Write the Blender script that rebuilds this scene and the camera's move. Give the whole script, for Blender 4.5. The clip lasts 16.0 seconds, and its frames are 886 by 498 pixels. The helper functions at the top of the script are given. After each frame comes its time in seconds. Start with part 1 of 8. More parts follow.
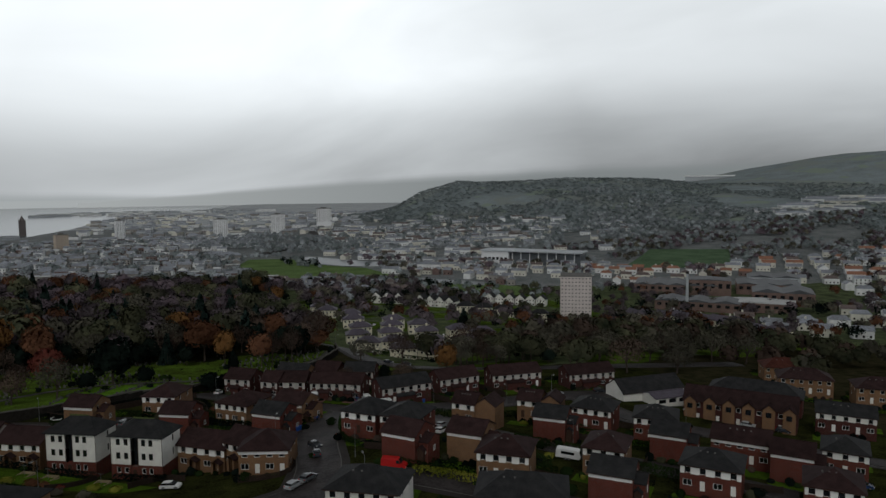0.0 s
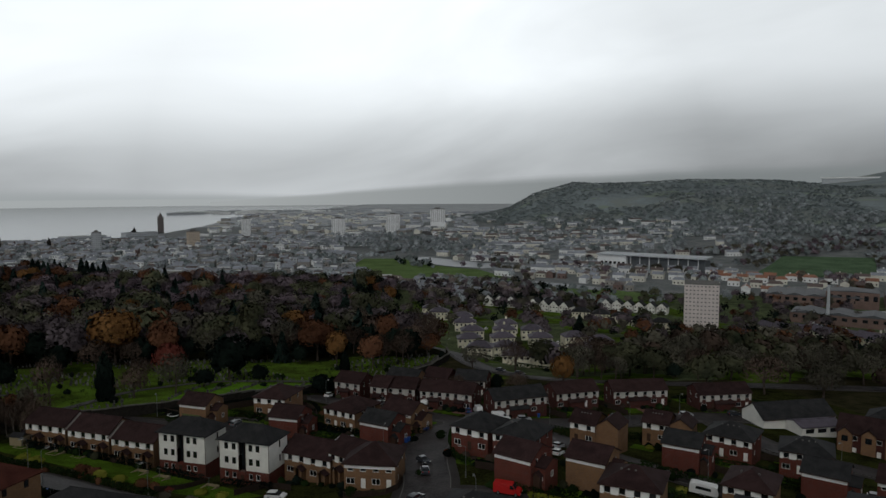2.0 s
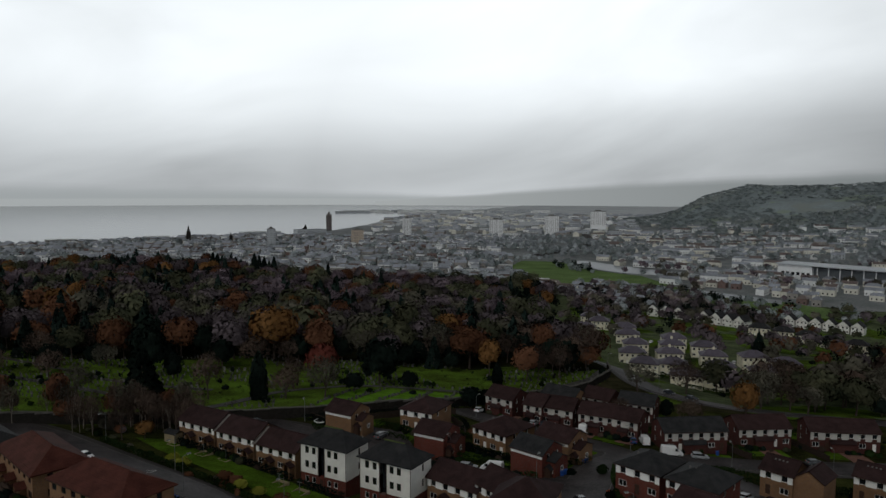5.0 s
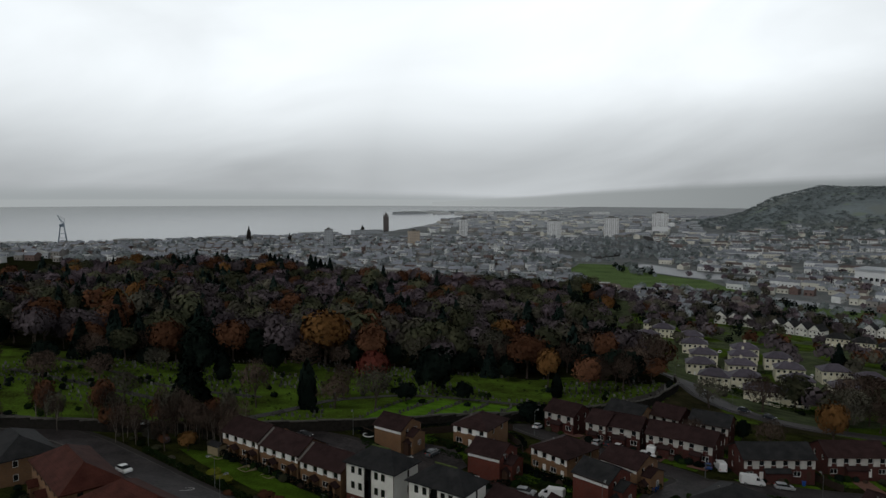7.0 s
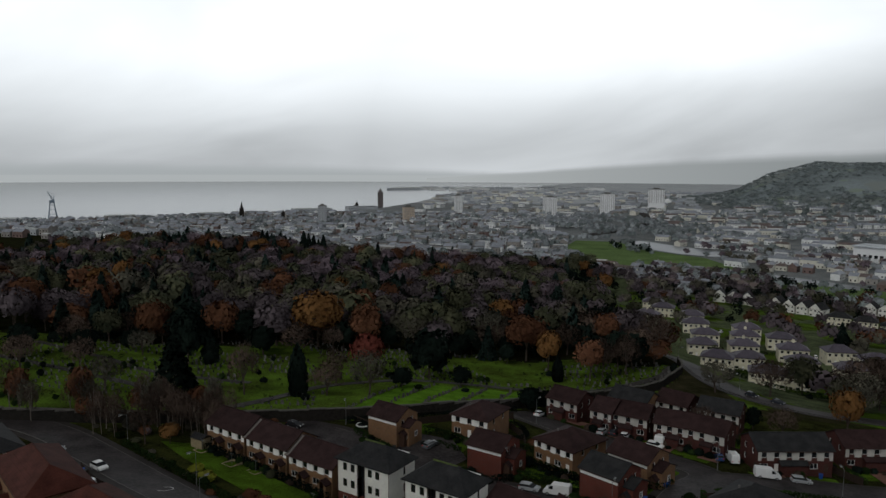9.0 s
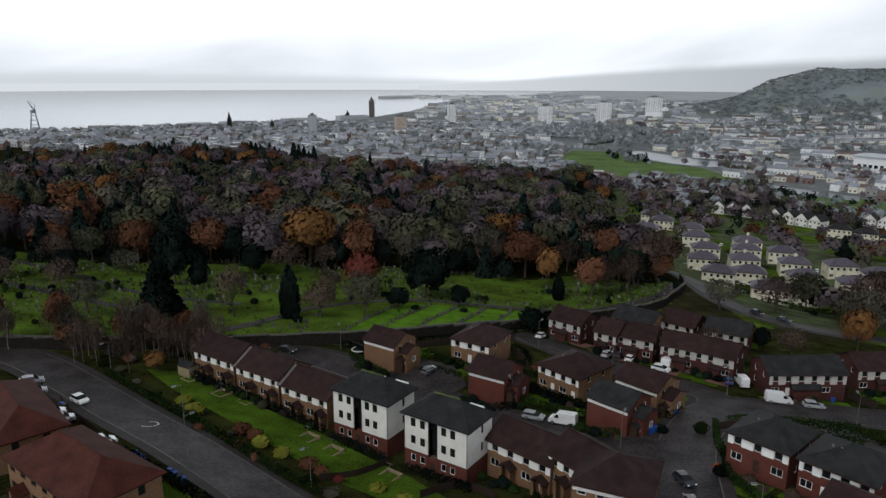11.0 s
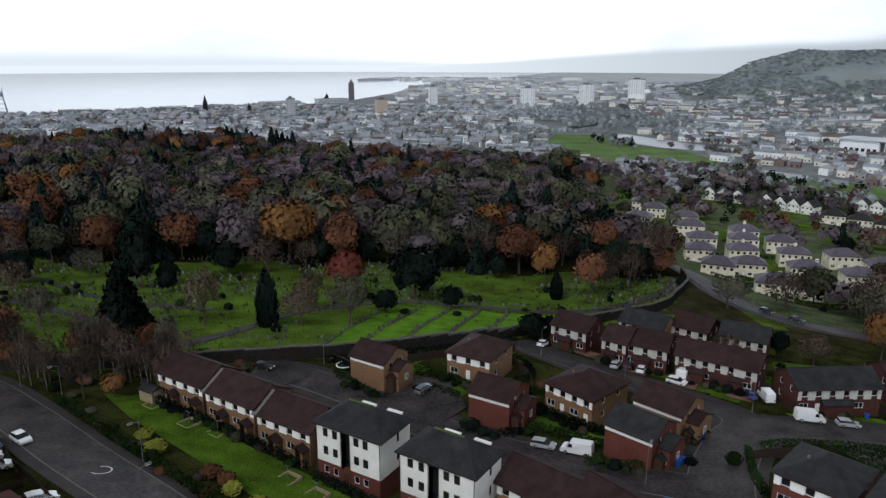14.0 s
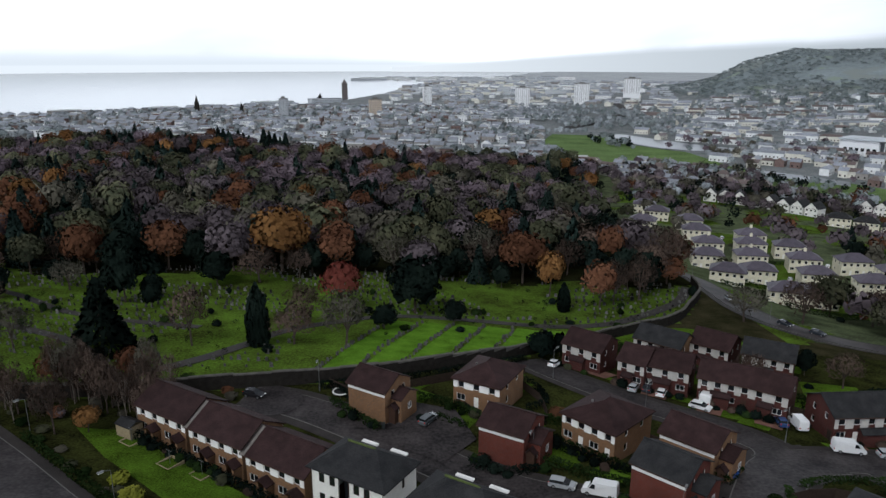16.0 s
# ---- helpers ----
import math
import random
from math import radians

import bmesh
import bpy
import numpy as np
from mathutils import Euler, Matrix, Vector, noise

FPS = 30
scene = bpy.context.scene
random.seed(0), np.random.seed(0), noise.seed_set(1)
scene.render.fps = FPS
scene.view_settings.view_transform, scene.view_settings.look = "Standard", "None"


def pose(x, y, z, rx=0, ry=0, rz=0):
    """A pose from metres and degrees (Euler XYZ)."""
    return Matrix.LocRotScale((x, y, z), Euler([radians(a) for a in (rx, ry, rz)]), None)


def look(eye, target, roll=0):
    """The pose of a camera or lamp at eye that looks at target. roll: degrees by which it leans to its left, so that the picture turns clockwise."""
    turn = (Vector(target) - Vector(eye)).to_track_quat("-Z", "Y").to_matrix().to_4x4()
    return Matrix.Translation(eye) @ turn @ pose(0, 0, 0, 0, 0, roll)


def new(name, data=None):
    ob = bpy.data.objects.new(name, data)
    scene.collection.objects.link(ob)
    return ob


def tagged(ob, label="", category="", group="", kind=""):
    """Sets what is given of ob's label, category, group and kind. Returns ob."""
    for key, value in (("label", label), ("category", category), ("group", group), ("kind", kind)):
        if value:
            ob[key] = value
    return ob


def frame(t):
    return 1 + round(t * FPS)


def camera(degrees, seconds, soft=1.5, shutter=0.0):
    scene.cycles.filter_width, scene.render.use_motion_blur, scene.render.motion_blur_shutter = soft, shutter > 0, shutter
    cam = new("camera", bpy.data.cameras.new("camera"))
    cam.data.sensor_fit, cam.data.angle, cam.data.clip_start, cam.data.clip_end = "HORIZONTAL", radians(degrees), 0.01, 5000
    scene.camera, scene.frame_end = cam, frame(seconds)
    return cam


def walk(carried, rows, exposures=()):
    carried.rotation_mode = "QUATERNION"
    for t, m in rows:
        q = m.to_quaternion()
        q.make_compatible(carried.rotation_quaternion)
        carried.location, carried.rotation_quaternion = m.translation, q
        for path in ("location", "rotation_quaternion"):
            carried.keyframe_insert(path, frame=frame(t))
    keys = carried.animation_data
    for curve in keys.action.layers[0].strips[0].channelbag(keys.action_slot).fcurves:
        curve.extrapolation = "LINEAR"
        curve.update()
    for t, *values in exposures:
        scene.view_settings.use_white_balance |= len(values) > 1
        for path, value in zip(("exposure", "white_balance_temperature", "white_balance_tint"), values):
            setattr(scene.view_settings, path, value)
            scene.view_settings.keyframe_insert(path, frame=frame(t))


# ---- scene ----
SCALE = 1.16                          # metres in one unit of the plan
cam = camera(64.00, 16.0, soft=1.45)

# seconds, place, yaw to the left of +y, pitch upwards, roll
PATH = [
    (0, 2.79, -78.21, 69.79, -23.218, -5.052, -0.533),
    (0.5, 3.41, -75.71, 69.82, -22.772, -5.041, -0.475),
    (1, 3.93, -73.22, 69.77, -20.518, -4.990, -0.441),
    (1.5, 4.64, -70.73, 69.78, -16.319, -4.940, -0.330),
    (2, 5.30, -68.26, 69.73, -14.121, -4.914, -0.247),
    (2.5, 5.90, -65.83, 69.71, -12.057, -4.907, -0.155),
    (3, 6.37, -63.44, 69.70, -9.791, -4.890, -0.107),
    (3.5, 6.82, -61.05, 69.76, -7.714, -4.885, -0.034),
    (4, 7.08, -58.68, 69.76, -5.724, -4.868, 0.037),
    (4.5, 7.37, -56.17, 69.71, -3.504, -4.830, 0.076),
    (5, 7.42, -53.56, 69.72, -1.410, -4.821, 0.196),
    (5.2, 7.42, -52.52, 69.71, -0.604, -4.811, 0.229),
    (7.3, 7.54, -42.09, 69.87, 3.250, -4.757, 0.211),
    (7.5, 7.42, -41.22, 69.88, 3.195, -4.824, 0.235),
    (8, 7.10, -38.96, 69.93, 3.044, -5.239, 0.219),
    (8.2, 6.92, -38.05, 69.91, 2.977, -5.399, 0.326),
    (10.3, 5.53, -28.04, 69.79, 2.348, -11.121, 0.025),
    (10.5, 5.32, -27.11, 69.78, 2.276, -12.010, 0.144),
    (11, 4.80, -24.72, 69.78, 2.108, -13.933, 0.156),
    (11.5, 4.34, -22.35, 69.80, 1.976, -15.143, 0.160),
    (12, 3.84, -19.93, 69.85, 1.865, -15.308, 0.153),
    (12.5, 3.40, -17.54, 69.87, 1.769, -15.322, 0.158),
    (13, 2.94, -15.05, 69.89, 1.664, -15.324, 0.173),
    (13.5, 2.46, -12.65, 69.96, 1.308, -15.327, 0.162),
    (14, 1.95, -10.20, 69.95, 0.517, -15.317, 0.127),
    (14.5, 1.46, -7.66, 69.94, 0.394, -15.332, 0.119),
    (15, 1.00, -5.11, 69.97, 0.276, -15.349, 0.087),
    (15.5, 0.51, -2.55, 69.99, 0.147, -15.359, 0.069),
    (16, -0.00, 0.00, 70.00, 0.001, -15.362, 0.054),
]


def flight_pose(x, y, z, yaw, pitch, roll):
    turn = pose(0, 0, 0, 0, 0, yaw) @ pose(0, 0, 0, 90 + pitch, 0, 0) @ pose(0, 0, 0, 0, 0, roll)
    return Matrix.Translation((x * SCALE, y * SCALE, z * SCALE)) @ turn


walk(cam, [(row[0], flight_pose(*row[1:])) for row in PATH],
     exposures=[(0, -1.02, 6450, 6.5), (8.2, -1.0, 6430, 6.5), (11.0, -0.1, 6250, 9), (12.5, 0.15, 6020, 9), (16, 0.2, 6020, 9)])

# ---- light: an overcast November sky ----
GLOW_AZ = 13.0
SUN_AZ, SUN_EL = 212.0, 47.0          # degrees right of +y, above the horizon
world = bpy.data.worlds.new("overcast_sky")
scene.world = world
world.use_nodes = True
wn, wl = world.node_tree.nodes, world.node_tree.links
wn.clear()


def wnode(kind, **values):
    n = wn.new(kind)
    for key, value in values.items():
        n.inputs[key].default_value = value
    return n


def wmath(op, a, b=None, c=None, clamp=False):
    n = wn.new("ShaderNodeMath")
    n.operation, n.use_clamp = op, clamp
    for i, value in enumerate((a, b, c)):
        if value is None:
            continue
        if isinstance(value, (int, float)):
            n.inputs[i].default_value = value
        else:
            wl.new(value, n.inputs[i])
    return n.outputs[0]


out = wn.new("ShaderNodeOutputWorld")
sky = wn.new("ShaderNodeTexSky")
sky.sky_type, sky.sun_disc = "NISHITA", False
sky.sun_elevation, sky.sun_rotation = radians(SUN_EL), radians(SUN_AZ)
coord = wn.new("ShaderNodeTexCoord")
sep = wn.new("ShaderNodeSeparateXYZ")
wl.new(coord.outputs["Generated"], sep.inputs[0])
dx, dy, dz = sep.outputs
# cloud base seen in perspective: direction over height
lift = wmath("ADD", wmath("MAXIMUM", dz, 0.0), 0.10)
plane = wn.new("ShaderNodeCombineXYZ")
wl.new(wmath("DIVIDE", dx, lift), plane.inputs[0])
wl.new(wmath("DIVIDE", dy, lift), plane.inputs[1])
clouds = wnode("ShaderNodeTexNoise", Scale=2.1, Detail=5.0, Roughness=0.5, Distortion=0.5)
slant = wn.new("ShaderNodeCombineXYZ")
wl.new(dx, slant.inputs[0])
wl.new(dy, slant.inputs[1])
wl.new(wmath("MULTIPLY_ADD", dz, 3.2, wmath("MULTIPLY", dx, -0.5)), slant.inputs[2])
wl.new(slant.outputs[0], clouds.inputs["Vector"])
broad = wnode("ShaderNodeTexNoise", Scale=0.16, Detail=2.0)
wl.new(plane.outputs[0], broad.inputs["Vector"])
# heavier rain cloud over the hills to the right, thinning upwards
side = wmath("ADD", wmath("MULTIPLY", dx, 0.86), wmath("MULTIPLY", dy, 0.5))
heavy = wmath("MULTIPLY_ADD", wmath("ADD", side, wmath("MULTIPLY_ADD", clouds.outputs["Fac"], 0.5, -0.25)), 2.0, -0.66, clamp=True)
low = wmath("MULTIPLY_ADD", wmath("ABSOLUTE", wmath("SUBTRACT", dz, 0.09)), -4.5, 1.0, clamp=True)
heavy = wmath("MULTIPLY", heavy, low)
# grey towards the horizon, bright above it, unseen sky overhead dimmed to darken the ground
rise = wn.new("ShaderNodeMapRange")
rise.interpolation_type = "SMOOTHSTEP"
for key, v in (("From Min", 0.0), ("From Max", 0.16), ("To Min", 0.92), ("To Max", 1.95)):
    rise.inputs[key].default_value = v
wl.new(dz, rise.inputs["Value"])
zenith_dim = wn.new("ShaderNodeMapRange")
zenith_dim.interpolation_type = "SMOOTHSTEP"
for key, v in (("From Min", 0.24), ("From Max", 0.40), ("To Min", 1.0), ("To Max", 0.10)):
    zenith_dim.inputs[key].default_value = v
wl.new(dz, zenith_dim.inputs["Value"])
value = wmath("ADD", rise.outputs[0], wmath("MULTIPLY_ADD", clouds.outputs["Fac"], 1.0, -0.46))
value = wmath("ADD", value, wmath("MULTIPLY_ADD", broad.outputs["Fac"], 0.12, -0.06))
value = wmath("SUBTRACT", value, wmath("MULTIPLY", heavy, 0.58))
# thinner cloud where the light breaks through over the firth
gaz = radians(GLOW_AZ)
facing = wmath("ADD", wmath("MULTIPLY", dx, math.sin(gaz)), wmath("MULTIPLY", dy, math.cos(gaz)))
glow = wmath("MULTIPLY", wmath("MULTIPLY_ADD", facing, 14.0, -13.0, clamp=True), wmath("MULTIPLY_ADD", clouds.outputs["Fac"], 0.8, 0.0))
value = wmath("ADD", value, glow)
value = wmath("MULTIPLY", wmath("MAXIMUM", value, 0.3), zenith_dim.outputs[0])
tone = wn.new("ShaderNodeCombineXYZ")
wl.new(wmath("MULTIPLY", value, 0.972), tone.inputs[0])
wl.new(wmath("MULTIPLY", value, 1.0), tone.inputs[1])
wl.new(wmath("MULTIPLY", value, 1.045), tone.inputs[2])
cloud_bg = wnode("ShaderNodeBackground", Strength=1.0)
wl.new(tone.outputs[0], cloud_bg.inputs["Color"])
clear_bg = wnode("ShaderNodeBackground", Strength=0.05)
wl.new(sky.outputs[0], clear_bg.inputs["Color"])
both = wnode("ShaderNodeMixShader", Fac=0.97)
wl.new(clear_bg.outputs[0], both.inputs[1])
wl.new(cloud_bg.outputs[0], both.inputs[2])
wl.new(both.outputs[0], out.inputs["Surface"])

sun = new("sun", bpy.data.lights.new("sun", "SUN"))
sun.data.energy, sun.data.angle, sun.data.color = 1.6, radians(34), (1.0, 0.97, 0.93)
az, el = radians(SUN_AZ), radians(SUN_EL)
towards = Vector((math.sin(az) * math.cos(el), math.cos(az) * math.cos(el), math.sin(el)))
sun.matrix_world = look((0, 0, 300), Vector((0, 0, 300)) - towards)


# ---- materials ----
def material(name, colour, rough=0.8, vary=0.25, scale=1.5, fine=14.0, bump=0.15, second=None, metal=0.0, island=0.0,
             each=0.0, spec=0.12, courses=0.0, stain=0.0, flat_bump=0.02):
    """A procedural surface: two scales of noise between two tones, fine relief, optional courses in height."""
    m = bpy.data.materials.new(name)
    m.use_nodes = True
    n, l = m.node_tree.nodes, m.node_tree.links
    b = n["Principled BSDF"]
    b.inputs["Roughness"].default_value, b.inputs["Metallic"].default_value = rough, metal
    b.inputs["Specular IOR Level"].default_value = spec
    geo, co = n.new("ShaderNodeNewGeometry"), n.new("ShaderNodeTexCoord")
    big, small = n.new("ShaderNodeTexNoise"), n.new("ShaderNodeTexNoise")
    big.inputs["Scale"].default_value, small.inputs["Scale"].default_value = 1 / scale, fine / scale
    big.inputs["Detail"].default_value, small.inputs["Detail"].default_value = 4, 3
    l.new(geo.outputs["Position"], big.inputs["Vector"])
    l.new(geo.outputs["Position"], small.inputs["Vector"])
    add = n.new("ShaderNodeMath")
    add.operation = "ADD"
    l.new(big.outputs["Fac"], add.inputs[0])
    l.new(small.outputs["Fac"], add.inputs[1])
    fac = n.new("ShaderNodeMapRange")
    fac.inputs["From Min"].default_value, fac.inputs["From Max"].default_value = 0.72, 1.28
    l.new(add.outputs[0], fac.inputs["Value"])
    mix = n.new("ShaderNodeMix")
    mix.data_type = "RGBA"
    a = [c * (1 - vary) for c in colour]
    z = second or [min(c * (1 + vary), 0.95) for c in colour]
    mix.inputs["A"].default_value, mix.inputs["B"].default_value = (*a, 1), (*z, 1)
    l.new(fac.outputs[0], mix.inputs["Factor"])
    colour_out = mix.outputs["Result"]
    for amount in (island, each):
        if not amount:
            continue
        shift = geo.outputs["Random Per Island"] if amount is island else n.new("ShaderNodeObjectInfo").outputs["Random"]
        hsv, r = n.new("ShaderNodeHueSaturation"), n.new("ShaderNodeMapRange")
        r.inputs["To Min"].default_value, r.inputs["To Max"].default_value = 1 - amount, 1 + amount
        l.new(shift, r.inputs["Value"])
        l.new(r.outputs[0], hsv.inputs["Value"])
        l.new(colour_out, hsv.inputs["Color"])
        colour_out = hsv.outputs["Color"]
    l.new(colour_out, b.inputs["Base Color"])
    if bump:
        bp = n.new("ShaderNodeBump")
        bp.inputs["Strength"].default_value, bp.inputs["Distance"].default_value = bump, flat_bump
        height_out = small.outputs["Fac"]
        if courses:
            sp, md = n.new("ShaderNodeSeparateXYZ"), n.new("ShaderNodeMath")
            l.new(co.outputs["Object"], sp.inputs[0])
            md.operation = "FRACT"
            dv = n.new("ShaderNodeMath")
            dv.operation = "DIVIDE"
            dv.inputs[1].default_value = courses
            l.new(sp.outputs[2], dv.inputs[0])
            l.new(dv.outputs[0], md.inputs[0])
            height_out = md.outputs[0]
        l.new(height_out, bp.inputs["Height"])
        l.new(bp.outputs[0], b.inputs["Normal"])
    return m


def brick_material(name, one, two, mortar):
    m = material(name, one, 0.85, 0.2, 2.5)
    n, l = m.node_tree.nodes, m.node_tree.links
    b = n["Principled BSDF"]
    co, sp, ad, cb = (n.new("ShaderNodeTexCoord"), n.new("ShaderNodeSeparateXYZ"), n.new("ShaderNodeMath"),
                      n.new("ShaderNodeCombineXYZ"))
    l.new(co.outputs["Object"], sp.inputs[0])
    l.new(sp.outputs[0], ad.inputs[0])
    l.new(sp.outputs[1], ad.inputs[1])
    l.new(ad.outputs[0], cb.inputs[0])
    l.new(sp.outputs[2], cb.inputs[1])
    t = n.new("ShaderNodeTexBrick")
    t.inputs["Scale"].default_value = 1.0
    t.inputs["Brick Width"].default_value, t.inputs["Row Height"].default_value = 0.225, 0.075
    t.inputs["Mortar Size"].default_value = 0.008
    t.inputs["Color1"].default_value, t.inputs["Color2"].default_value = (*one, 1), (*two, 1)
    t.inputs["Mortar"].default_value = (*mortar, 1)
    l.new(cb.outputs[0], t.inputs["Vector"])
    grime = n.new("ShaderNodeMix")
    grime.data_type, grime.blend_type = "RGBA", "MULTIPLY"
    grime.inputs["Factor"].default_value = 0.55
    noise_map = [x for x in n if x.bl_idname == "ShaderNodeMapRange"][0]
    dirt = n.new("ShaderNodeMapRange")
    dirt.inputs["To Min"].default_value, dirt.inputs["To Max"].default_value = 0.55, 1.1
    l.new(noise_map.outputs[0], dirt.inputs["Value"])
    l.new(t.outputs["Color"], grime.inputs["A"])
    l.new(dirt.outputs[0], grime.inputs["B"])
    l.new(grime.outputs["Result"], b.inputs["Base Color"])
    return m


BRICK_RED = brick_material("red_brick", (0.145, 0.034, 0.023), (0.10, 0.026, 0.018), (0.11, 0.07, 0.06))
BRICK_BUFF = brick_material("buff_brick", (0.245, 0.138, 0.070), (0.175, 0.095, 0.050), (0.16, 0.11, 0.08))
BRICK_BROWN = brick_material("brown_brick", (0.085, 0.024, 0.020), (0.055, 0.019, 0.017), (0.07, 0.045, 0.04))
HARL = material("white_harling", (0.70, 0.69, 0.65), 0.9, 0.12, 2.2, bump=0.3)
PANEL = material("white_fascia_board", (0.78, 0.78, 0.76), 0.55, 0.08, 1.4, bump=0.05)
GREY_HARL = material("grey_harling", (0.44, 0.425, 0.40), 0.9, 0.18, 2.2, bump=0.3)
CREAM = material("cream_harling", (0.62, 0.585, 0.46), 0.9, 0.14, 2.5, bump=0.3)
ROOF_BROWN = material("brown_concrete_tile", (0.029, 0.0165, 0.0165), 0.7, 0.4, 2.0, bump=0.7, courses=0.14, flat_bump=0.05, each=0.15, spec=0.06)
ROOF_RED = material("red_concrete_tile", (0.058, 0.020, 0.015), 0.7, 0.4, 2.0, bump=1.0, courses=0.30, flat_bump=0.12, spec=0.06)
ROOF_GREY = material("grey_concrete_tile", (0.020, 0.0205, 0.023), 0.65, 0.28, 2.0, bump=0.7, courses=0.14, flat_bump=0.05, second=(0.036, 0.036, 0.037), spec=0.05)
ROOF_SLATE = material("slate_roof", (0.085, 0.075, 0.095), 0.55, 0.25, 2.0, bump=0.5, courses=0.12, flat_bump=0.04, each=0.15)
TILE_PALE = material("pale_firewall_tile", (0.16, 0.145, 0.135), 0.7, 0.25, 1.2)
MOSS = material("moss", (0.07, 0.09, 0.03), 0.95, 0.35, 0.5)
GLASS = material("window_glass", (0.012, 0.014, 0.017), 0.08, 0.3, 3.0, bump=0, spec=0.6)
UPVC = material("white_window_frame", (0.72, 0.72, 0.70), 0.4, 0.05, 1.0, bump=0)
DARK_WOOD = material("dark_stained_timber", (0.05, 0.028, 0.02), 0.7, 0.25, 0.6)
DOOR_WHITE = material("white_door", (0.74, 0.73, 0.70), 0.45, 0.06, 0.8, bump=0.03)
ASPHALT = material("wet_asphalt", (0.0172, 0.0150, 0.0162), 0.62, 0.4, 5.0, 9, bump=0.25, second=(0.061, 0.0535, 0.0545), spec=0.12)
PAVING = material("pavement_tarmac", (0.034, 0.030, 0.029), 0.75, 0.35, 3.0, 26)
MONOBLOCK = material("red_monoblock_paving", (0.16, 0.085, 0.065), 0.8, 0.3, 1.2, 20)
KERB = material("concrete_kerb", (0.13, 0.125, 0.12), 0.8, 0.2, 1.0)
LINE = material("white_road_paint", (0.62, 0.62, 0.60), 0.7, 0.2, 0.6)
GARDEN = material("garden_soil_and_grass", (0.009, 0.0085, 0.006), 0.95, 0.4, 5.0, 12, bump=0.6, second=(0.040, 0.046, 0.013), flat_bump=0.08, spec=0.0)
LAWN = material("mown_lawn", (0.036, 0.054, 0.009), 0.95, 0.4, 6.0, 24, bump=0.5, second=(0.092, 0.172, 0.017), flat_bump=0.05, spec=0.0)
CEMETERY = material("cemetery_grass", (0.042, 0.042, 0.015), 0.95, 0.45, 9.0, 18, bump=0.5, second=(0.092, 0.162, 0.020), flat_bump=0.06, spec=0.0)
MOWN = material("bright_mown_grass", (0.066, 0.138, 0.014), 0.95, 0.3, 4.0, 20, bump=0.4, second=(0.110, 0.228, 0.021), flat_bump=0.04, spec=0.0)
ROUGH_GRASS = material("rough_grass", (0.020, 0.023, 0.010), 0.95, 0.4, 5.0, 18, bump=0.6, second=(0.046, 0.040, 0.022), flat_bump=0.08, spec=0.0)
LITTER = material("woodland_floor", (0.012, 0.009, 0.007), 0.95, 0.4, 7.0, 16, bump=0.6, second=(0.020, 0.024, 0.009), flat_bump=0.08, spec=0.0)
# Town ground is paled and blued: distance haze painted into its base colour.
TOWN_GROUND_HAZED = material("hazed_town_ground", (0.17, 0.19, 0.19), 0.8, 0.4, 22.0, 10, bump=0.1, second=(0.205, 0.215, 0.22), spec=0.05)
VALLEY = material("valley_gardens", (0.058, 0.066, 0.042), 0.95, 0.4, 9.0, 14, bump=0.5, second=(0.115, 0.145, 0.072), flat_bump=0.08, spec=0.0)


def hill_material(name, wood, field, heath):
    """Far hillsides: woods, green fields and heath in large uneven patches."""
    m = material(name, wood, 0.95, 0.2, 60.0, 9, bump=0.05, spec=0.0)
    n, l = m.node_tree.nodes, m.node_tree.links
    b, pos = n["Principled BSDF"], n["Geometry"].outputs["Position"]
    base = b.inputs["Base Color"].links[0].from_socket
    for scale, lo, hi, colour in ((0.0052, 0.50, 0.56, heath), (0.011, 0.585, 0.63, field)):
        t, r, x = n.new("ShaderNodeTexNoise"), n.new("ShaderNodeMapRange"), n.new("ShaderNodeMix")
        t.inputs["Scale"].default_value, t.inputs["Detail"].default_value = scale, 3
        r.inputs["From Min"].default_value, r.inputs["From Max"].default_value = lo, hi
        x.data_type = "RGBA"
        x.inputs["B"].default_value = (*colour, 1)
        l.new(pos, t.inputs["Vector"])
        l.new(t.outputs["Fac"], r.inputs["Value"])
        l.new(r.outputs[0], x.inputs["Factor"])
        l.new(base, x.inputs["A"])
        base = x.outputs["Result"]
    l.new(base, b.inputs["Base Color"])
    return m


# Haze is painted into these hill and lowland tones, paler than the land.
MOOR_HAZED = hill_material("moorland", (0.195, 0.226, 0.236), (0.212, 0.252, 0.212), (0.205, 0.228, 0.220))
FAR_LAND_HAZED = material("hazed_low_land", (0.36, 0.38, 0.40), 0.95, 0.12, 90.0, 8, bump=0.05, second=(0.43, 0.45, 0.465), spec=0.0)
STONE_DARK = material("dark_rubble_stone", (0.022, 0.020, 0.018), 0.9, 0.35, 0.9, 10, bump=0.8, flat_bump=0.06, spec=0.0)
STONE_PALE = material("pale_sandstone", (0.25, 0.235, 0.22), 0.85, 0.25, 3.0)
SANDSTONE_RED = material("red_sandstone", (0.15, 0.105, 0.095), 0.85, 0.25, 3.0)
COPING = material("weathered_coping", (0.085, 0.080, 0.072), 0.9, 0.35, 1.2)
GRANITE = material("headstone_granite", (0.018, 0.018, 0.018), 0.7, 0.3, 1.5, island=0.95, second=(0.12, 0.118, 0.112))
FENCE_WOOD = material("weathered_fence_boards", (0.034, 0.024, 0.019), 0.85, 0.3, 0.5)
TIMBER_PALE = material("pale_timber_edging", (0.27, 0.22, 0.14), 0.85, 0.2, 0.4)
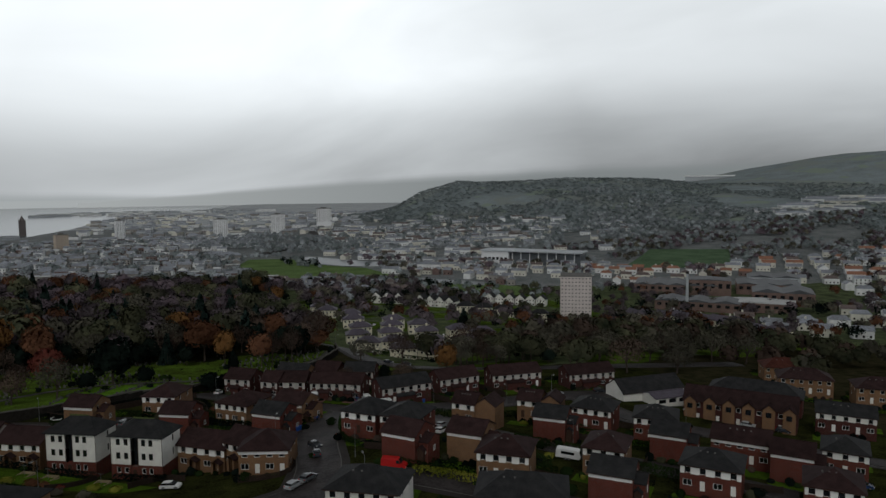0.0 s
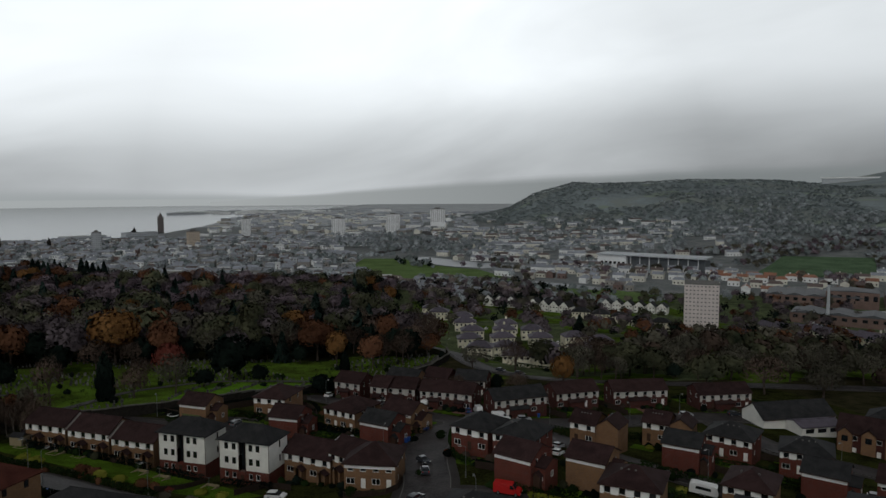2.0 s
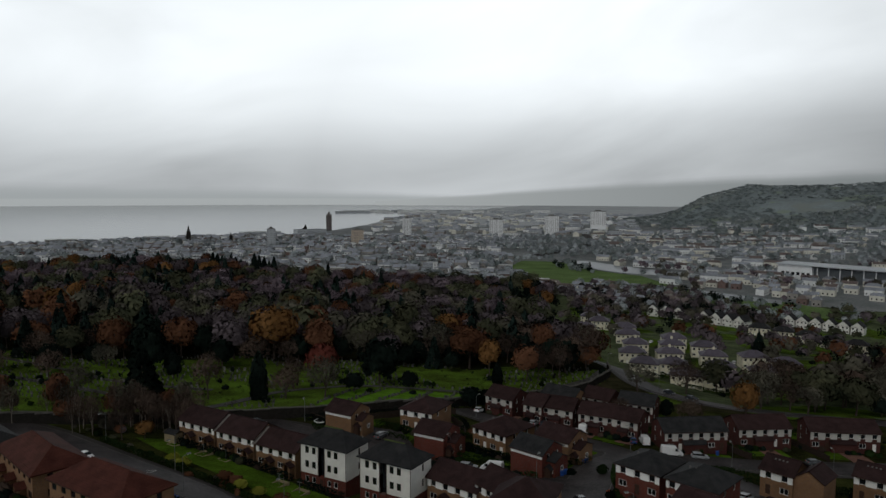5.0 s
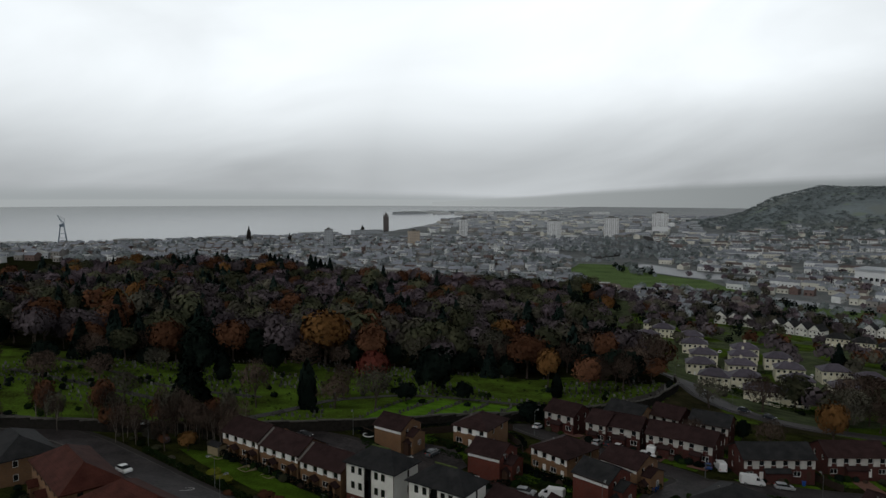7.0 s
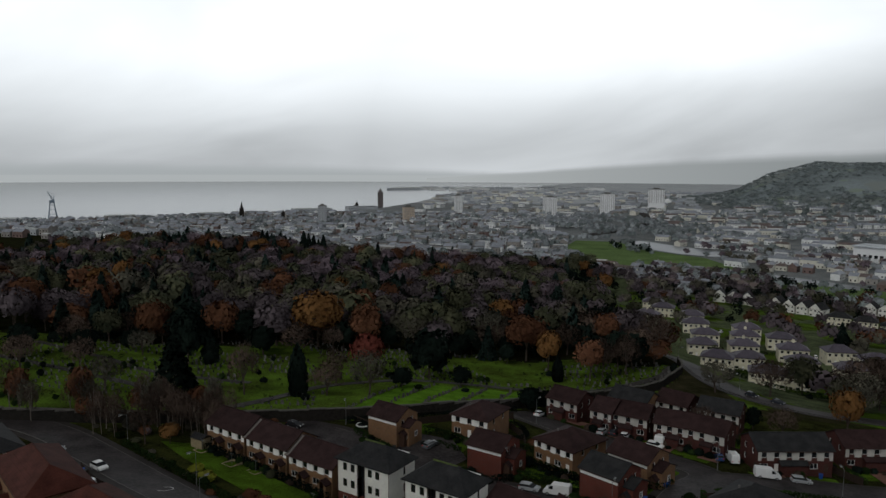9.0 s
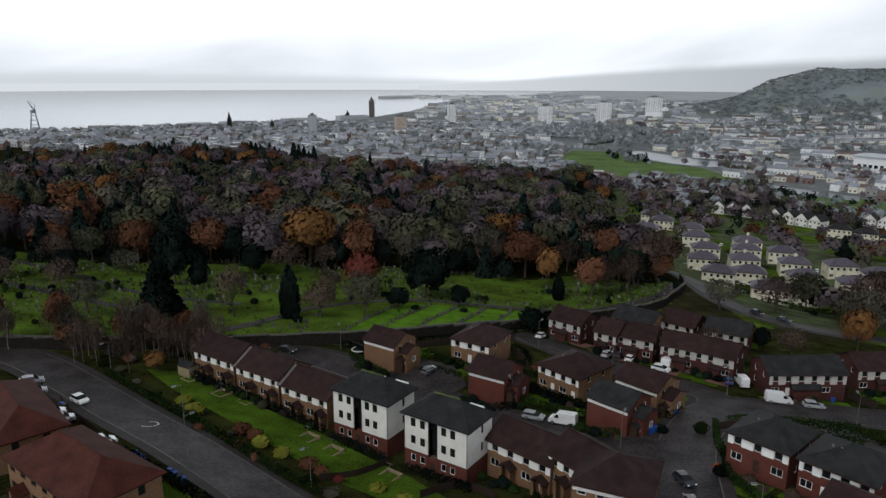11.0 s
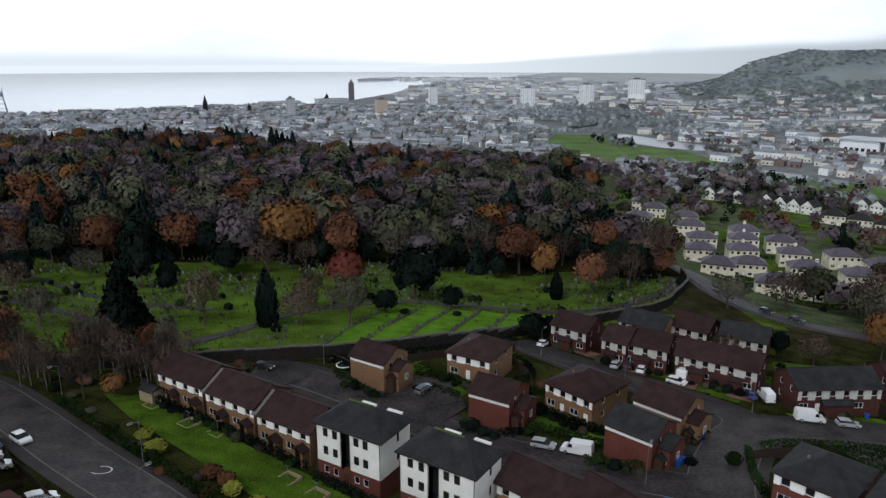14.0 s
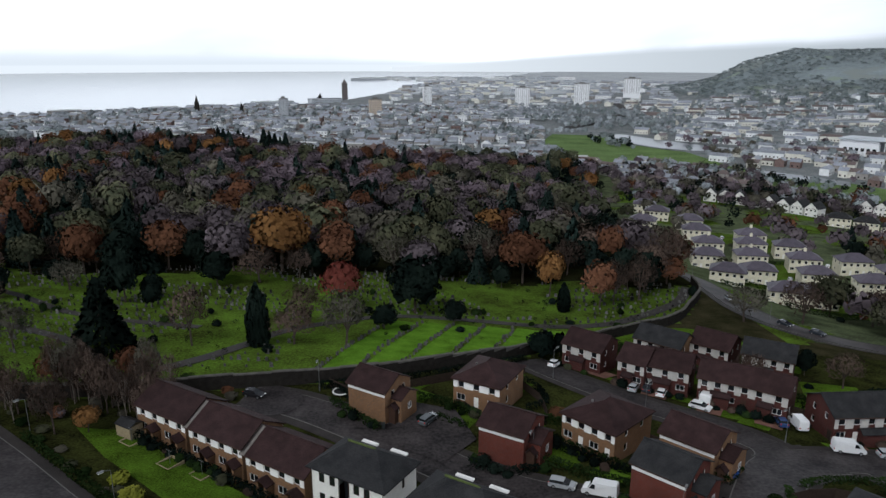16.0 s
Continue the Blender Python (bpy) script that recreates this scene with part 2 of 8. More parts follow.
STEEL = material("galvanised_steel", (0.16, 0.165, 0.165), 0.55, 0.15, 0.5, metal=0.5, bump=0.02)
LAMP_GLASS = material("lantern_diffuser", (0.75, 0.75, 0.72), 0.3, 0.05, 0.3, bump=0)
RUBBER = material("tyre_rubber", (0.02, 0.02, 0.021), 0.9, 0.2, 0.2)
CHROME = material("alloy_rim", (0.5, 0.5, 0.52), 0.3, 0.1, 0.2, metal=0.9, bump=0)
LIGHT_RED = material("tail_light", (0.35, 0.015, 0.012), 0.25, 0.1, 0.2, bump=0)
BIN_BLUE = material("blue_plastic_bin", (0.02, 0.065, 0.26), 0.5, 0.15, 0.4, bump=0.02)
BIN_DARK = material("dark_plastic_bin", (0.025, 0.03, 0.03), 0.55, 0.2, 0.4, bump=0.02)
BARK = material("bark", (0.065, 0.050, 0.042), 0.95, 0.35, 0.5, 8, bump=0.6)
BIRCH = material("birch_bark", (0.15, 0.128, 0.110), 0.85, 0.35, 0.4, 6, bump=0.3)


def foliage(name, colour, second, vary=0.08):
    m = material(name, colour, 0.85, 0.35, 11.0, 1.7, bump=0, second=second, island=vary, each=0.301, spec=0.0)
    n, l = m.node_tree.nodes, m.node_tree.links
    tint, up, hsv, base = n.new("ShaderNodeAttribute"), n.new("ShaderNodeMath"), n.new("ShaderNodeHueSaturation"), n["Principled BSDF"].inputs["Base Color"]
    tint.attribute_name, up.inputs[1].default_value = "tint", 1.0
    l.new(tint.outputs["Fac"], up.inputs[0])
    l.new(up.outputs[0], hsv.inputs["Value"])
    l.new(base.links[0].from_socket, hsv.inputs["Color"])
    l.new(hsv.outputs["Color"], base)
    return m


LEAF = {
    "bare": foliage("bare_twigs", (0.033, 0.027, 0.031), (0.098, 0.081, 0.089)),
    "bare_green": foliage("lichened_twigs", (0.043, 0.041, 0.033), (0.104, 0.097, 0.074)),
    # Far copy of the bare twigs, with haze lightened into its colour.
    "plum": foliage("hazed_purple_twigs", (0.058, 0.044, 0.054), (0.130, 0.103, 0.119)),
    "brown": foliage("brown_twigs", (0.034, 0.025, 0.021), (0.096, 0.069, 0.055)),
    "russet": foliage("russet_leaves", (0.080, 0.036, 0.022), (0.135, 0.064, 0.036)),
    "orange": foliage("orange_leaves", (0.115, 0.054, 0.020), (0.172, 0.090, 0.034)),
    "red": foliage("red_leaves", (0.092, 0.023, 0.019), (0.130, 0.040, 0.030)),
    "olive": foliage("olive_leaves", (0.027, 0.034, 0.022), (0.072, 0.072, 0.043)),
    "yew": foliage("yew_needles", (0.004, 0.007, 0.006), (0.012, 0.019, 0.015)),
    "pine": foliage("pine_needles", (0.007, 0.013, 0.012), (0.021, 0.034, 0.029)),
    "hedge": foliage("privet_leaves", (0.007, 0.014, 0.005), (0.023, 0.042, 0.013)),
    # Town and hillside trees: distance haze is painted into both leaf tones.
    "grey": foliage("hazed_far_twigs", (0.225, 0.250, 0.270), (0.290, 0.315, 0.330)),
    "pale_green": foliage("hazed_green_crowns", (0.245, 0.284, 0.296), (0.285, 0.325, 0.325)),
    "lime": foliage("yellow_green_leaves", (0.15, 0.17, 0.02), (0.22, 0.22, 0.04)),
}
WATER = material("firth_water", (0.13, 0.145, 0.16), 0.12, 0.12, 300.0, 60, bump=0, spec=0.03)
PARK_GRASS = material("park_grass", (0.105, 0.155, 0.062), 0.95, 0.3, 30.0, 14, bump=0.3, second=(0.145, 0.215, 0.082), spec=0.0)
PITCH = material("playing_field_grass", (0.085, 0.135, 0.080), 0.95, 0.3, 30.0, 14, bump=0.3, second=(0.110, 0.165, 0.098), spec=0.0)
POND = material("reservoir_water", (0.16, 0.175, 0.19), 0.35, 0.2, 60.0, 20, bump=0.1, flat_bump=0.1, spec=0.15)
# Slate and grey roofs: wet gloss, with distance haze mixed into the colour.
TOWN_SLATE = material("hazed_wet_town_slate", (0.225, 0.24, 0.275), 0.5, 0.35, 14.0, 12, bump=0.1, spec=0.35)
TOWN_GREY_ROOF = material("hazed_wet_grey_roof", (0.20, 0.213, 0.24), 0.5, 0.35, 14.0, 12, bump=0.1, spec=0.35)
TOWN_BROWN_ROOF = material("town_brown_roof", (0.11, 0.085, 0.08), 0.5, 0.25, 14.0, 12, bump=0.1, spec=0.4)
TOWN_ORANGE_ROOF = material("town_orange_roof", (0.24, 0.115, 0.075), 0.55, 0.2, 14.0, 12, bump=0.1, spec=0.3)


# ---- mesh tools ----
class Geo:
    """Collects faces; every face may name a material slot."""

    def __init__(self):
        self.v, self.f, self.m = [], [], []

    def poly(self, pts, m=0):
        k = len(self.v)
        self.v += [tuple(p) for p in pts]
        self.f.append(tuple(range(k, k + len(pts))))
        self.m.append(m)
        return self

    def box(self, x0, x1, y0, y1, z0, z1, m=0):
        k = len(self.v)
        self.v += [(x0, y0, z0), (x1, y0, z0), (x1, y1, z0), (x0, y1, z0), (x0, y0, z1), (x1, y0, z1), (x1, y1, z1), (x0, y1, z1)]
        for q in ((3, 2, 1, 0), (4, 5, 6, 7), (0, 1, 5, 4), (1, 2, 6, 5), (2, 3, 7, 6), (3, 0, 4, 7)):
            self.f.append(tuple(k + i for i in q))
            self.m.append(m)
        return self

    def prism(self, outline, z0, z1, m=0):
        """An upright prism over an anticlockwise outline; z1 may be a list, a height for each corner."""
        k, n = len(self.v), len(outline)
        tops = z1 if isinstance(z1, (list, tuple)) else [z1] * n
        self.v += [(x, y, z0) for x, y in outline] + [(x, y, z) for (x, y), z in zip(outline, tops)]
        self.f += [tuple(k + i for i in reversed(range(n))), tuple(k + n + i for i in range(n))]
        self.f += [(k + i, k + (i + 1) % n, k + n + (i + 1) % n, k + n + i) for i in range(n)]
        self.m += [m] * (n + 2)
        return self

    def tube(self, a, b, r0, r1, n=6, m=0):
        a, b = Vector(a), Vector(b)
        d = (b - a).normalized()
        u = d.orthogonal().normalized()
        w = d.cross(u)
        k = len(self.v)
        for p, r in ((a, r0), (b, r1)):
            for i in range(n):
                t = 2 * math.pi * i / n
                self.v.append(tuple(p + r * (math.cos(t) * u + math.sin(t) * w)))
        self.f += [(k + i, k + (i + 1) % n, k + n + (i + 1) % n, k + n + i) for i in range(n)]
        self.f += [tuple(k + i for i in reversed(range(n))), tuple(k + n + i for i in range(n))]
        self.m += [m] * (n + 2)
        return self

    def mesh(self, name, *mats):
        me = bpy.data.meshes.new(name)
        seen, spot, verts = {}, [], []
        for p in self.v:
            key = (round(p[0], 4), round(p[1], 4), round(p[2], 4))
            if key not in seen:
                seen[key] = len(verts)
                verts.append(p)
            spot.append(seen[key])
        faces = [tuple(dict.fromkeys(spot[i] for i in f)) for f in self.f]
        keep = [k for k, f in enumerate(faces) if len(f) > 2]
        faces, self.m = [faces[k] for k in keep], [self.m[k] for k in keep]
        me.from_pydata(verts, [], faces)
        for mat in mats:
            me.materials.append(mat)
        if len(mats) > 1:
            me.polygons.foreach_set("material_index", self.m)
        me.update()
        return me


def part(name, geo, mat, parent=None, label="", at=None):
    """One mesh object, under a thing or a part."""
    me = geo if isinstance(geo, bpy.types.Mesh) else geo.mesh(name, *(mat if isinstance(mat, (list, tuple)) else (mat,)))
    ob = new(name, me)
    if parent is not None:
        ob.parent = parent
    if at is not None:
        ob.matrix_basis = at
    return tagged(ob, label)


def thing(name, m, label, category, group="", kind=""):
    ob = new(name)
    ob.empty_display_size = 0.5
    ob.matrix_basis = m
    return tagged(ob, label, category, group, kind)


def quads_mesh(name, verts, mat, normals=None, tint=None):
    """A mesh of loose quads from an array of n x 4 x 3, shaded by a normal for each quad where one is given."""
    verts = np.asarray(verts, np.float32)
    n = len(verts)
    if normals is not None:
        turned = (np.cross(verts[:, 1] - verts[:, 0], verts[:, 3] - verts[:, 0]) * normals).sum(1) < 0
        verts = np.where(turned[:, None, None], verts[:, ::-1], verts)
    me = bpy.data.meshes.new(name)
    me.vertices.add(n * 4)
    me.vertices.foreach_set("co", verts.ravel())
    me.loops.add(n * 4)
    me.loops.foreach_set("vertex_index", np.arange(n * 4, dtype=np.int32))
    me.polygons.add(n)
    me.polygons.foreach_set("loop_start", np.arange(0, n * 4, 4, dtype=np.int32))
    me.materials.append(mat)
    me.update(calc_edges=True)
    if tint is not None:
        me.attributes.new("tint", "FLOAT", "FACE").data.foreach_set("value", np.asarray(tint, np.float32))
    if normals is not None:
        me.polygons.foreach_set("use_smooth", np.ones(n, bool))
        me.normals_split_custom_set(np.repeat(normals, 4, axis=0).astype(float).tolist())
    return me


def crown_normals(q, low=0.3, up=0.25, seed=3):
    """Normals of a crown of unit size: outwards from its middle, with some disorder, so that it is lit as a rounded body."""
    d = q.mean(1) - [0, 0, low]
    d /= np.linalg.norm(d, axis=1, keepdims=True) + 1e-6
    g = np.cross(q[:, 1] - q[:, 0], q[:, 3] - q[:, 0])
    g /= np.linalg.norm(g, axis=1, keepdims=True) + 1e-9
    g *= np.sign((g * d).sum(1, keepdims=True))
    d = d * 0.7 + g * 0.45 + [0, 0, up] + np.random.default_rng(seed).normal(size=d.shape) * 0.14
    return d / np.linalg.norm(d, axis=1, keepdims=True)


# ---- the lie of the land ----
SPOTS = np.array([
    (-52,69,21.6),(-38,62,21.8),(-51,60,23),(-31,80.5,17),(-20,57,20.5),(-10,66,15.3),(4,57,15.8),(20,78,14.6),
 (60,91,12.4),(57,101,12),(40,114,11.5),(21,125,12.2),(-1.5,96.6,15.4),(69,134,9),(32,58,18.3),(43,37,19),(79,35,15.6),
 (112,47,11.5),(150,39,8),(125,83,9),(89,218,-1.5),(31,171,7),(-36,143,13),(8,208,4.5),(-94,210,9),(74,452,-20),
 (-60,560,-5),(107,240,-9.5),(112,205,-5.5),(260,323,-24.5),(-300,500,-3),(-200,150,18),(0,-150,40),
], float)
REACH = 32.0


def plane_height(p):
    return 22 - 0.075 * np.clip(p[:, 1], -200, 420) - 0.06 * np.clip(p[:, 0], -150, 400)


def spot_weight(p):
    return np.exp(-((p[:, None] - SPOTS[None, :, :2]) ** 2).sum(-1) / (2 * REACH ** 2))


SPOT_GAIN = np.linalg.solve(spot_weight(SPOTS[:, :2]) + 0.02 * np.eye(len(SPOTS)), SPOTS[:, 2] - plane_height(SPOTS[:, :2]))


def ease(t):
    t = np.clip(t, 0, 1)
    return t * t * (3 - 2 * t)


SEA = -26.0
COAST_X = [-3600, -800, -690, -448, -226, -150, -100, 0, 200, 800, 1500]
COAST_Y = [-300, 1080, 1125, 1300, 1560, 1912, 2350, 2650, 3200, 4800, 5200]


def height(x, y):
    """Height of the ground at x, y (arrays or numbers)."""
    x, y = np.asarray(x, float), np.asarray(y, float)
    shape = x.shape
    p = np.stack([x.ravel(), y.ravel()], -1)
    h = plane_height(p) + spot_weight(p) @ SPOT_GAIN
    d = ease((p[:, 1] * 0.9 + p[:, 0] * 0.35 - 430) / 220)
    h = h * (1 - d) + (-20.5 - 3.5 * np.clip((p[:, 1] - 700) / 900, 0, 1)) * d
    r, a = np.hypot(p[:, 0], p[:, 1] + 40), np.degrees(np.arctan2(p[:, 0], p[:, 1] + 40))
    # the hills behind the town
    h += np.interp(a, [8, 14, 18, 20, 22, 25, 33, 40, 44, 60], [0, 10, 20, 38, 76, 104, 92, 58, 30, 0]) * np.exp(-((r - 1900) / 400) ** 2)
    h += 150 * np.exp(-((r - 2700) / 560) ** 2 - (np.clip(57 - a, 0, 99) / 15) ** 2) * (a > -60)
    h += 48 * ease((r - 800) / 800) * ease((a - 26) / 18) * (a < 170)
    c = np.interp(p[:, 0], COAST_X, COAST_Y)
    tip = ((p[:, 0] - 80 - (p[:, 1] - 2900) * 0.4) / 430) ** 2 + ((p[:, 1] - 2900) / 130) ** 2
    land = np.maximum(c - p[:, 1], (1 - tip) * 60)
    h = np.maximum(h, SEA + 1.5)
    h = np.where(land < 120, SEA - 3 + (h - SEA + 3) * ease((land + 30) / 150), h)
    return h.reshape(shape)


def ground_at(x, y):
    return float(height(x, y))


# ---- ground, sea, roads ----
def spread(near0, near1, step, low, high, growth=1.09):
    mid = list(np.arange(near0, near1 + 0.01, step))
    up, down, s = [mid[-1]], [mid[0]], step
    while up[-1] < high:
        s *= growth
        up.append(up[-1] + s)
    s = step
    while down[-1] > low:
        s *= growth
        down.append(down[-1] - s)
    return np.array(down[:0:-1] + mid + up[1:])


WALL_LINE = [(-140, 88), (-100, 93), (-81, 96.8), (-70, 99.4), (-61, 102.3), (-50, 105.2), (-42, 106.9), (-35, 108.6), (-28.8, 109.4), (-21.4, 110.6),
             (-14, 112.2), (-7.9, 114.2), (1.7, 119.2), (12, 126.6), (20.3, 134.6), (28, 140.5), (40.4, 150), (55.6, 160), (64, 173), (71.8, 188), (75, 204)]


def wall_y(x):
    return np.interp(x, [p[0] for p in WALL_LINE], [p[1] for p in WALL_LINE])


def build_ground():
    xs, ys = spread(-130, 240, 2.5, -4600, 4600), spread(-60, 330, 2.5, -1500, 4700)
    gx, gy = np.meshgrid(xs, ys)
    gz = height(gx, gy)
    ny, nx = gx.shape
    verts = np.stack([gx.ravel(), gy.ravel(), gz.ravel()], -1)
    i = (np.arange(ny - 1)[:, None] * nx + np.arange(nx - 1)[None, :]).ravel()
    faces = np.stack([i, i + 1, i + nx + 1, i + nx], -1)
    me = bpy.data.meshes.new("ground")
    me.from_pydata(verts.tolist(), [], faces.tolist())
    for mat in (GARDEN, CEMETERY, ROUGH_GRASS, LITTER, TOWN_GROUND_HAZED, MOOR_HAZED, VALLEY, FAR_LAND_HAZED):
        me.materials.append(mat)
    cx, cy, cz = verts[faces].mean(1).T
    zone = np.full(len(faces), 2)
    zone[(cx > -75) & (cx < 170) & (cy < 140)] = 0
    beyond = (cy > wall_y(cx)) & (cx < 77)
    zone[beyond] = 1
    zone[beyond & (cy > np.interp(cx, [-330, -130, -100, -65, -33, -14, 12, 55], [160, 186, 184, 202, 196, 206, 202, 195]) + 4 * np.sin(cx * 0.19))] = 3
    zone[(zone == 2) & (cx > 77) & (cy > 150)] = 6
    zone[(cx > 77) & (cy > 135) & (cy < 480) & (cx < 330) & (np.sin(cx * 0.11 + 1.3 * np.sin(cy * 0.06)) + np.sin(cy * 0.13) > 0.3)] = 1
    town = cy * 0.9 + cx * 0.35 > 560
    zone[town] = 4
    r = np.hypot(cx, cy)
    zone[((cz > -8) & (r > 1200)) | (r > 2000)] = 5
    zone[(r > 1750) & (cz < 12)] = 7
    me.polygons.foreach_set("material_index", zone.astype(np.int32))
    me.polygons.foreach_set("use_smooth", np.ones(len(faces), bool))
    me.update()
    tagged(new("ground", me), "sloping ground with lawns, cemetery grass, woodland floor and town", "ground", kind="structure")


build_ground()


def build_sea():
    n = 96
    ring = [(4285 * math.cos(2 * math.pi * k / n), 4285 * math.sin(2 * math.pi * k / n), SEA) for k in range(n)]
    part_ob = new("water", Geo().poly(ring).mesh("water", WATER))
    tagged(part_ob, "calm grey firth reflecting the overcast sky", "water", kind="structure")


build_sea()


def smooth_line(points, step=2.0):
    """Points at even steps along a rounded line through the given ones."""
    p = np.array(points, float)
    out = []
    for k in range(len(p) - 1):
        p0, p1, p2, p3 = p[max(k - 1, 0)], p[k], p[k + 1], p[min(k + 2, len(p) - 1)]
        n = max(int(np.hypot(*(p2 - p1)) / step), 1)
        for t in np.arange(n) / n:
            out.append(0.5 * (2 * p1 + (p2 - p0) * t + (2 * p0 - 5 * p1 + 4 * p2 - p3) * t ** 2 + (3 * p1 - p0 - 3 * p2 + p3) * t ** 3))
    return np.array(out + [p[-1]])


def ribbon(name, points, width, mat, lift, label, category, across=6, skirt=0.3, kind="structure", offset=0.0):
    """A strip laid over the ground along a line, with edges that go down into it."""
    line = smooth_line(points)
    tangent = np.gradient(line, axis=0)
    tangent /= np.linalg.norm(tangent, axis=1, keepdims=True)
    side = np.stack([-tangent[:, 1], tangent[:, 0]], -1)
    offs = np.concatenate([[-0.5], np.linspace(-0.5, 0.5, across + 1), [0.5]]) * width + offset
    gx = line[:, None, 0] + offs[None] * side[:, None, 0]
    gy = line[:, None, 1] + offs[None] * side[:, None, 1]
    gz = height(gx, gy) + lift
    gz[:, 0] -= skirt + lift
    gz[:, -1] -= skirt + lift
    n, m = gx.shape
    i = (np.arange(n - 1)[:, None] * m + np.arange(m - 1)[None]).ravel()
    me = bpy.data.meshes.new(name)
    me.from_pydata(np.stack([gx.ravel(), gy.ravel(), gz.ravel()], -1).tolist(), [], np.stack([i, i + m, i + m + 1, i + 1], -1)[:, ::-1].tolist())
    me.materials.append(mat)
    me.update()
    return tagged(new(name, me), label, category, kind=kind)


def patch(name, outline, mat, lift, label, category, step=2.0, kind="structure"):
    """A flat-lying area over the ground, as a fine grid cut to an outline."""
    o = np.array(outline, float)
    lo, hi = o.min(0), o.max(0)
    bm = bmesh.new()
    vs = [bm.verts.new((x, y, 0)) for x, y in outline]
    bm.faces.new(vs)
    for axis in (0, 1):
        for c in np.arange(math.ceil(lo[axis] / step) * step, hi[axis], step):
            co, no = [0, 0, 0], [0, 0, 0]
            co[axis], no[axis] = c, 1
            bmesh.ops.bisect_plane(bm, geom=bm.verts[:] + bm.edges[:] + bm.faces[:], plane_co=co, plane_no=no)
    z = height(np.array([v.co.x for v in bm.verts]), np.array([v.co.y for v in bm.verts])) + lift
    for v, h in zip(bm.verts, z):
        v.co.z = h
    bmesh.ops.recalc_face_normals(bm, faces=bm.faces[:])
    for f in bm.faces:
        if f.normal.z < 0:
            f.normal_flip()
    me = bpy.data.meshes.new(name)
    bm.to_mesh(me)
    bm.free()
    me.materials.append(mat)
    return tagged(new(name, me), label, category, kind=kind)


ROADS = {
    "hill": ([(-130, 106), (-95, 99), (-75, 92), (-60, 81.5), (-44, 68), (-33, 59.5), (-23, 51.5), (-12, 43), (2, 35), (16, 32), (30, 37)], 7.6),
    "court": ([(-32, 105.4), (-24, 102.6), (-14, 97), (-4, 90.5), (6, 84), (16, 79), (24, 74.5), (36, 67.5)], 6.6),
    "main": ([(16, 20), (26, 34), (31, 46), (33.5, 58), (36.5, 69), (41.5, 79), (48, 88), (56, 91)], 8.0),
    "row": ([(46, 86), (49, 94), (43, 102), (34, 109), (26, 116), (19, 123), (16, 127)], 6.0),
    "east": ([(46, 88), (56, 91), (68, 91.5), (82, 91), (100, 92), (118, 92), (134, 88)], 7.0),
    "south": ([(30, 42), (42, 37), (52, 29), (62, 20), (74, 8), (88, -8)], 6.5),
    "inner": ([(62, 90), (66, 78), (72, 60), (84, 42), (98, 24), (106, 10), (112, -6)], 5.5),
    "flats": ([(118, 92), (116, 74), (118, 60), (128, 48), (140, 30), (150, 12)], 6.0),
    "cemetery_edge": ([(62, 330), (72, 270), (80, 222), (80, 198), (80, 178), (86, 160), (98, 150), (125, 146), (160, 138), (215, 126)], 7.0),
}
for k, (line, width) in enumerate(ROADS.values()):
    ribbon("pavement", line, width + 3.4, PAVING, 0.10, "dark tarmac pavement along an estate road", "pavement", 8)
for k, (line, width) in enumerate(ROADS.values()):
    ribbon("kerb", line, width + 0.35, KERB, 0.13, "concrete kerb along an estate road", "kerb", 8)
for k, (line, width) in enumerate(ROADS.values()):
    ribbon("road", line, width, ASPHALT, 0.16 + 0.012 * k, "damp dark grey asphalt estate road", "road", 8)
disc = lambda x, y, r, n=20: [(x + r * math.cos(2 * math.pi * k / n), y + r * math.sin(2 * math.pi * k / n)) for k in range(n)]
patch("turning_head", disc(-27.5, 103.6, 5.0), ASPHALT, 0.27, "damp asphalt turning head of a cul-de-sac", "road")
patch("parking_court", [(-9, 93), (0, 88), (5, 94), (2, 102), (-5, 104), (-8, 99)], ASPHALT, 0.28, "damp asphalt parking court", "road")

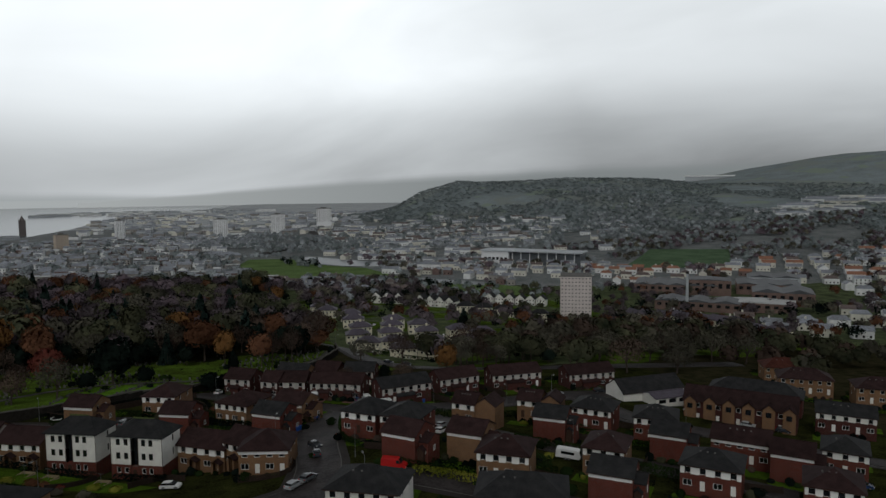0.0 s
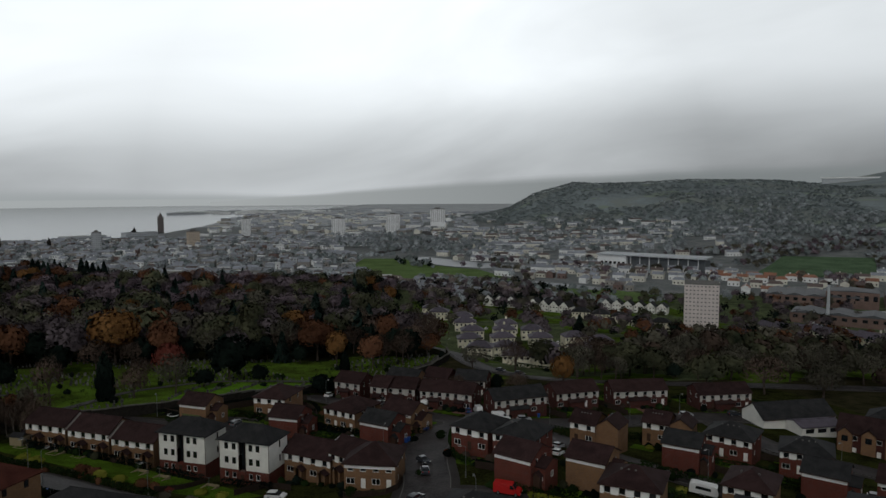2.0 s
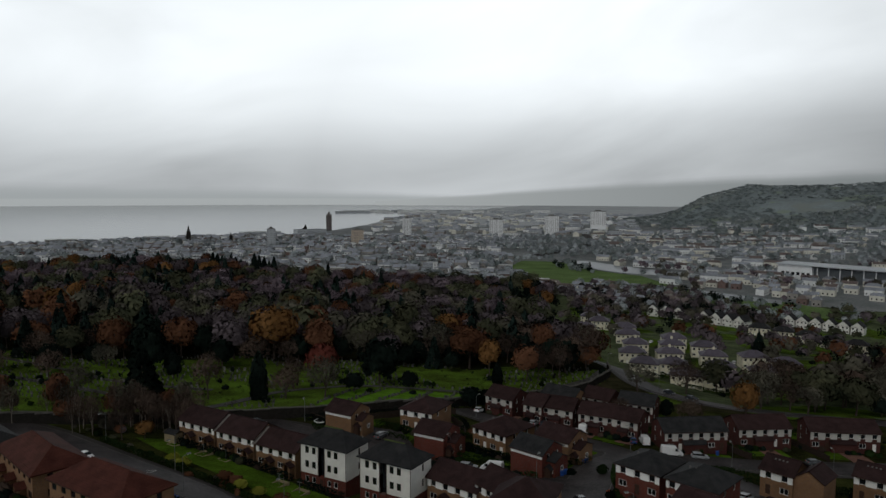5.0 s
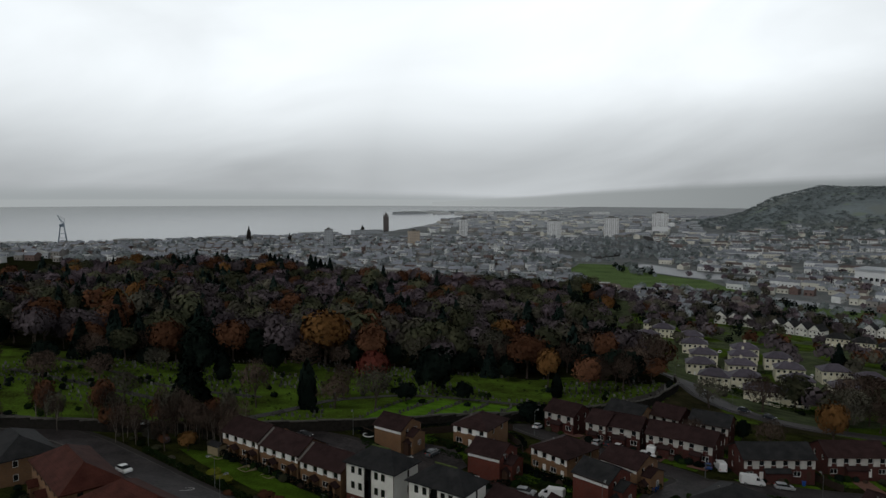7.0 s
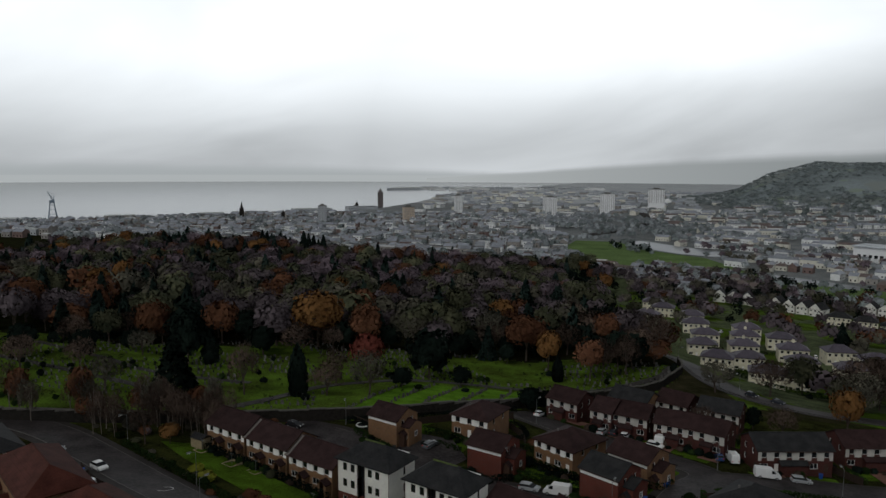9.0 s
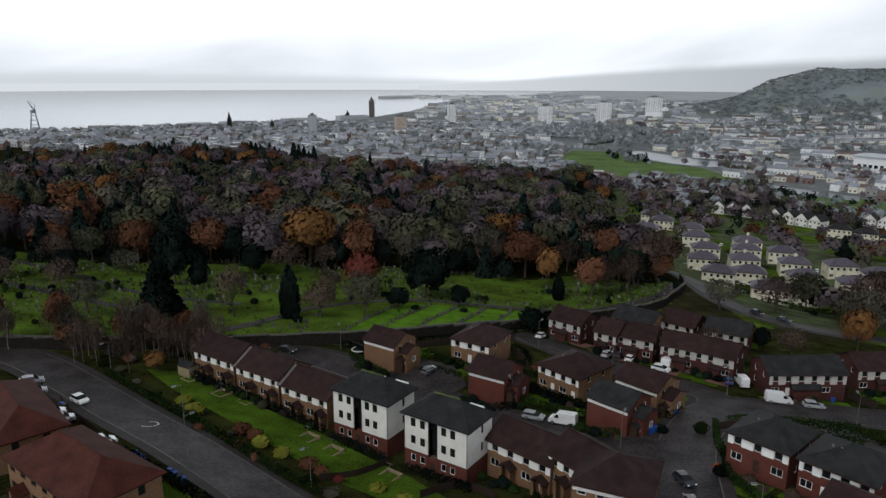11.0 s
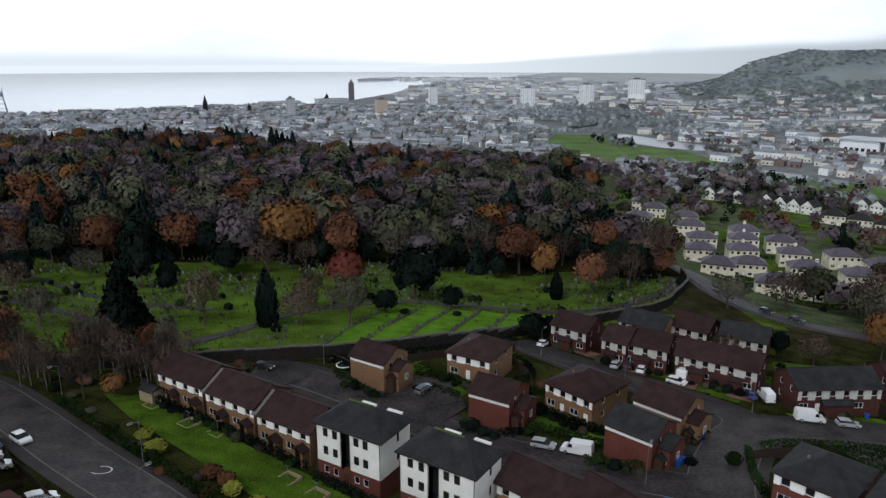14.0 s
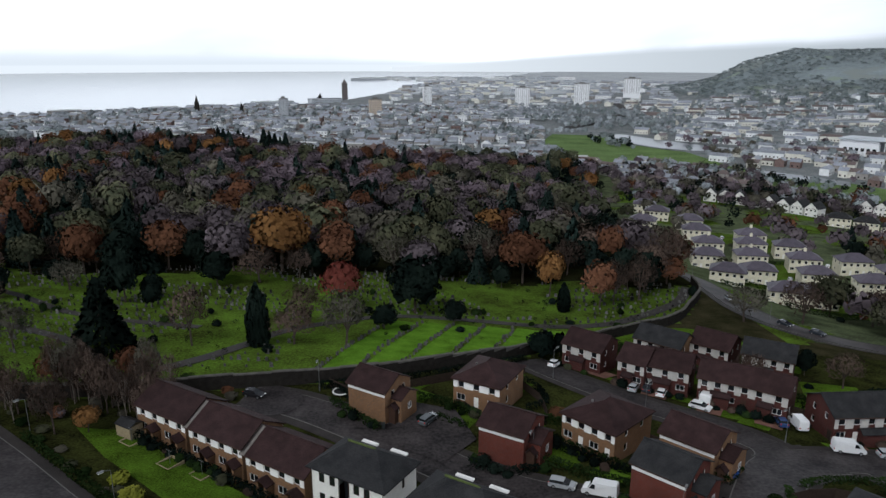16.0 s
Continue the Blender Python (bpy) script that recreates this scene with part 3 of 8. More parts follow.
# mown grass of the estate
LAWNS = (([(-53, 92), (-45, 83.5), (-33, 73.5), (-22, 64.5), (-12, 57), (-3, 52.5), (4, 55), (-3, 62.5), (-15, 71.5), (-28, 79.5), (-38, 86), (-46, 92)], "mown lawn in front of the terraces"),
         ([(-12, 109), (-6, 106.5), (-2, 110.5), (-7, 112.5)], "small lawn below the cemetery wall"), ([(4, 113), (12, 113), (15, 118), (9, 121)], "small lawn below the cemetery wall"),
         ([(8, 95), (12, 92.5), (15, 95), (11, 98)], "small front lawn"), ([(20, 86), (24, 83), (26.5, 85), (22, 88)], "small front lawn"), ([(33, 82.5), (36, 80.5), (38, 84), (35, 86)], "small front lawn"),
         ([(27, 123.5), (31, 120), (32, 121.5), (28.5, 125)], "small front lawn"), ([(40, 113), (44, 110.5), (45, 112.5), (41.5, 115)], "small front lawn"),
         ([(49, 108), (52, 105.8), (53, 107.5), (50.5, 109.5)], "small front lawn"), ([(58, 106), (63, 106), (66, 114), (60, 115)], "back garden lawn"),
         ([(58.5, 98), (62, 97), (62, 94.6), (59, 95)], "small front lawn"), ([(70, 98.2), (75, 98.2), (75, 95.6), (70, 95.6)], "small front lawn"),
         ([(46, 47), (50, 45), (52, 49), (48, 51)], "small back lawn"), ([(58, 26), (62, 30), (66, 25), (61, 21)], "small back lawn"), ([(64, 50), (69, 47), (72, 51), (67, 54)], "small back lawn"),
         ([(84, 36), (90, 32), (93, 37), (87, 41)], "small back lawn"), ([(56, 66), (61, 62), (63, 65), (58, 69)], "small back lawn"), ([(22, 47.5), (26, 48), (26.5, 55), (23, 53)], "small back lawn"),
         ([(30, 147), (44, 142), (58, 140), (68, 146), (58, 156), (46, 157)], "back garden lawn"), ([(64, 112), (76, 112), (78, 122), (68, 124)], "back garden lawn"), ([(96, 146), (110, 142), (122, 143), (110, 138)], "grass verge by the lane"))
for outline, words in LAWNS:
    patch("lawn", outline, LAWN, 0.09, words, "grass", 3.0)


# ---- houses ----
def wall_side(g, a, b, z0, z1, holes, deep=0.14):
    """One wall from a to b (outside to the right), with openings (u0, u1, z0, z1) that have real reveals."""
    a, b = Vector((*a, 0)), Vector((*b, 0))
    length = (b - a).length
    u = (b - a) / length
    inward = Vector((-u.y, u.x, 0))
    at = lambda s, z, d=0.0: tuple(a + u * s + inward * d + Vector((0, 0, z)))
    us = sorted({0.0, length, *[h[0] for h in holes], *[h[1] for h in holes]})
    zs = sorted({z0, z1, *[h[2] for h in holes], *[h[3] for h in holes]})
    for i in range(len(us) - 1):
        for j in range(len(zs) - 1):
            mu, mz = (us[i] + us[i + 1]) / 2, (zs[j] + zs[j + 1]) / 2
            if any(h[0] < mu < h[1] and h[2] < mz < h[3] for h in holes):
                continue
            g.poly([at(us[i], zs[j]), at(us[i + 1], zs[j]), at(us[i + 1], zs[j + 1]), at(us[i], zs[j + 1])])
    for s0, s1, h0, h1 in [h[:4] for h in holes]:
        g.poly([at(s0, h0), at(s1, h0), at(s1, h0, deep), at(s0, h0, deep)])
        g.poly([at(s0, h1, deep), at(s1, h1, deep), at(s1, h1), at(s0, h1)])
        g.poly([at(s0, h0, deep), at(s0, h1, deep), at(s0, h1), at(s0, h0)])
        g.poly([at(s1, h0), at(s1, h1), at(s1, h1, deep), at(s1, h0, deep)])


def lattice(w, h, e, lights, y0=0.05, y1=0.13):
    """A window frame with its mullions, as one joined piece."""
    xs = [0.0, e]
    for k in range(1, lights):
        xs += [w * k / lights - 0.03, w * k / lights + 0.03]
    xs += [w - e, w]
    zs = [0.0, e, h - e, h]
    solid = lambda i, j: 0 <= i < len(xs) - 1 and 0 <= j < 3 and (i % 2 == 0 or j != 1)
    g, ids = Geo(), {}

    def vid(i, j, y):
        if (i, j, y) not in ids:
            ids[i, j, y] = len(g.v)
            g.v.append((xs[i], y, zs[j]))
        return ids[i, j, y]

    for i in range(len(xs) - 1):
        for j in range(3):
            if not solid(i, j):
                continue
            g.f.append((vid(i, j, y0), vid(i + 1, j, y0), vid(i + 1, j + 1, y0), vid(i, j + 1, y0)))
            g.f.append((vid(i, j + 1, y1), vid(i + 1, j + 1, y1), vid(i + 1, j, y1), vid(i, j, y1)))
            for a, b, p, q in ((i - 1, j, (i, j + 1), (i, j)), (i + 1, j, (i + 1, j), (i + 1, j + 1)), (i, j - 1, (i, j), (i + 1, j)), (i, j + 1, (i + 1, j + 1), (i, j + 1))):
                if not solid(a, b):
                    g.f.append((vid(*p, y0), vid(*p, y1), vid(*q, y1), vid(*q, y0)))
    g.m = [0] * len(g.f)
    return g


WINDOW_MESHES = {}


def add_window(parent, a, b, hole, frame_mat=None):
    """A framed pane set into an opening: window > pane."""
    a, b = Vector((*a, 0)), Vector((*b, 0))
    u = (b - a).normalized()
    s0, s1, z0, z1 = hole[:4]
    w, h = round(s1 - s0, 2), round(z1 - z0, 2)
    mat = frame_mat or UPVC
    key = (w, h, mat.name)
    if key not in WINDOW_MESHES:
        f = lattice(w, h, 0.07, max(int(w / 0.6), 1))
        WINDOW_MESHES[key] = (f.mesh("window", mat), Geo().box(0.02, w - 0.02, 0.09, 0.11, 0.02, h - 0.02).mesh("pane", GLASS))
    frame_mesh, pane_mesh = WINDOW_MESHES[key]
    m = Matrix.Translation(a + u * s0 + Vector((0, 0, z0))) @ Matrix.Rotation(math.atan2(u.y, u.x), 4, "Z")
    w_ob = part("window", frame_mesh, None, parent, at=m)
    part("pane", pane_mesh, None, w_ob)


def add_door(parent, a, b, hole, mat):
    a, b = Vector((*a, 0)), Vector((*b, 0))
    u = (b - a).normalized()
    w, h = hole[1] - hole[0], hole[3] - hole[2]
    g = Geo().box(0, w, 0.06, 0.12, 0, h).box(0.1, w - 0.1, 0.045, 0.06, 0.15, h * 0.45).box(0.1, w - 0.1, 0.045, 0.06, h * 0.52, h - 0.12)
    m = Matrix.Translation(a + u * hole[0] + Vector((0, 0, hole[2]))) @ Matrix.Rotation(math.atan2(u.y, u.x), 4, "Z")
    d = part("door", g, mat, parent, at=m)
    part("door_handle", Geo().box(w - 0.16, w - 0.12, 0.0, 0.045, h * 0.47, h * 0.53), STEEL, d)


def gable_roof(w, d, eaves, rise, over=0.35, thick=0.16, along="x"):
    """A pitched slab with the ridge along x or y."""
    g = Geo()
    if along == "y":
        w, d = d, w
    ov = rise / (d / 2) * over
    for s in (-1, 1):
        y0, y1 = (-over, d / 2) if s < 0 else (d + over, d / 2)
        z0, z1 = eaves - ov, eaves + rise
        q = [(-over, y0, z0), (w + over, y0, z0), (w + over, y1, z1), (-over, y1, z1)]
        if s > 0:
            q = q[::-1]
        up = [(x, y, z + thick) for x, y, z in q]
        g.poly(up).poly(q[::-1])
        for i in range(4):
            j = (i + 1) % 4
            g.poly([q[i], q[j], up[j], up[i]])
    g.tube((-over, d / 2, eaves + rise + thick), (w + over, d / 2, eaves + rise + thick), 0.13, 0.13, 6)
    if along == "y":
        g.v = [(y, x, z) for x, y, z in g.v]
        g.f = [tuple(reversed(f)) for f in g.f]
    return g


def hip_roof(w, d, eaves, rise, over=0.4, thick=0.16):
    g = Geo()
    along_x = w >= d
    half = min(w, d) / 2 * 0.95
    x0, x1, y0, y1 = -over, w + over, -over, d + over
    if along_x:
        r0, r1 = (half, d / 2), (w - half, d / 2)
    else:
        r0, r1 = (w / 2, half), (w / 2, d - half)
    z0, z1 = eaves - 0.12, eaves + rise
    c = [(x0, y0), (x1, y0), (x1, y1), (x0, y1)]
    low = [(x, y, z0) for x, y in c]
    up = [(x, y, z0 + thick) for x, y in c]
    ra, rb = (*r0, z1 + thick), (*r1, z1 + thick)
    if along_x:
        g.poly([up[0], up[1], rb, ra]).poly([up[1], up[2], rb]).poly([up[2], up[3], ra, rb]).poly([up[3], up[0], ra])
        hips = [(up[0], ra), (up[3], ra), (up[1], rb), (up[2], rb), (ra, rb)]
    else:
        g.poly([up[0], up[1], ra]).poly([up[1], up[2], rb, ra]).poly([up[2], up[3], rb]).poly([up[3], up[0], ra, rb])
        hips = [(up[0], ra), (up[1], ra), (up[2], rb), (up[3], rb), (ra, rb)]
    g.poly(low[::-1])
    for i in range(4):
        j = (i + 1) % 4
        g.poly([low[i], low[j], up[j], up[i]])
    g.tube(hips[-1][0], hips[-1][1], 0.10, 0.10, 5)
    return g


def gutter(parent, w, y, z, x0=-0.2):
    part("gutter", Geo().box(x0, w - x0, y - 0.11, y, z - 0.05, z + 0.06), DARK_WOOD, parent)


def bays(w, first=None):
    n = max(int(round(w / 2.4)), 2)
    return [w * (k + 0.5) / n for k in range(n)]


PLOTS = []


def house(x, y, ang, w, d, label, wall=BRICK_BUFF, roof=ROOF_BROWN, shape="gable", eaves=4.4, rise=1.7, upper="panels",
          door_side="front", blank=(), porch=False, z=None, name="house", group="houses of the estate", vents=True, chimney=False,
          frame_mat=None, ridge="x", storeys=2, trim=PANEL, plain=("back",)):
    """A two-storey house: x along its front from the corner (x, y), depth behind it."""
    turn = pose(0, 0, 0, 0, 0, ang)
    corners = [Vector((x, y, 0)) + turn @ Vector(c) for c in ((0, 0, 0), (w, 0, 0), (w, d, 0), (0, d, 0))]
    if z is None:
        z = float(np.mean([ground_at(c.x, c.y) for c in corners])) + (0.7 if eaves == 4.4 else 0) + (0.8 if x > 38 and y < 78 and eaves == 4.4 else 0)
    if group == "houses of the estate":
        PLOTS.append((x, y, ang, w, d))
    h = thing(name, pose(x, y, z, 0, 0, ang), label, "house", group)
    g = Geo()
    sides = {"front": ((0, 0), (w, 0)), "right": ((w, 0), (w, d)), "back": ((w, d), (0, d)), "left": ((0, d), (0, 0))}
    top = eaves - 0.75
    door_mats = [DOOR_WHITE, DARK_WOOD, DOOR_WHITE]
    rng = random.Random(int(x * 31 + y * 17 + w * 7))
    for side, (a, b) in sides.items():
        length = math.hypot(b[0] - a[0], b[1] - a[1])
        holes, doors = [], []
        if side not in blank and side not in plain:
            cs = bays(length) if side in ("front", "back") else ([length * 0.3, length * 0.72])
            for k, c in enumerate(cs):
                ww = 0.55 if side in ("front", "back") else 0.4
                for s in range(1, storeys):
                    base = eaves / 2 * s
                    holes.append((c - ww, c + ww, base + 0.8, min(base + 1.95, eaves - 0.3)))
                if side == door_side and k % 2 == (1 if len(cs) > 2 else 0):
                    doors.append((c - 0.42, c + 0.42, 0.05, 1.8))
                elif side in ("front", "back") or k == 0:
                    ww = 0.75 if side in ("front", "back") else 0.4
                    holes.append((c - ww, c + ww, 0.75, 1.85))
        wall_side(g, a, b, -3.0, eaves, holes + doors)
        for hole in holes:
            add_window(h, a, b, hole, frame_mat)
        for k, hole in enumerate(doors):
            add_door(h, a, b, hole, door_mats[rng.randrange(3)])
        if upper and (side in ("front", "back") or side in blank or upper == "all"):
            u = Vector((b[0] - a[0], b[1] - a[1], 0)) / length
            m = Matrix.Translation((*a, 0)) @ Matrix.Rotation(math.atan2(u.y, u.x), 4, "Z")
            ups = sorted(hh[:2] for hh in holes if hh[2] > 2.2)
            if upper == "band" or not ups:
                if side in ("front", "back") or upper == "all":
                    part("fascia_band", Geo().box(0.02, length - 0.02, -0.05, 0.0, eaves - 0.85, eaves - 0.08), trim, h, at=m)
            else:
                s = 0.02
                for u0, u1 in ups + [(length - 0.02, None)]:
                    if u0 - s > 0.25:
                        part("wall_panel", Geo().box(s, u0, -0.05, 0.0, eaves - (2.0 if trim is GREY_HARL else 1.55), eaves - 0.2), trim, h, at=m)
                    s = u1
        if porch and side == door_side:
            u = Vector((b[0] - a[0], b[1] - a[1], 0)) / length
            m = Matrix.Translation((*a, 0)) @ Matrix.Rotation(math.atan2(u.y, u.x), 4, "Z")
            for hole in doors:
                c = (hole[0] + hole[1]) / 2
                part("porch", Geo().box(c - 0.95, c - 0.85, -1.2, 0, -1, 1.85).box(c + 0.85, c + 0.95, -1.2, 0, -1, 1.85)
                     .box(c - 0.95, c - 0.5, -1.2, -1.1, -1, 1.85).box(c + 0.5, c + 0.95, -1.2, -1.1, -1, 1.85), wall, h, at=m)
                rg = Geo()
                for s in (-1, 1):
                    q = [(c, -1.5, 2.6), (c, -0.02, 2.6), (c + s * 1.2, -0.02, 1.8), (c + s * 1.2, -1.5, 1.8)]
                    q = q if s < 0 else q[::-1]
                    rg.poly([(px, py, pz + 0.1) for px, py, pz in q]).poly(q[::-1])
                    for i in range(4):
                        j = (i + 1) % 4
                        rg.poly([q[i], q[j], (q[j][0], q[j][1], q[j][2] + 0.1), (q[i][0], q[i][1], q[i][2] + 0.1)])
                part("porch_roof", rg, roof, h, at=m)
    if shape == "gable":
        if ridge == "x":
            g.poly([(w, 0, eaves), (w, d, eaves), (w, d / 2, eaves + rise)])
            g.poly([(0, d, eaves), (0, 0, eaves), (0, d / 2, eaves + rise)])
        else:
            g.poly([(0, 0, eaves), (w, 0, eaves), (w / 2, 0, eaves + rise)])
            g.poly([(w, d, eaves), (0, d, eaves), (w / 2, d, eaves + rise)])
    part("wall", g, wall, h)
    roof_ob = part("roof", gable_roof(w, d, eaves, rise, along=ridge) if shape == "gable" else hip_roof(w, d, eaves, rise), roof, h)
    gutter(h, w, -0.36, eaves - 0.1)
    if vents:
        slope = rise / (d / 2)
        for k in range(rng.randrange(2, 5)):
            vx = w * (0.3 + 0.12 * k)
            vy = d / 2 * 0.72
            vz = eaves + slope * vy + 0.1
            part("roof_vent", Geo().box(vx - 0.13, vx + 0.13, vy - 0.1, vy + 0.15, vz - 0.1, vz + 0.22), KERB, roof_ob)
    if chimney:
        part("chimney", Geo().box(w * 0.5 - 0.5, w * 0.5 + 0.5, d / 2 - 0.35, d / 2 + 0.35, eaves + rise - 0.6, eaves + rise + 1.1)
             .tube((w * 0.5 - 0.2, d / 2, eaves + rise + 1.1), (w * 0.5 - 0.2, d / 2, eaves + rise + 1.5), 0.12, 0.1)
             .tube((w * 0.5 + 0.2, d / 2, eaves + rise + 1.1), (w * 0.5 + 0.2, d / 2, eaves + rise + 1.5), 0.12, 0.1), wall, h)
    return h


def wing(parent, x0, x1, y0, y1, eaves, rise, wall, roof, ridge="x", lit=False):
    """A lower wing built on to a house."""
    g = Geo()
    w, d = x1 - x0, y1 - y0
    openings = []
    for k, (a, b) in enumerate((((0, 0), (w, 0)), ((w, 0), (w, d)), ((w, d), (0, d)), ((0, d), (0, 0)))):
        holes = []
        if lit and k < 2:
            c = (w if k == 0 else d) * 0.55
            holes = [(c - 0.45, c + 0.45, 0.8, 1.85)]
            openings += [(a, b, q) for q in holes]
        wall_side(g, a, b, -3.0, eaves, holes)
    if ridge == "x":
        g.poly([(w, 0, eaves), (w, d, eaves), (w, d / 2, eaves + rise)]).poly([(0, d, eaves), (0, 0, eaves), (0, d / 2, eaves + rise)])
    else:
        g.poly([(0, 0, eaves), (w, 0, eaves), (w / 2, 0, eaves + rise)]).poly([(w, d, eaves), (0, d, eaves), (w / 2, d, eaves + rise)])
    at = Matrix.Translation((x0, y0, 0))
    wing_ob = part("wing", g, wall, parent, at=at)
    for a, b, q in openings:
        part("wing_window", lattice(0.9, round(q[3] - q[2], 2), 0.07, 2, -0.04, 0.05), UPVC, wing_ob,
             at=Matrix.Translation((a[0] + (q[0] if b[1] == a[1] else 0), a[1] + (q[0] if b[0] == a[0] else 0), q[2])) @ Matrix.Rotation(0 if b[1] == a[1] else math.pi / 2, 4, "Z"))
        part("wing_pane", Geo().box(0.02, 0.88, 0.0, 0.03, 0.02, round(q[3] - q[2], 2) - 0.02), GLASS, wing_ob,
             at=Matrix.Translation((a[0] + (q[0] if b[1] == a[1] else 0), a[1] + (q[0] if b[0] == a[0] else 0), q[2])) @ Matrix.Rotation(0 if b[1] == a[1] else math.pi / 2, 4, "Z"))
    part("wing_roof", gable_roof(w, d, eaves, rise, 0.25, along=ridge), roof, wing_ob)
    return wing_ob


RED_GABLE = "red brick gabled house with white band under the eaves"
BUFF_HIP = "buff brick semi-detached houses under a brown hipped roof"
BUFF_GABLE = "buff brick gabled house with a pale band under the eaves"
RED_HIP = "red brick semi-detached houses under a dark hipped roof"


def red_gable(x, y, ang, w=7.0, d=7.2, roof=ROOF_BROWN, wall=BRICK_RED, label=RED_GABLE):
    h = house(x, y, ang, w, d, label, wall, roof, "gable", rise=1.75, upper="band", door_side="right", blank=("front",), vents=False)
    wing(h, w, w + 1.8, 1.6, d - 0.9, 3.0, 0.95, wall, roof, lit=True)
    wing(h, w + 0.1, w + 1.3, 0.7, 1.6, 1.8, 0.5, DARK_WOOD, roof, "y")
    return h


def buff_hip(x, y, ang, w=9.0, d=9.4, wall=BRICK_BUFF, roof=ROOF_BROWN, label=BUFF_HIP):
    return house(x, y, ang, w, d, label, wall, roof, "hip", rise=2.0, upper="panels", door_side="front")


# the group seen over the cul-de-sac
buff_hip(1.7, 104.4, -29, 8.2, 9.4)
red_gable(-14.8, 101.2, -33, 7.2, 6.6, ROOF_BROWN, BRICK_BUFF, BUFF_GABLE)
red_gable(5.1, 90.2, -31, 7.0, 7.0)
buff_hip(17.6, 94.2, -46, 9.0, 9.8)
red_gable(23.9, 79.2, -43, 7.2, 7.0, ROOF_GREY)
red_gable(30.1, 88.0, -44, 7.8, 7.2, ROOF_BROWN, BRICK_BUFF, BUFF_GABLE)

SEMI = "brown brick semi-detached house with white harled upper panels"


def semi(x, y, ang, w, d=7.6, wall=BRICK_BROWN, roof=ROOF_BROWN, label=SEMI):
    h = house(x, y, ang, w, d, label, wall, roof, "gable", rise=2.0, upper="panels", door_side="front", vents=False, trim=GREY_HARL)
    wing(h, w * 0.28, w * 0.62, -1.3, 0.0, 2.1, 0.45, wall, roof, "x")
    return h


# the row across the upper road, and the houses behind it
semi(23.2, 127.6, -38, 8.0)
semi(32.0, 119.6, -36, 5.0)
semi(36.0, 118.0, -28, 8.2)
semi(44.3, 112.6, -28, 8.6)
semi(51.6, 108.6, -36, 6.0)
semi(38.8, 134.2, -40, 9.6, wall=BRICK_BUFF, roof=ROOF_GREY, label="buff brick house under a grey tiled roof")
semi(49.6, 132.2, -40, 7.6)
semi(57.5, 126.0, -30, 9.0, roof=ROOF_GREY)
semi(60.6, 98.6, 3, 14.4, 8.0, roof=ROOF_GREY, label="brown brick semi-detached pair under a grey roof")
semi(80.0, 104.6, 2, 12.5, 8.0, label="brown brick semi-detached pair with white panels")
semi(97.5, 106.0, -8, 15.5, 8.0, label="brown brick semi-detached pair with white panels")
semi(120.5, 100.0, -8, 15.0, 8.0, label="brown brick semi-detached pair with buff gable")

# the lower right of the estate
buff_hip(55.4, 30.4, -39, 9.2, 8.6)
red_gable(54.6, 41.6, -47, 7.0, 7.2, ROOF_BROWN, BRICK_BUFF, BUFF_GABLE)
red_gable(42.4, 43.8, -50, 7.0, 7.2, ROOF_BROWN)
h = house(39.8, 62.6, -46, 8.0, 8.6, RED_HIP, BRICK_RED, ROOF_GREY, "hip", rise=2.0)
h = house(45.9, 55.4, -46, 8.4, 8.6, RED_HIP, BRICK_RED, ROOF_GREY, "hip", rise=2.0)
for hx, hy, ha in ((67.6, 68.6, -48), (86.0, 70.6, -45)):
    h = house(hx, hy, ha, 5.6, 6.6, "pair of buff brick houses with brown roofs", BRICK_BUFF, ROOF_BROWN, "gable", rise=1.8)
    wing(h, 5.6, 10.4, 0.6, 6.6, 4.3, 1.6, BRICK_BUFF, ROOF_BROWN, "y")
red_gable(79.9, 52.6, -45, 7.0, 7.2, ROOF_GREY)
house(94.8, 60.6, -50, 9.6, 8.6, RED_HIP, BRICK_RED, ROOF_GREY, "hip", rise=2.0)
house(103.6, 48.4, -42, 9.4, 8.6, RED_HIP, BRICK_RED, ROOF_GREY, "hip", rise=2.0)
red_gable(97.2, 35.2, -50, 7.2, 7.2, ROOF_GREY)
red_gable(69.6, 17.2, -47, 7.2, 7.2, ROOF_GREY)
buff_hip(77.0, 29.6, -47, 7.6, 8.6)
house(108.3, 29.8, -52, 11.0, 8.0, "low red brick houses with white bands", BRICK_RED, ROOF_BROWN, "gable", rise=1.8, upper="band")
house(88.3, 16.4, -50, 10.0, 8.8, RED_HIP, BRICK_RED, ROOF_GREY, "hip", rise=2.0)
red_gable(111.0, 17.4, -52, 7.4, 7.2, ROOF_BROWN)
house(124.2, 16.8, -52, 8.0, 8.6, RED_HIP, BRICK_RED, ROOF_GREY, "hip", rise=2.0)
buff_hip(99.8, 0.6, -50, 8.4, 8.6, BRICK_RED, ROOF_BROWN, RED_HIP)
house(155.0, 43.0, -50, 13.0, 7.6, "brown brick terrace with a pale upper band", BRICK_BROWN, ROOF_GREY, "gable", rise=2.0, trim=HARL)
house(181.0, 77.0, -42, 15.0, 9.0, "buff brick four-in-a-block flats under brown roof", BRICK_BUFF, ROOF_BROWN, "hip", rise=2.4, upper="")
house(190.0, 58.0, -42, 13.0, 9.0, "buff brick four-in-a-block flats under brown roof", BRICK_BUFF, ROOF_BROWN, "hip", rise=2.4, upper="")
house(196.0, 96.0, -35, 15.0, 9.0, "buff brick four-in-a-block flats under red roof", BRICK_BUFF, ROOF_RED, "hip", rise=2.4, upper="")
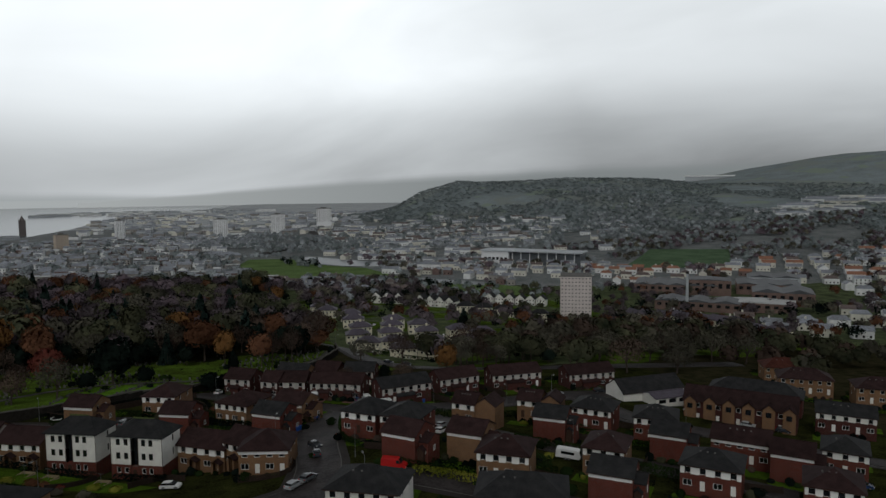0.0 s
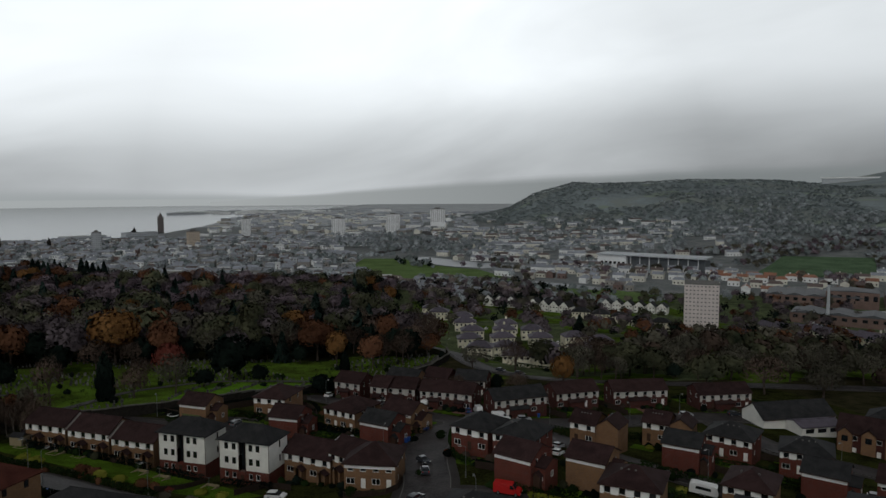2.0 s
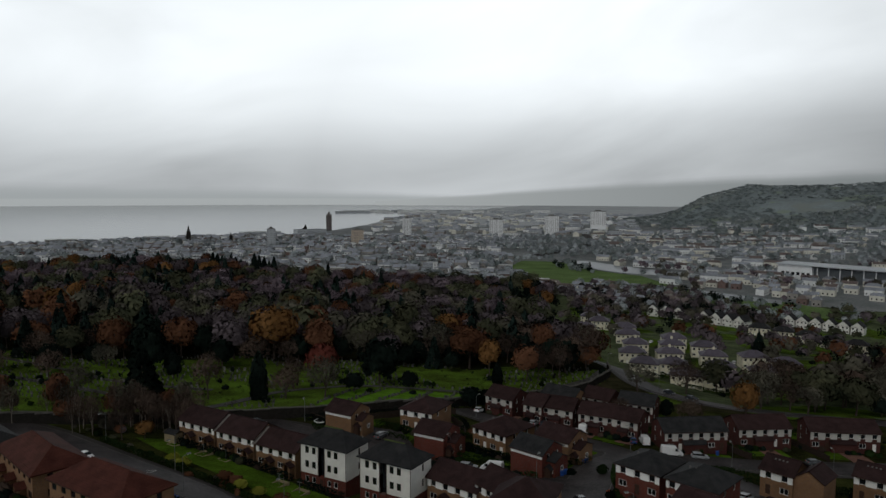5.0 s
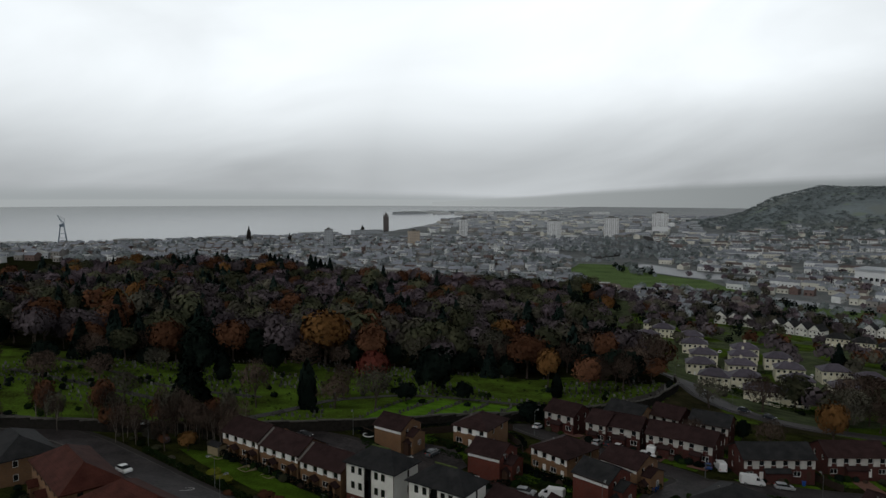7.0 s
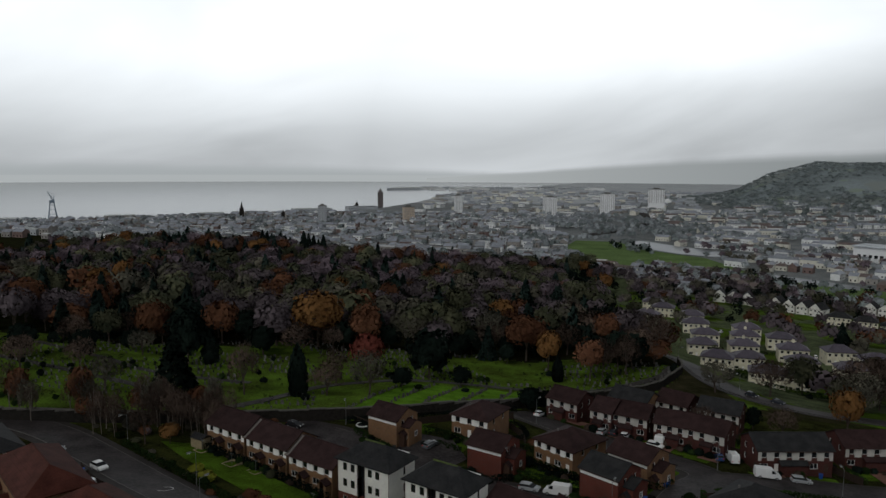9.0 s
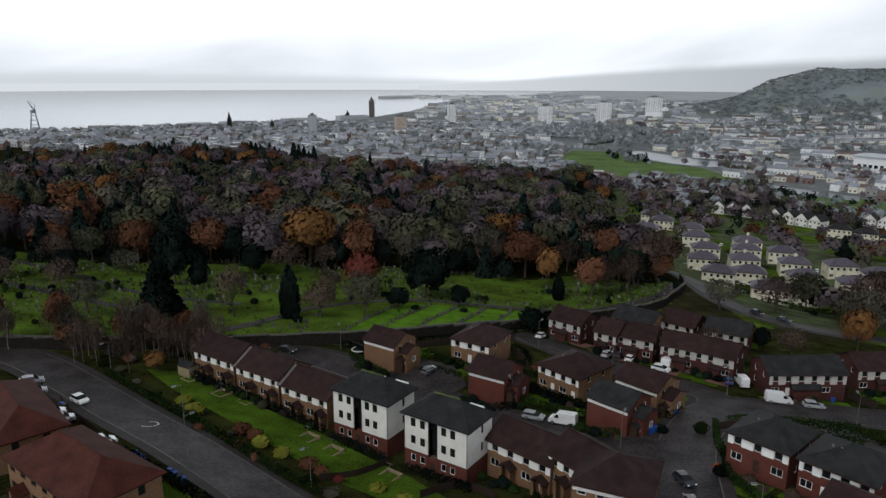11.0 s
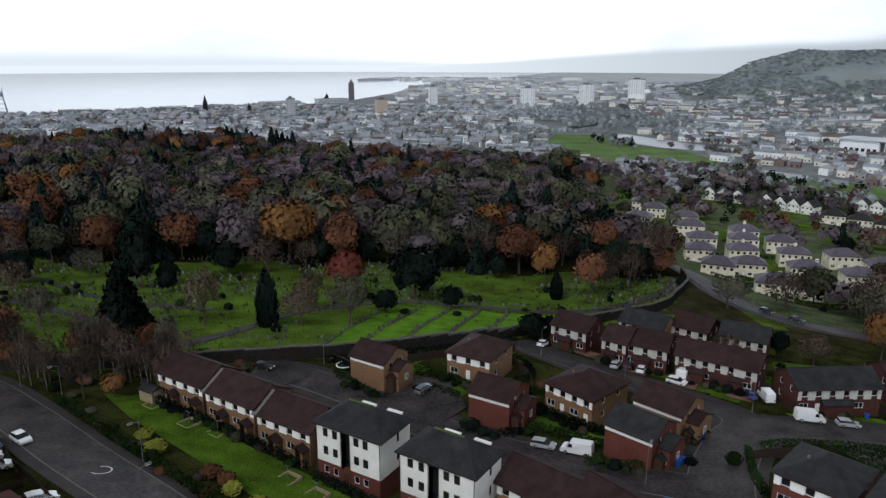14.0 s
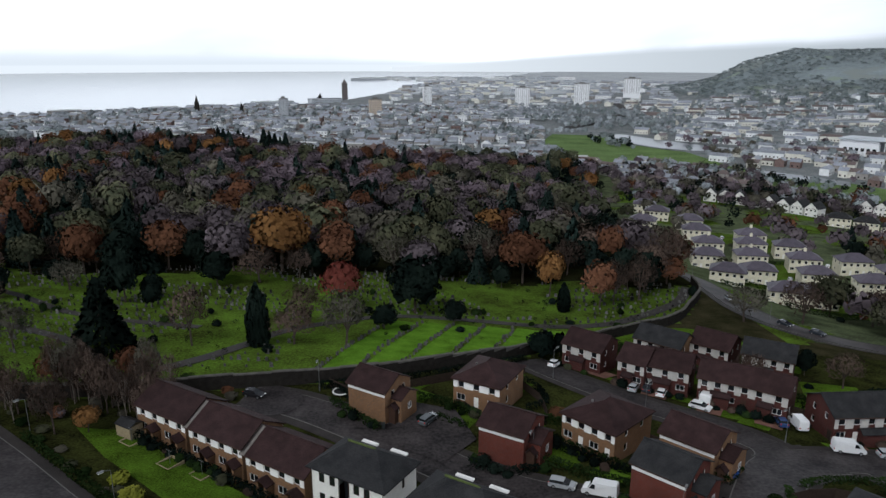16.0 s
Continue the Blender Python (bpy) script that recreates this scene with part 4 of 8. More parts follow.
house(27.0, 24.5, -35, 11.5, 9.0, "pale harled flats under a dark grey hipped roof", HARL, ROOF_GREY, "hip", rise=2.2, upper="")
house(47.0, 13.5, -32, 13.5, 9.0, "pale harled flats under a dark grey hipped roof", HARL, ROOF_GREY, "hip", rise=2.2, upper="")


# terraces and white flats along the hill road
def terrace(x, y, ang, w, d=7.4, hipped=False):
    return house(x, y, ang, w, d, "buff brick terraced houses with brown tiled roof and white panels", BRICK_BUFF, ROOF_BROWN,
                 "hip" if hipped else "gable", rise=2.1, porch=True, vents=False)


for tx, ty, tw in ((-43.8, 91.8, 10.4), (-34.4, 86.0, 10.2), (-25.2, 80.3, 10.0)):
    t = terrace(tx, ty, -32, tw)
    if tx > -43:
        # pale strip of tiles over the fire wall between two terraces
        g, d = Geo(), 7.4
        s = 2.1 / (d / 2)
        for q in (((-0.75, -0.4), (0.15, -0.4), (0.15, d / 2), (-0.75, d / 2)),):
            g.poly([(px, py, 4.4 + s * py + 0.24) for px, py in q])
            g.poly([(px, py, 4.4 + s * py + 0.02) for px, py in reversed(q)])
            for i in range(4):
                (ax, ay), (bx, by) = q[i], q[(i + 1) % 4]
                g.poly([(ax, ay, 4.4 + s * ay + 0.02), (bx, by, 4.4 + s * by + 0.02), (bx, by, 4.4 + s * by + 0.24), (ax, ay, 4.4 + s * ay + 0.24)])
        part("firewall_strip", g, TILE_PALE, t, "pale tiles over the party wall")
terrace(7.8, 64.6, -40, 10.4)
terrace(15.6, 59.0, -52, 8.4)
house(17.5, 51.0, -22, 9.0, 9.0, "buff brick end house under a brown hipped roof", BRICK_BUFF, ROOF_BROWN, "hip", rise=2.3, upper="band", vents=False)


def white_flats(x, y, ang, w=10.3, d=6.7):
    """Three storeys: brick below, white harling above, a dark recessed stair bay."""
    z = ground_at(x + 0.5 * w * math.cos(radians(ang)), y + 0.5 * w * math.sin(radians(ang))) - 0.2
    eaves = 23.55 - z
    h = thing("flats", pose(x, y, z, 0, 0, ang), "white harled three-storey flats with red brick base and grey hipped roof", "apartment block",
              "white flats along the hill road")
    low, high = Geo(), Geo()
    b0, b1 = w * 0.40, w * 0.53
    base = eaves - 5.5
    bays_x = [b0 * 0.36, b0 * 0.74, b1 + (w - b1) * 0.22, b1 + (w - b1) * 0.52]
    up = [(c - 0.42, c + 0.42, base + s + 0.95, base + s + 2.2) for c in bays_x for s in (0.1, 2.75)]
    dn = [(c - 0.42, c + 0.42, base - 1.65, base - 0.55) for c in bays_x]
    wall_side(high, (0, 0), (b0, 0), base, eaves, [q for q in up if q[1] < b0])
    wall_side(high, (b1, 0), (w, 0), base, eaves, [(q[0] - b1, q[1] - b1, q[2], q[3]) for q in up if q[0] > b1])
    side_holes = [(d * 0.55, d * 0.55 + 0.55, base + s + 0.9, base + s + 2.2) for s in (0.1, 2.75)]
    wall_side(high, (w, 0), (w, d), base, eaves, side_holes)
    wall_side(high, (w, d), (0, d), base, eaves, [])
    wall_side(high, (0, d), (0, 0), base, eaves, [])
    wall_side(low, (0, 0), (b0, 0), -3, base, [q for q in dn if q[1] < b0])
    wall_side(low, (b1, 0), (w, 0), -3, base, [(q[0] - b1, q[1] - b1, q[2], q[3]) for q in dn if q[0] > b1])
    for a, b in (((w, 0), (w, d)), ((w, d), (0, d)), ((0, d), (0, 0))):
        wall_side(low, a, b, -3, base, [])
    part("upper_wall", high, HARL, h, "white harled upper wall")
    part("lower_wall", low, BRICK_RED, h, "red brick base")
    part("stair_bay", Geo().box(b0, b1, 0.9, 1.1, 2.2, eaves), GLASS, h, "dark glazed stair bay")
    part("stair_front", Geo().box(b0, b1, -0.05, 0.9, -3, base - 0.3), BRICK_RED, h, "red brick entrance of the stair")
    part("stair_door", Geo().box(b0 + 0.3, b1 - 0.3, -0.12, -0.05, 0.1, 2.2), DARK_WOOD, h)
    for q in up:
        add_window(h, (0, 0), (w, 0), q, DARK_WOOD)
    for q in dn:
        add_window(h, (0, 0), (w, 0), q)
    for q in side_holes:
        add_window(h, (w, 0), (w, d), q, DARK_WOOD)
    roof_ob = part("roof", hip_roof(w, d, eaves, 2.3, 0.5), ROOF_GREY, h, "dark grey tiled hipped roof")
    s = 2.3 / (d / 2)
    sx, rise_at = w * 0.44, lambda py: eaves + s * py + 0.2
    part("skylight", Geo().prism([(sx, 1.5), (sx + 0.5, 1.5), (sx + 0.5, 2.5), (sx, 2.5)], rise_at(1.5) - 0.3, [rise_at(1.5), rise_at(1.5), rise_at(2.5), rise_at(2.5)]), UPVC, roof_ob, "white roof light")
    part("ridge_moss", Geo().tube((d * 0.45, d / 2, eaves + 2.52), (w - d * 0.5, d / 2, eaves + 2.52), 0.16, 0.12, 6), MOSS, roof_ob, "moss along the ridge")
    for cx in (w * 0.27, w * 0.69):
        part("stair_cap", Geo().box(cx - 1.15, cx + 1.15, d + 0.95, d + 1.45, eaves - 0.35, eaves - 0.12), PANEL, h, "white capping over the street stair")
    for cx in (0.03, b0 - 0.05, b1 + 0.05, w - 0.03):
        part("downpipe", Geo().tube((cx, -0.08, -1), (cx, -0.08, eaves - 0.1), 0.05, 0.05), DARK_WOOD, h)
    return h


white_flats(-15.43, 73.41, -30.4)
white_flats(-3.93, 66.3, -31.8, 10.5, 6.5)


# red-roofed blocks on the near side of the hill road
RED_BLOCK = "buff brick terraced block under a red-brown hipped roof"
house(-43.2, 40.2, -34, 15.8, 7.8, RED_BLOCK, BRICK_BUFF, ROOF_RED, "hip", rise=2.3, upper="", vents=False, porch=True, frame_mat=DARK_WOOD)
house(-59.4, 55.8, -45, 16.6, 7.8, RED_BLOCK, BRICK_BUFF, ROOF_RED, "hip", rise=2.3, upper="", vents=False, porch=True, frame_mat=DARK_WOOD)
house(-77.0, 68.0, -42, 13.0, 8.4, "buff brick block under a grey tiled roof", BRICK_BUFF, ROOF_GREY, "hip", rise=2.3, upper="", vents=False)
house(-25.0, 27.0, -30, 13.0, 8.0, "buff brick block under a grey tiled roof", BRICK_BUFF, ROOF_GREY, "hip", rise=2.1, upper="", vents=False)
house(-6.0, 19.0, -25, 14.0, 8.0, "buff brick terrace under a brown roof", BRICK_BUFF, ROOF_BROWN, "hip", rise=2.1, upper="", vents=False)
house(12.0, 12.0, -25, 12.0, 8.0, "buff brick terrace under a brown roof", BRICK_BUFF, ROOF_BROWN, "hip", rise=2.1, upper="", vents=False)

# the church hall: white gable, long dark roof, low white annexe
hall = house(126.0, 81.0, -5, 20.0, 9.5, "white church hall with a dark grey-green roof", HARL, ROOF_GREY, "gable", eaves=2.2, rise=2.9, upper="", blank=("front", "left"),
             vents=False, group="community buildings", name="hall", plain=("back", "right", "left", "front"), z=9.0)
wing(hall, 6.0, 17.0, -6.5, 0.0, 1.9, 0.9, HARL, ROOF_SLATE)
for k in range(3):
    part("window", Geo().box(7.0 + k * 3.3, 9.2 + k * 3.3, -6.58, -6.52, 0.5, 1.5), GLASS, hall)

# sheltered flats with a row of gabled bays
flats = house(133.5, 65.6, -53, 27.0, 9.5, "brown brick and white sheltered flats with gabled bays", BRICK_BROWN, ROOF_BROWN, "gable", eaves=5.2, rise=2.8, upper="", vents=False,
              group="community buildings", name="flats")
for k in range(6):
    x0 = 0.4 + k * 4.7
    wing(flats, x0, x0 + 2.9, -1.2 if k % 5 == 0 else -0.6, 3.6, 5.3, 1.25, BRICK_BUFF, ROOF_BROWN, "y")
    part("window", Geo().box(x0 + 0.8, x0 + 2.1, -1.30 if k % 5 == 0 else -0.7, -1.22 if k % 5 == 0 else -0.62, 3.4, 4.7), GLASS, flats)
house(150.0, 74.0, -53, 24.0, 9.5, "long dark roofed wing of sheltered flats", BRICK_BROWN, ROOF_GREY, "hip", eaves=5.2, rise=2.8, upper="", vents=False, group="community buildings", name="flats", plain=("back",))


# ---- trees ----
def loose_quads(rng, centres, size, stretch=1.0, up=None):
    """One randomly turned quad at each centre."""
    n = len(centres)
    a = rng.normal(size=(n, 3))
    if up is not None:
        a = a * 0.45 + up
    a /= np.linalg.norm(a, axis=1, keepdims=True)
    b = np.cross(a, rng.normal(size=(n, 3)))
    b /= np.linalg.norm(b, axis=1, keepdims=True)
    s = (size * rng.uniform(0.6, 1.35, (n, 1)))
    a, b = a * s * stretch, b * s
    return np.stack([centres - a - b, centres + a - b * 0.6, centres + a * 0.8 + b, centres - a * 0.7 + b * 0.9], 1)


def shell_quads(rng, centres, out, size, stretch=1.0, loose=0.45):
    """Quads that face outwards, roughly, so that a crown is lit as a rounded body."""
    n = len(centres)
    d = out + rng.normal(size=(n, 3)) * loose
    d /= np.linalg.norm(d, axis=1, keepdims=True)
    a = np.cross(d, rng.normal(size=(n, 3)))
    a /= np.linalg.norm(a, axis=1, keepdims=True)
    b = np.cross(d, a)
    s = size * rng.uniform(0.6, 1.4, (n, 1))
    a, b = a * s * stretch, b * s
    return np.stack([centres - a - b * 0.8, centres + a - b * 0.6, centres + a * 0.8 + b, centres - a * 0.7 + b * 0.9], 1)


def lumpy(rng, n, lumps, radius, squash, low):
    """Points on and in a cluster of lumps that make an uneven round crown in the box 0..1 high, +-0.5 wide."""
    k = np.arange(lumps)
    rise = 1 - (k + 0.5) / lumps * 1.5
    ang = k * 2.39996 + rng.uniform(0, 6.28)
    flat = np.sqrt(np.clip(1 - rise ** 2, 0, 1))
    way = np.stack([flat * np.cos(ang), flat * np.sin(ang), rise], -1)
    tall = np.array([1, 1, 1 - low])
    c = way * (0.5 - radius) * rng.uniform(0.48, 1.12, (lumps, 1)) * tall + [0, 0, (1 + low) / 2]
    r = radius * rng.uniform(0.75, 1.2, lumps)
    k = rng.integers(lumps, size=n)
    d = rng.normal(size=(n, 3))
    d /= np.linalg.norm(d, axis=1, keepdims=True)
    back = (d * way[k]).sum(1) < -0.35
    d[back] *= -1
    p = c[k] + d * (r[k] * rng.uniform(0.6, 1.0, n) ** 0.4)[:, None] * [1, 1, squash]
    face = d * 0.7 + way[k] * 0.6
    return p, face / np.linalg.norm(face, axis=1, keepdims=True)


def crown_shape(kind, seed, n):
    """Quads of a crown one metre high and one wide, to be stretched."""
    rng = np.random.default_rng(seed)
    if kind in ("bare", "bare_green"):
        # fans of fine twigs that thin outwards
        p, face = lumpy(rng, n, 15, 0.20, 0.86, 0.2)
        out = p - [0, 0, 0.2]
        out /= np.linalg.norm(out, axis=1, keepdims=True)
        fine = shell_quads(rng, p[::2], face[::2], 0.012, 2.2, 0.6)
        p, out = p[1::2], out[1::2]
        n = len(p)
        side = np.cross(out, rng.normal(size=(n, 3)))
        side /= np.linalg.norm(side, axis=1, keepdims=True)
        l = rng.uniform(0.025, 0.07, (n, 1))
        w = rng.uniform(0.003, 0.008, (n, 1))
        a = (out + rng.normal(size=(n, 3)) * 0.9) * l * 0.8
        return np.concatenate([fine, np.stack([p - a - side * w, p + a - side * w * 0.4, p + a + side * w * 0.4, p - a + side * w], 1)])
    if kind == "conifer":
        t = rng.uniform(0, 1, n) ** 0.75
        tier = np.round(t * 11) / 11
        z = 0.08 + 0.92 * (1 - tier) + rng.normal(size=n) * 0.018
        rad = (0.04 + 0.46 * tier) * rng.uniform(0.35, 1.0, n) ** 0.5
        ang = rng.uniform(0, 2 * math.pi, n)
        p = np.stack([rad * np.cos(ang), rad * np.sin(ang), z - rad * 0.22], -1)
        out = np.stack([np.cos(ang), np.sin(ang), np.full(n, -0.45)], -1)
        return loose_quads(rng, p, 0.030, 1.7, out)
    if kind == "cypress":
        z = rng.uniform(0.03, 1, n)
        prof = np.interp(z, [0, 0.12, 0.4, 0.75, 1], [0.34, 0.46, 0.5, 0.34, 0.04])
        ang = rng.uniform(0, 2 * math.pi, n)
        rad = prof * rng.uniform(0.55, 1.0, n) ** 0.4
        p = np.stack([rad * np.cos(ang), rad * np.sin(ang), z], -1)
        return loose_quads(rng, p, 0.030, 1.5, np.array([0, 0, 1.0]))
    if kind == "yew":
        return shell_quads(rng, *lumpy(rng, n, 18, 0.19, 0.85, 0.04), 0.028)
    if kind == "bush":
        return shell_quads(rng, *lumpy(rng, n, 9, 0.27, 0.9, 0.0), 0.045)
    return shell_quads(rng, *lumpy(rng, n, 17, 0.19, 0.88, 0.18), 0.019)


def with_core(q, seed, kind, n=420, size=0.036):
    """The dense inner twigs and leaves of a crown, behind its outer ones."""
    rng = np.random.default_rng(seed + 500)
    if kind in ("bare", "bare_green", "round"):
        p, face = lumpy(rng, n, 17, 0.19, 0.86, 0.2)
        mid = np.array([0, 0, 0.6])
        return np.concatenate([q, shell_quads(rng, mid + (p - mid) * 0.97, face, size, 1.0, 0.2)])
    return q


def trunk_shape(kind, seed, limbs=7):
    rng = random.Random(seed)
    g = Geo()
    if kind in ("conifer", "cypress", "yew"):
        return g.tube((0, 0, -0.06), (0, 0, 0.85), 0.028, 0.006, 7)
    lean = (rng.uniform(-0.03, 0.03), rng.uniform(-0.03, 0.03))
    fork = (lean[0], lean[1], 0.30)
    g.tube((0, 0, -0.06), fork, 0.026, 0.018, 7)
    for k in range(limbs):
        a = 2 * math.pi * k / limbs + rng.uniform(-0.4, 0.4)
        r = rng.uniform(0.12, 0.34)
        mid = (fork[0] + r * 0.5 * math.cos(a), fork[1] + r * 0.5 * math.sin(a), rng.uniform(0.45, 0.6))
        tip = (r * 1.1 * math.cos(a), r * 1.1 * math.sin(a), rng.uniform(0.7, 0.95))
        g.tube((fork[0], fork[1], rng.uniform(0.2, 0.32)), mid, 0.013, 0.008, 5)
        g.tube(mid, tip, 0.008, 0.002, 4)
        b = a + rng.uniform(0.5, 1.0)
        g.tube(mid, (mid[0] + 0.18 * math.cos(b), mid[1] + 0.18 * math.sin(b), mid[2] + 0.2), 0.006, 0.002, 4)
    return g


SPECIES = {  # leaf material, shape, words
    "bare": ("bare", "bare", "leafless deciduous tree with purple-brown twigs"),
    "brown": ("brown", "bare", "leafless deciduous tree with fine brown twigs"),
    "bare_green": ("bare_green", "bare", "leafless deciduous tree with lichen-green twigs"),
    "russet": ("russet", "round", "deciduous tree with russet autumn leaves"),
    "orange": ("orange", "round", "deciduous tree with orange autumn leaves"),
    "red": ("red", "round", "small deciduous tree with dark red leaves"),
    "olive": ("olive", "round", "deciduous tree with fading olive leaves"),
    "yew": ("yew", "yew", "dense dark green yew among graves"),
    "conifer": ("pine", "conifer", "dark green conifer with drooping tiers"),
    "plum": ("plum", "bare", "leafless deciduous tree, purple twigs paled by painted haze"),
    "birch": ("brown", "bare", "slender young birch with pale trunk and fine brown twigs"),
    "cedar": ("yew", "conifer", "broad near-black conifer with drooping tiers"),
    "grey": ("grey", "bare", "leafless tree paled by painted haze"),
    "pale_green": ("pale_green", "round", "grey-green tree, paled by painted haze"),
    "cypress": ("yew", "cypress", "dense dark columnar cypress among the graves"),
}
COUNT = {"bare": 1150, "round": 1000, "yew": 1100, "conifer": 1300, "cypress": 900}
TREES = {}


def tree_meshes(kind, seed):
    if (kind, seed) not in TREES:
        leaf, shape, _ = SPECIES[kind]
        q = crown_shape(shape, seed * 13 + len(kind), 620 if kind == "birch" else COUNT[shape])
        q = with_core(q, seed, shape) if kind not in ("birch", "brown", "bare_green") else q
        if shape in ("yew", "cypress"):
            extra = crown_shape(shape, seed * 13 + 99, 250)
            mid = extra.mean(1, keepdims=True)
            extra = (mid * [0.7, 0.7, 0.92]) + (extra - mid) * 3.2
            q = np.concatenate([q, extra])
        if kind in ("olive", "russet", "orange", "red"):
            t = crown_shape("bare", seed, 160)
            q = np.concatenate([q, t])
        TREES[kind, seed] = (quads_mesh("crown", q, LEAF[leaf], crown_normals(q, 0.42 if shape != "conifer" else 0.2, seed=seed)), trunk_shape(shape, seed).mesh("trunk", BIRCH if kind == "birch" else BARK))
    return TREES[kind, seed]


tree_no = 0


def tree(kind, x, y, tall, wide, group="trees of the cemetery", sink=0.0):
    global tree_no
    tree_no += 1
    crown, trunk = tree_meshes(kind, tree_no % 4)
    m = pose(x, y, ground_at(x, y) - sink, 0, 0, (tree_no * 97) % 360) @ Matrix.Diagonal((wide * 1.08, wide * 1.08, tall, 1))
    t = thing("tree", m, SPECIES[kind][2], "tree", group)
    part("trunk", trunk, None, t)
    part("crown", crown, None, t)


# trees that stand clear in the cemetery
tree("cypress", -36.4, 130.2, 12.3, 4.7)
tree("cedar", -64.2, 124.2, 13.7, 11.8)
tree("yew", -6.7, 161.0, 15.2, 14.3)
tree("yew", 2.6, 152.1, 6.5, 6.0)
tree("yew", -12.8, 144.3, 6.1, 6.2)
tree("cypress", 30.5, 169.1, 7.3, 3.4)
tree("yew", 16.7, 192.9, 6.7, 5.7)
tree("red", -24.4, 161.3, 12.8, 10.2)
tree("orange", -47.3, 199.8, 20.0, 20.0)
tree("russet", -98.4, 185.9, 15.2, 11.6)
tree("orange", 15.6, 259.3, 12.7, 7.3)
tree("orange", 25.1, 262.1, 11.1, 5.2)
tree("orange", 29.1, 183.6, 13.3, 7.7)
tree("russet", 40.3, 172.6, 12.9, 9.5)
tree("russet", 65.8, 198.4, 8.6, 11.6)
tree("brown", -49.4, 129.6, 13.1, 7.8)
tree("brown", -29.6, 130.8, 8.3, 9.0)
tree("bare_green", -19.1, 129.8, 11.8, 10.0)
tree("conifer", -86.3, 194.0, 13.7, 12.1)
tree("yew", -75.0, 158.2, 14.8, 8.0)
tree("yew", -60.2, 180.0, 10.2, 9.1)
tree("yew", -67.3, 154.9, 6.2, 5.2)
tree("bare_green", -79.4, 121.6, 9.4, 7.8)
tree("brown", -50.2, 185.1, 10.4, 12.4)
tree("brown", 52.4, 179.8, 12.6, 9.1)
tree("brown", 44.5, 175.0, 13.1, 7.4)
tree("brown", 7.9, 206.0, 10.7, 12.0)
tree("brown", 15.4, 214.5, 12.0, 10.7)
tree("brown", 25.2, 223.2, 11.5, 13.0)
tree("yew", -38.9, 209.0, 9.0, 7.0)
tree("conifer", -87.1, 263.1, 13.4, 6.4)
tree("brown", -30.3, 146.1, 9.8, 8.7)
tree("brown", -106.4, 186.6, 9.6, 12.4)
tree("yew", -98.7, 173.7, 6.8, 8.0)
tree("brown", -94.8, 191.4, 8.2, 9.6)
tree("conifer", -96.3, 224.6, 13.3, 9.3)
tree("brown", -86.0, 219.0, 11.2, 10.9)
tree("brown", 48.5, 272.5, 13.8, 15.7)
tree("yew", 36.9, 278.7, 11.7, 13.8)
tree("yew", 67.8, 182.6, 4.4, 2.8)
# a line of tall conifers on the crest
for k in range(17):
    tree("conifer", -176 + k * 3.6 + (k * 37 % 7) * 0.6, 518 + (k * 53 % 9) * 3.2, 12.5 + (k * 29 % 5), 8.5 + (k % 3))
# by the estate's edges and the lane
EDGE = "trees round the estate"
tree("orange", 91.5, 126.5, 12.0, 7.6, EDGE)
tree("brown", 120.3, 172.6, 17.0, 14.6, EDGE)
tree("brown", 74.9, 121.1, 7.5, 6.6, EDGE)
tree("yew", 70.9, 127.7, 6.0, 3.8, EDGE)
tree("brown", 55.7, 118.1, 8.2, 6.2, EDGE)
tree("brown", -54.8, 89.6, 9.5, 5.0, EDGE)
tree("brown", -63.3, 95.4, 8.5, 5.0, EDGE)
tree("russet", -70.7, 100.0, 6.2, 6.5, EDGE)
tree("brown", -51.1, 97.5, 9.0, 5.4, EDGE)
tree("brown", -47.0, 101.0, 8.6, 4.6, EDGE)
tree("brown", -57.5, 101.0, 9.2, 4.8, EDGE)
tree("orange", -50.6, 90.7, 4.3, 3.8, EDGE)
for k in range(22):
    tree(("birch", "birch", "russet", "birch", "bare_green")[k % 5], -92 + k * 2.3 + (k * 37 % 5) * 0.4, 93.5 + (k * 53 % 11) * 0.9 + k * 0.28, 7.0 + (k * 29 % 6) * 0.8, 3.2 + (k * 17 % 5) * 0.5, EDGE)
for k in range(18):
    tree(("birch", "birch", "brown")[k % 3], -66 + (k * 41 % 23) * 1.05, 92 + (k * 29 % 13) * 1.1, 7.0 + (k * 7 % 5) * 0.7, 2.8 + (k % 3) * 0.5, EDGE)
for cx, cy, ct, cw, kind in ((-103, 154, 9, 8, "yew"), (-112, 166, 11, 9, "brown"), (-118, 150, 10, 9, "yew"), (-96, 140, 9, 8, "brown"), (-108, 134, 10, 9, "brown"), (-84, 172, 12, 8, "cedar"),
                             (-62, 186, 8, 9, "yew"), (-70, 162, 7, 6, "yew"), (-41, 193, 9, 9, "brown"), (-122, 176, 13, 9, "cedar"), (-92, 166, 8, 8, "bare_green"), (-128, 140, 10, 9, "brown"), (30, 197, 8, 7, "yew"), (52, 190, 8, 7, "brown")):
    tree(kind, cx, cy, ct, cw)
for k in range(16):
    tree(("bare_green", "olive", "brown", "bare_green")[k % 4], 108 + (k * 31 % 50), 152 + (k * 47 % 44), 9.0 + (k * 13 % 5), 9.0 + (k * 7 % 4), EDGE)
tree("yew", 19.4, 129.3, 6.5, 6.4, EDGE)
tree("yew", 23.6, 132.6, 5.5, 5.0, EDGE)
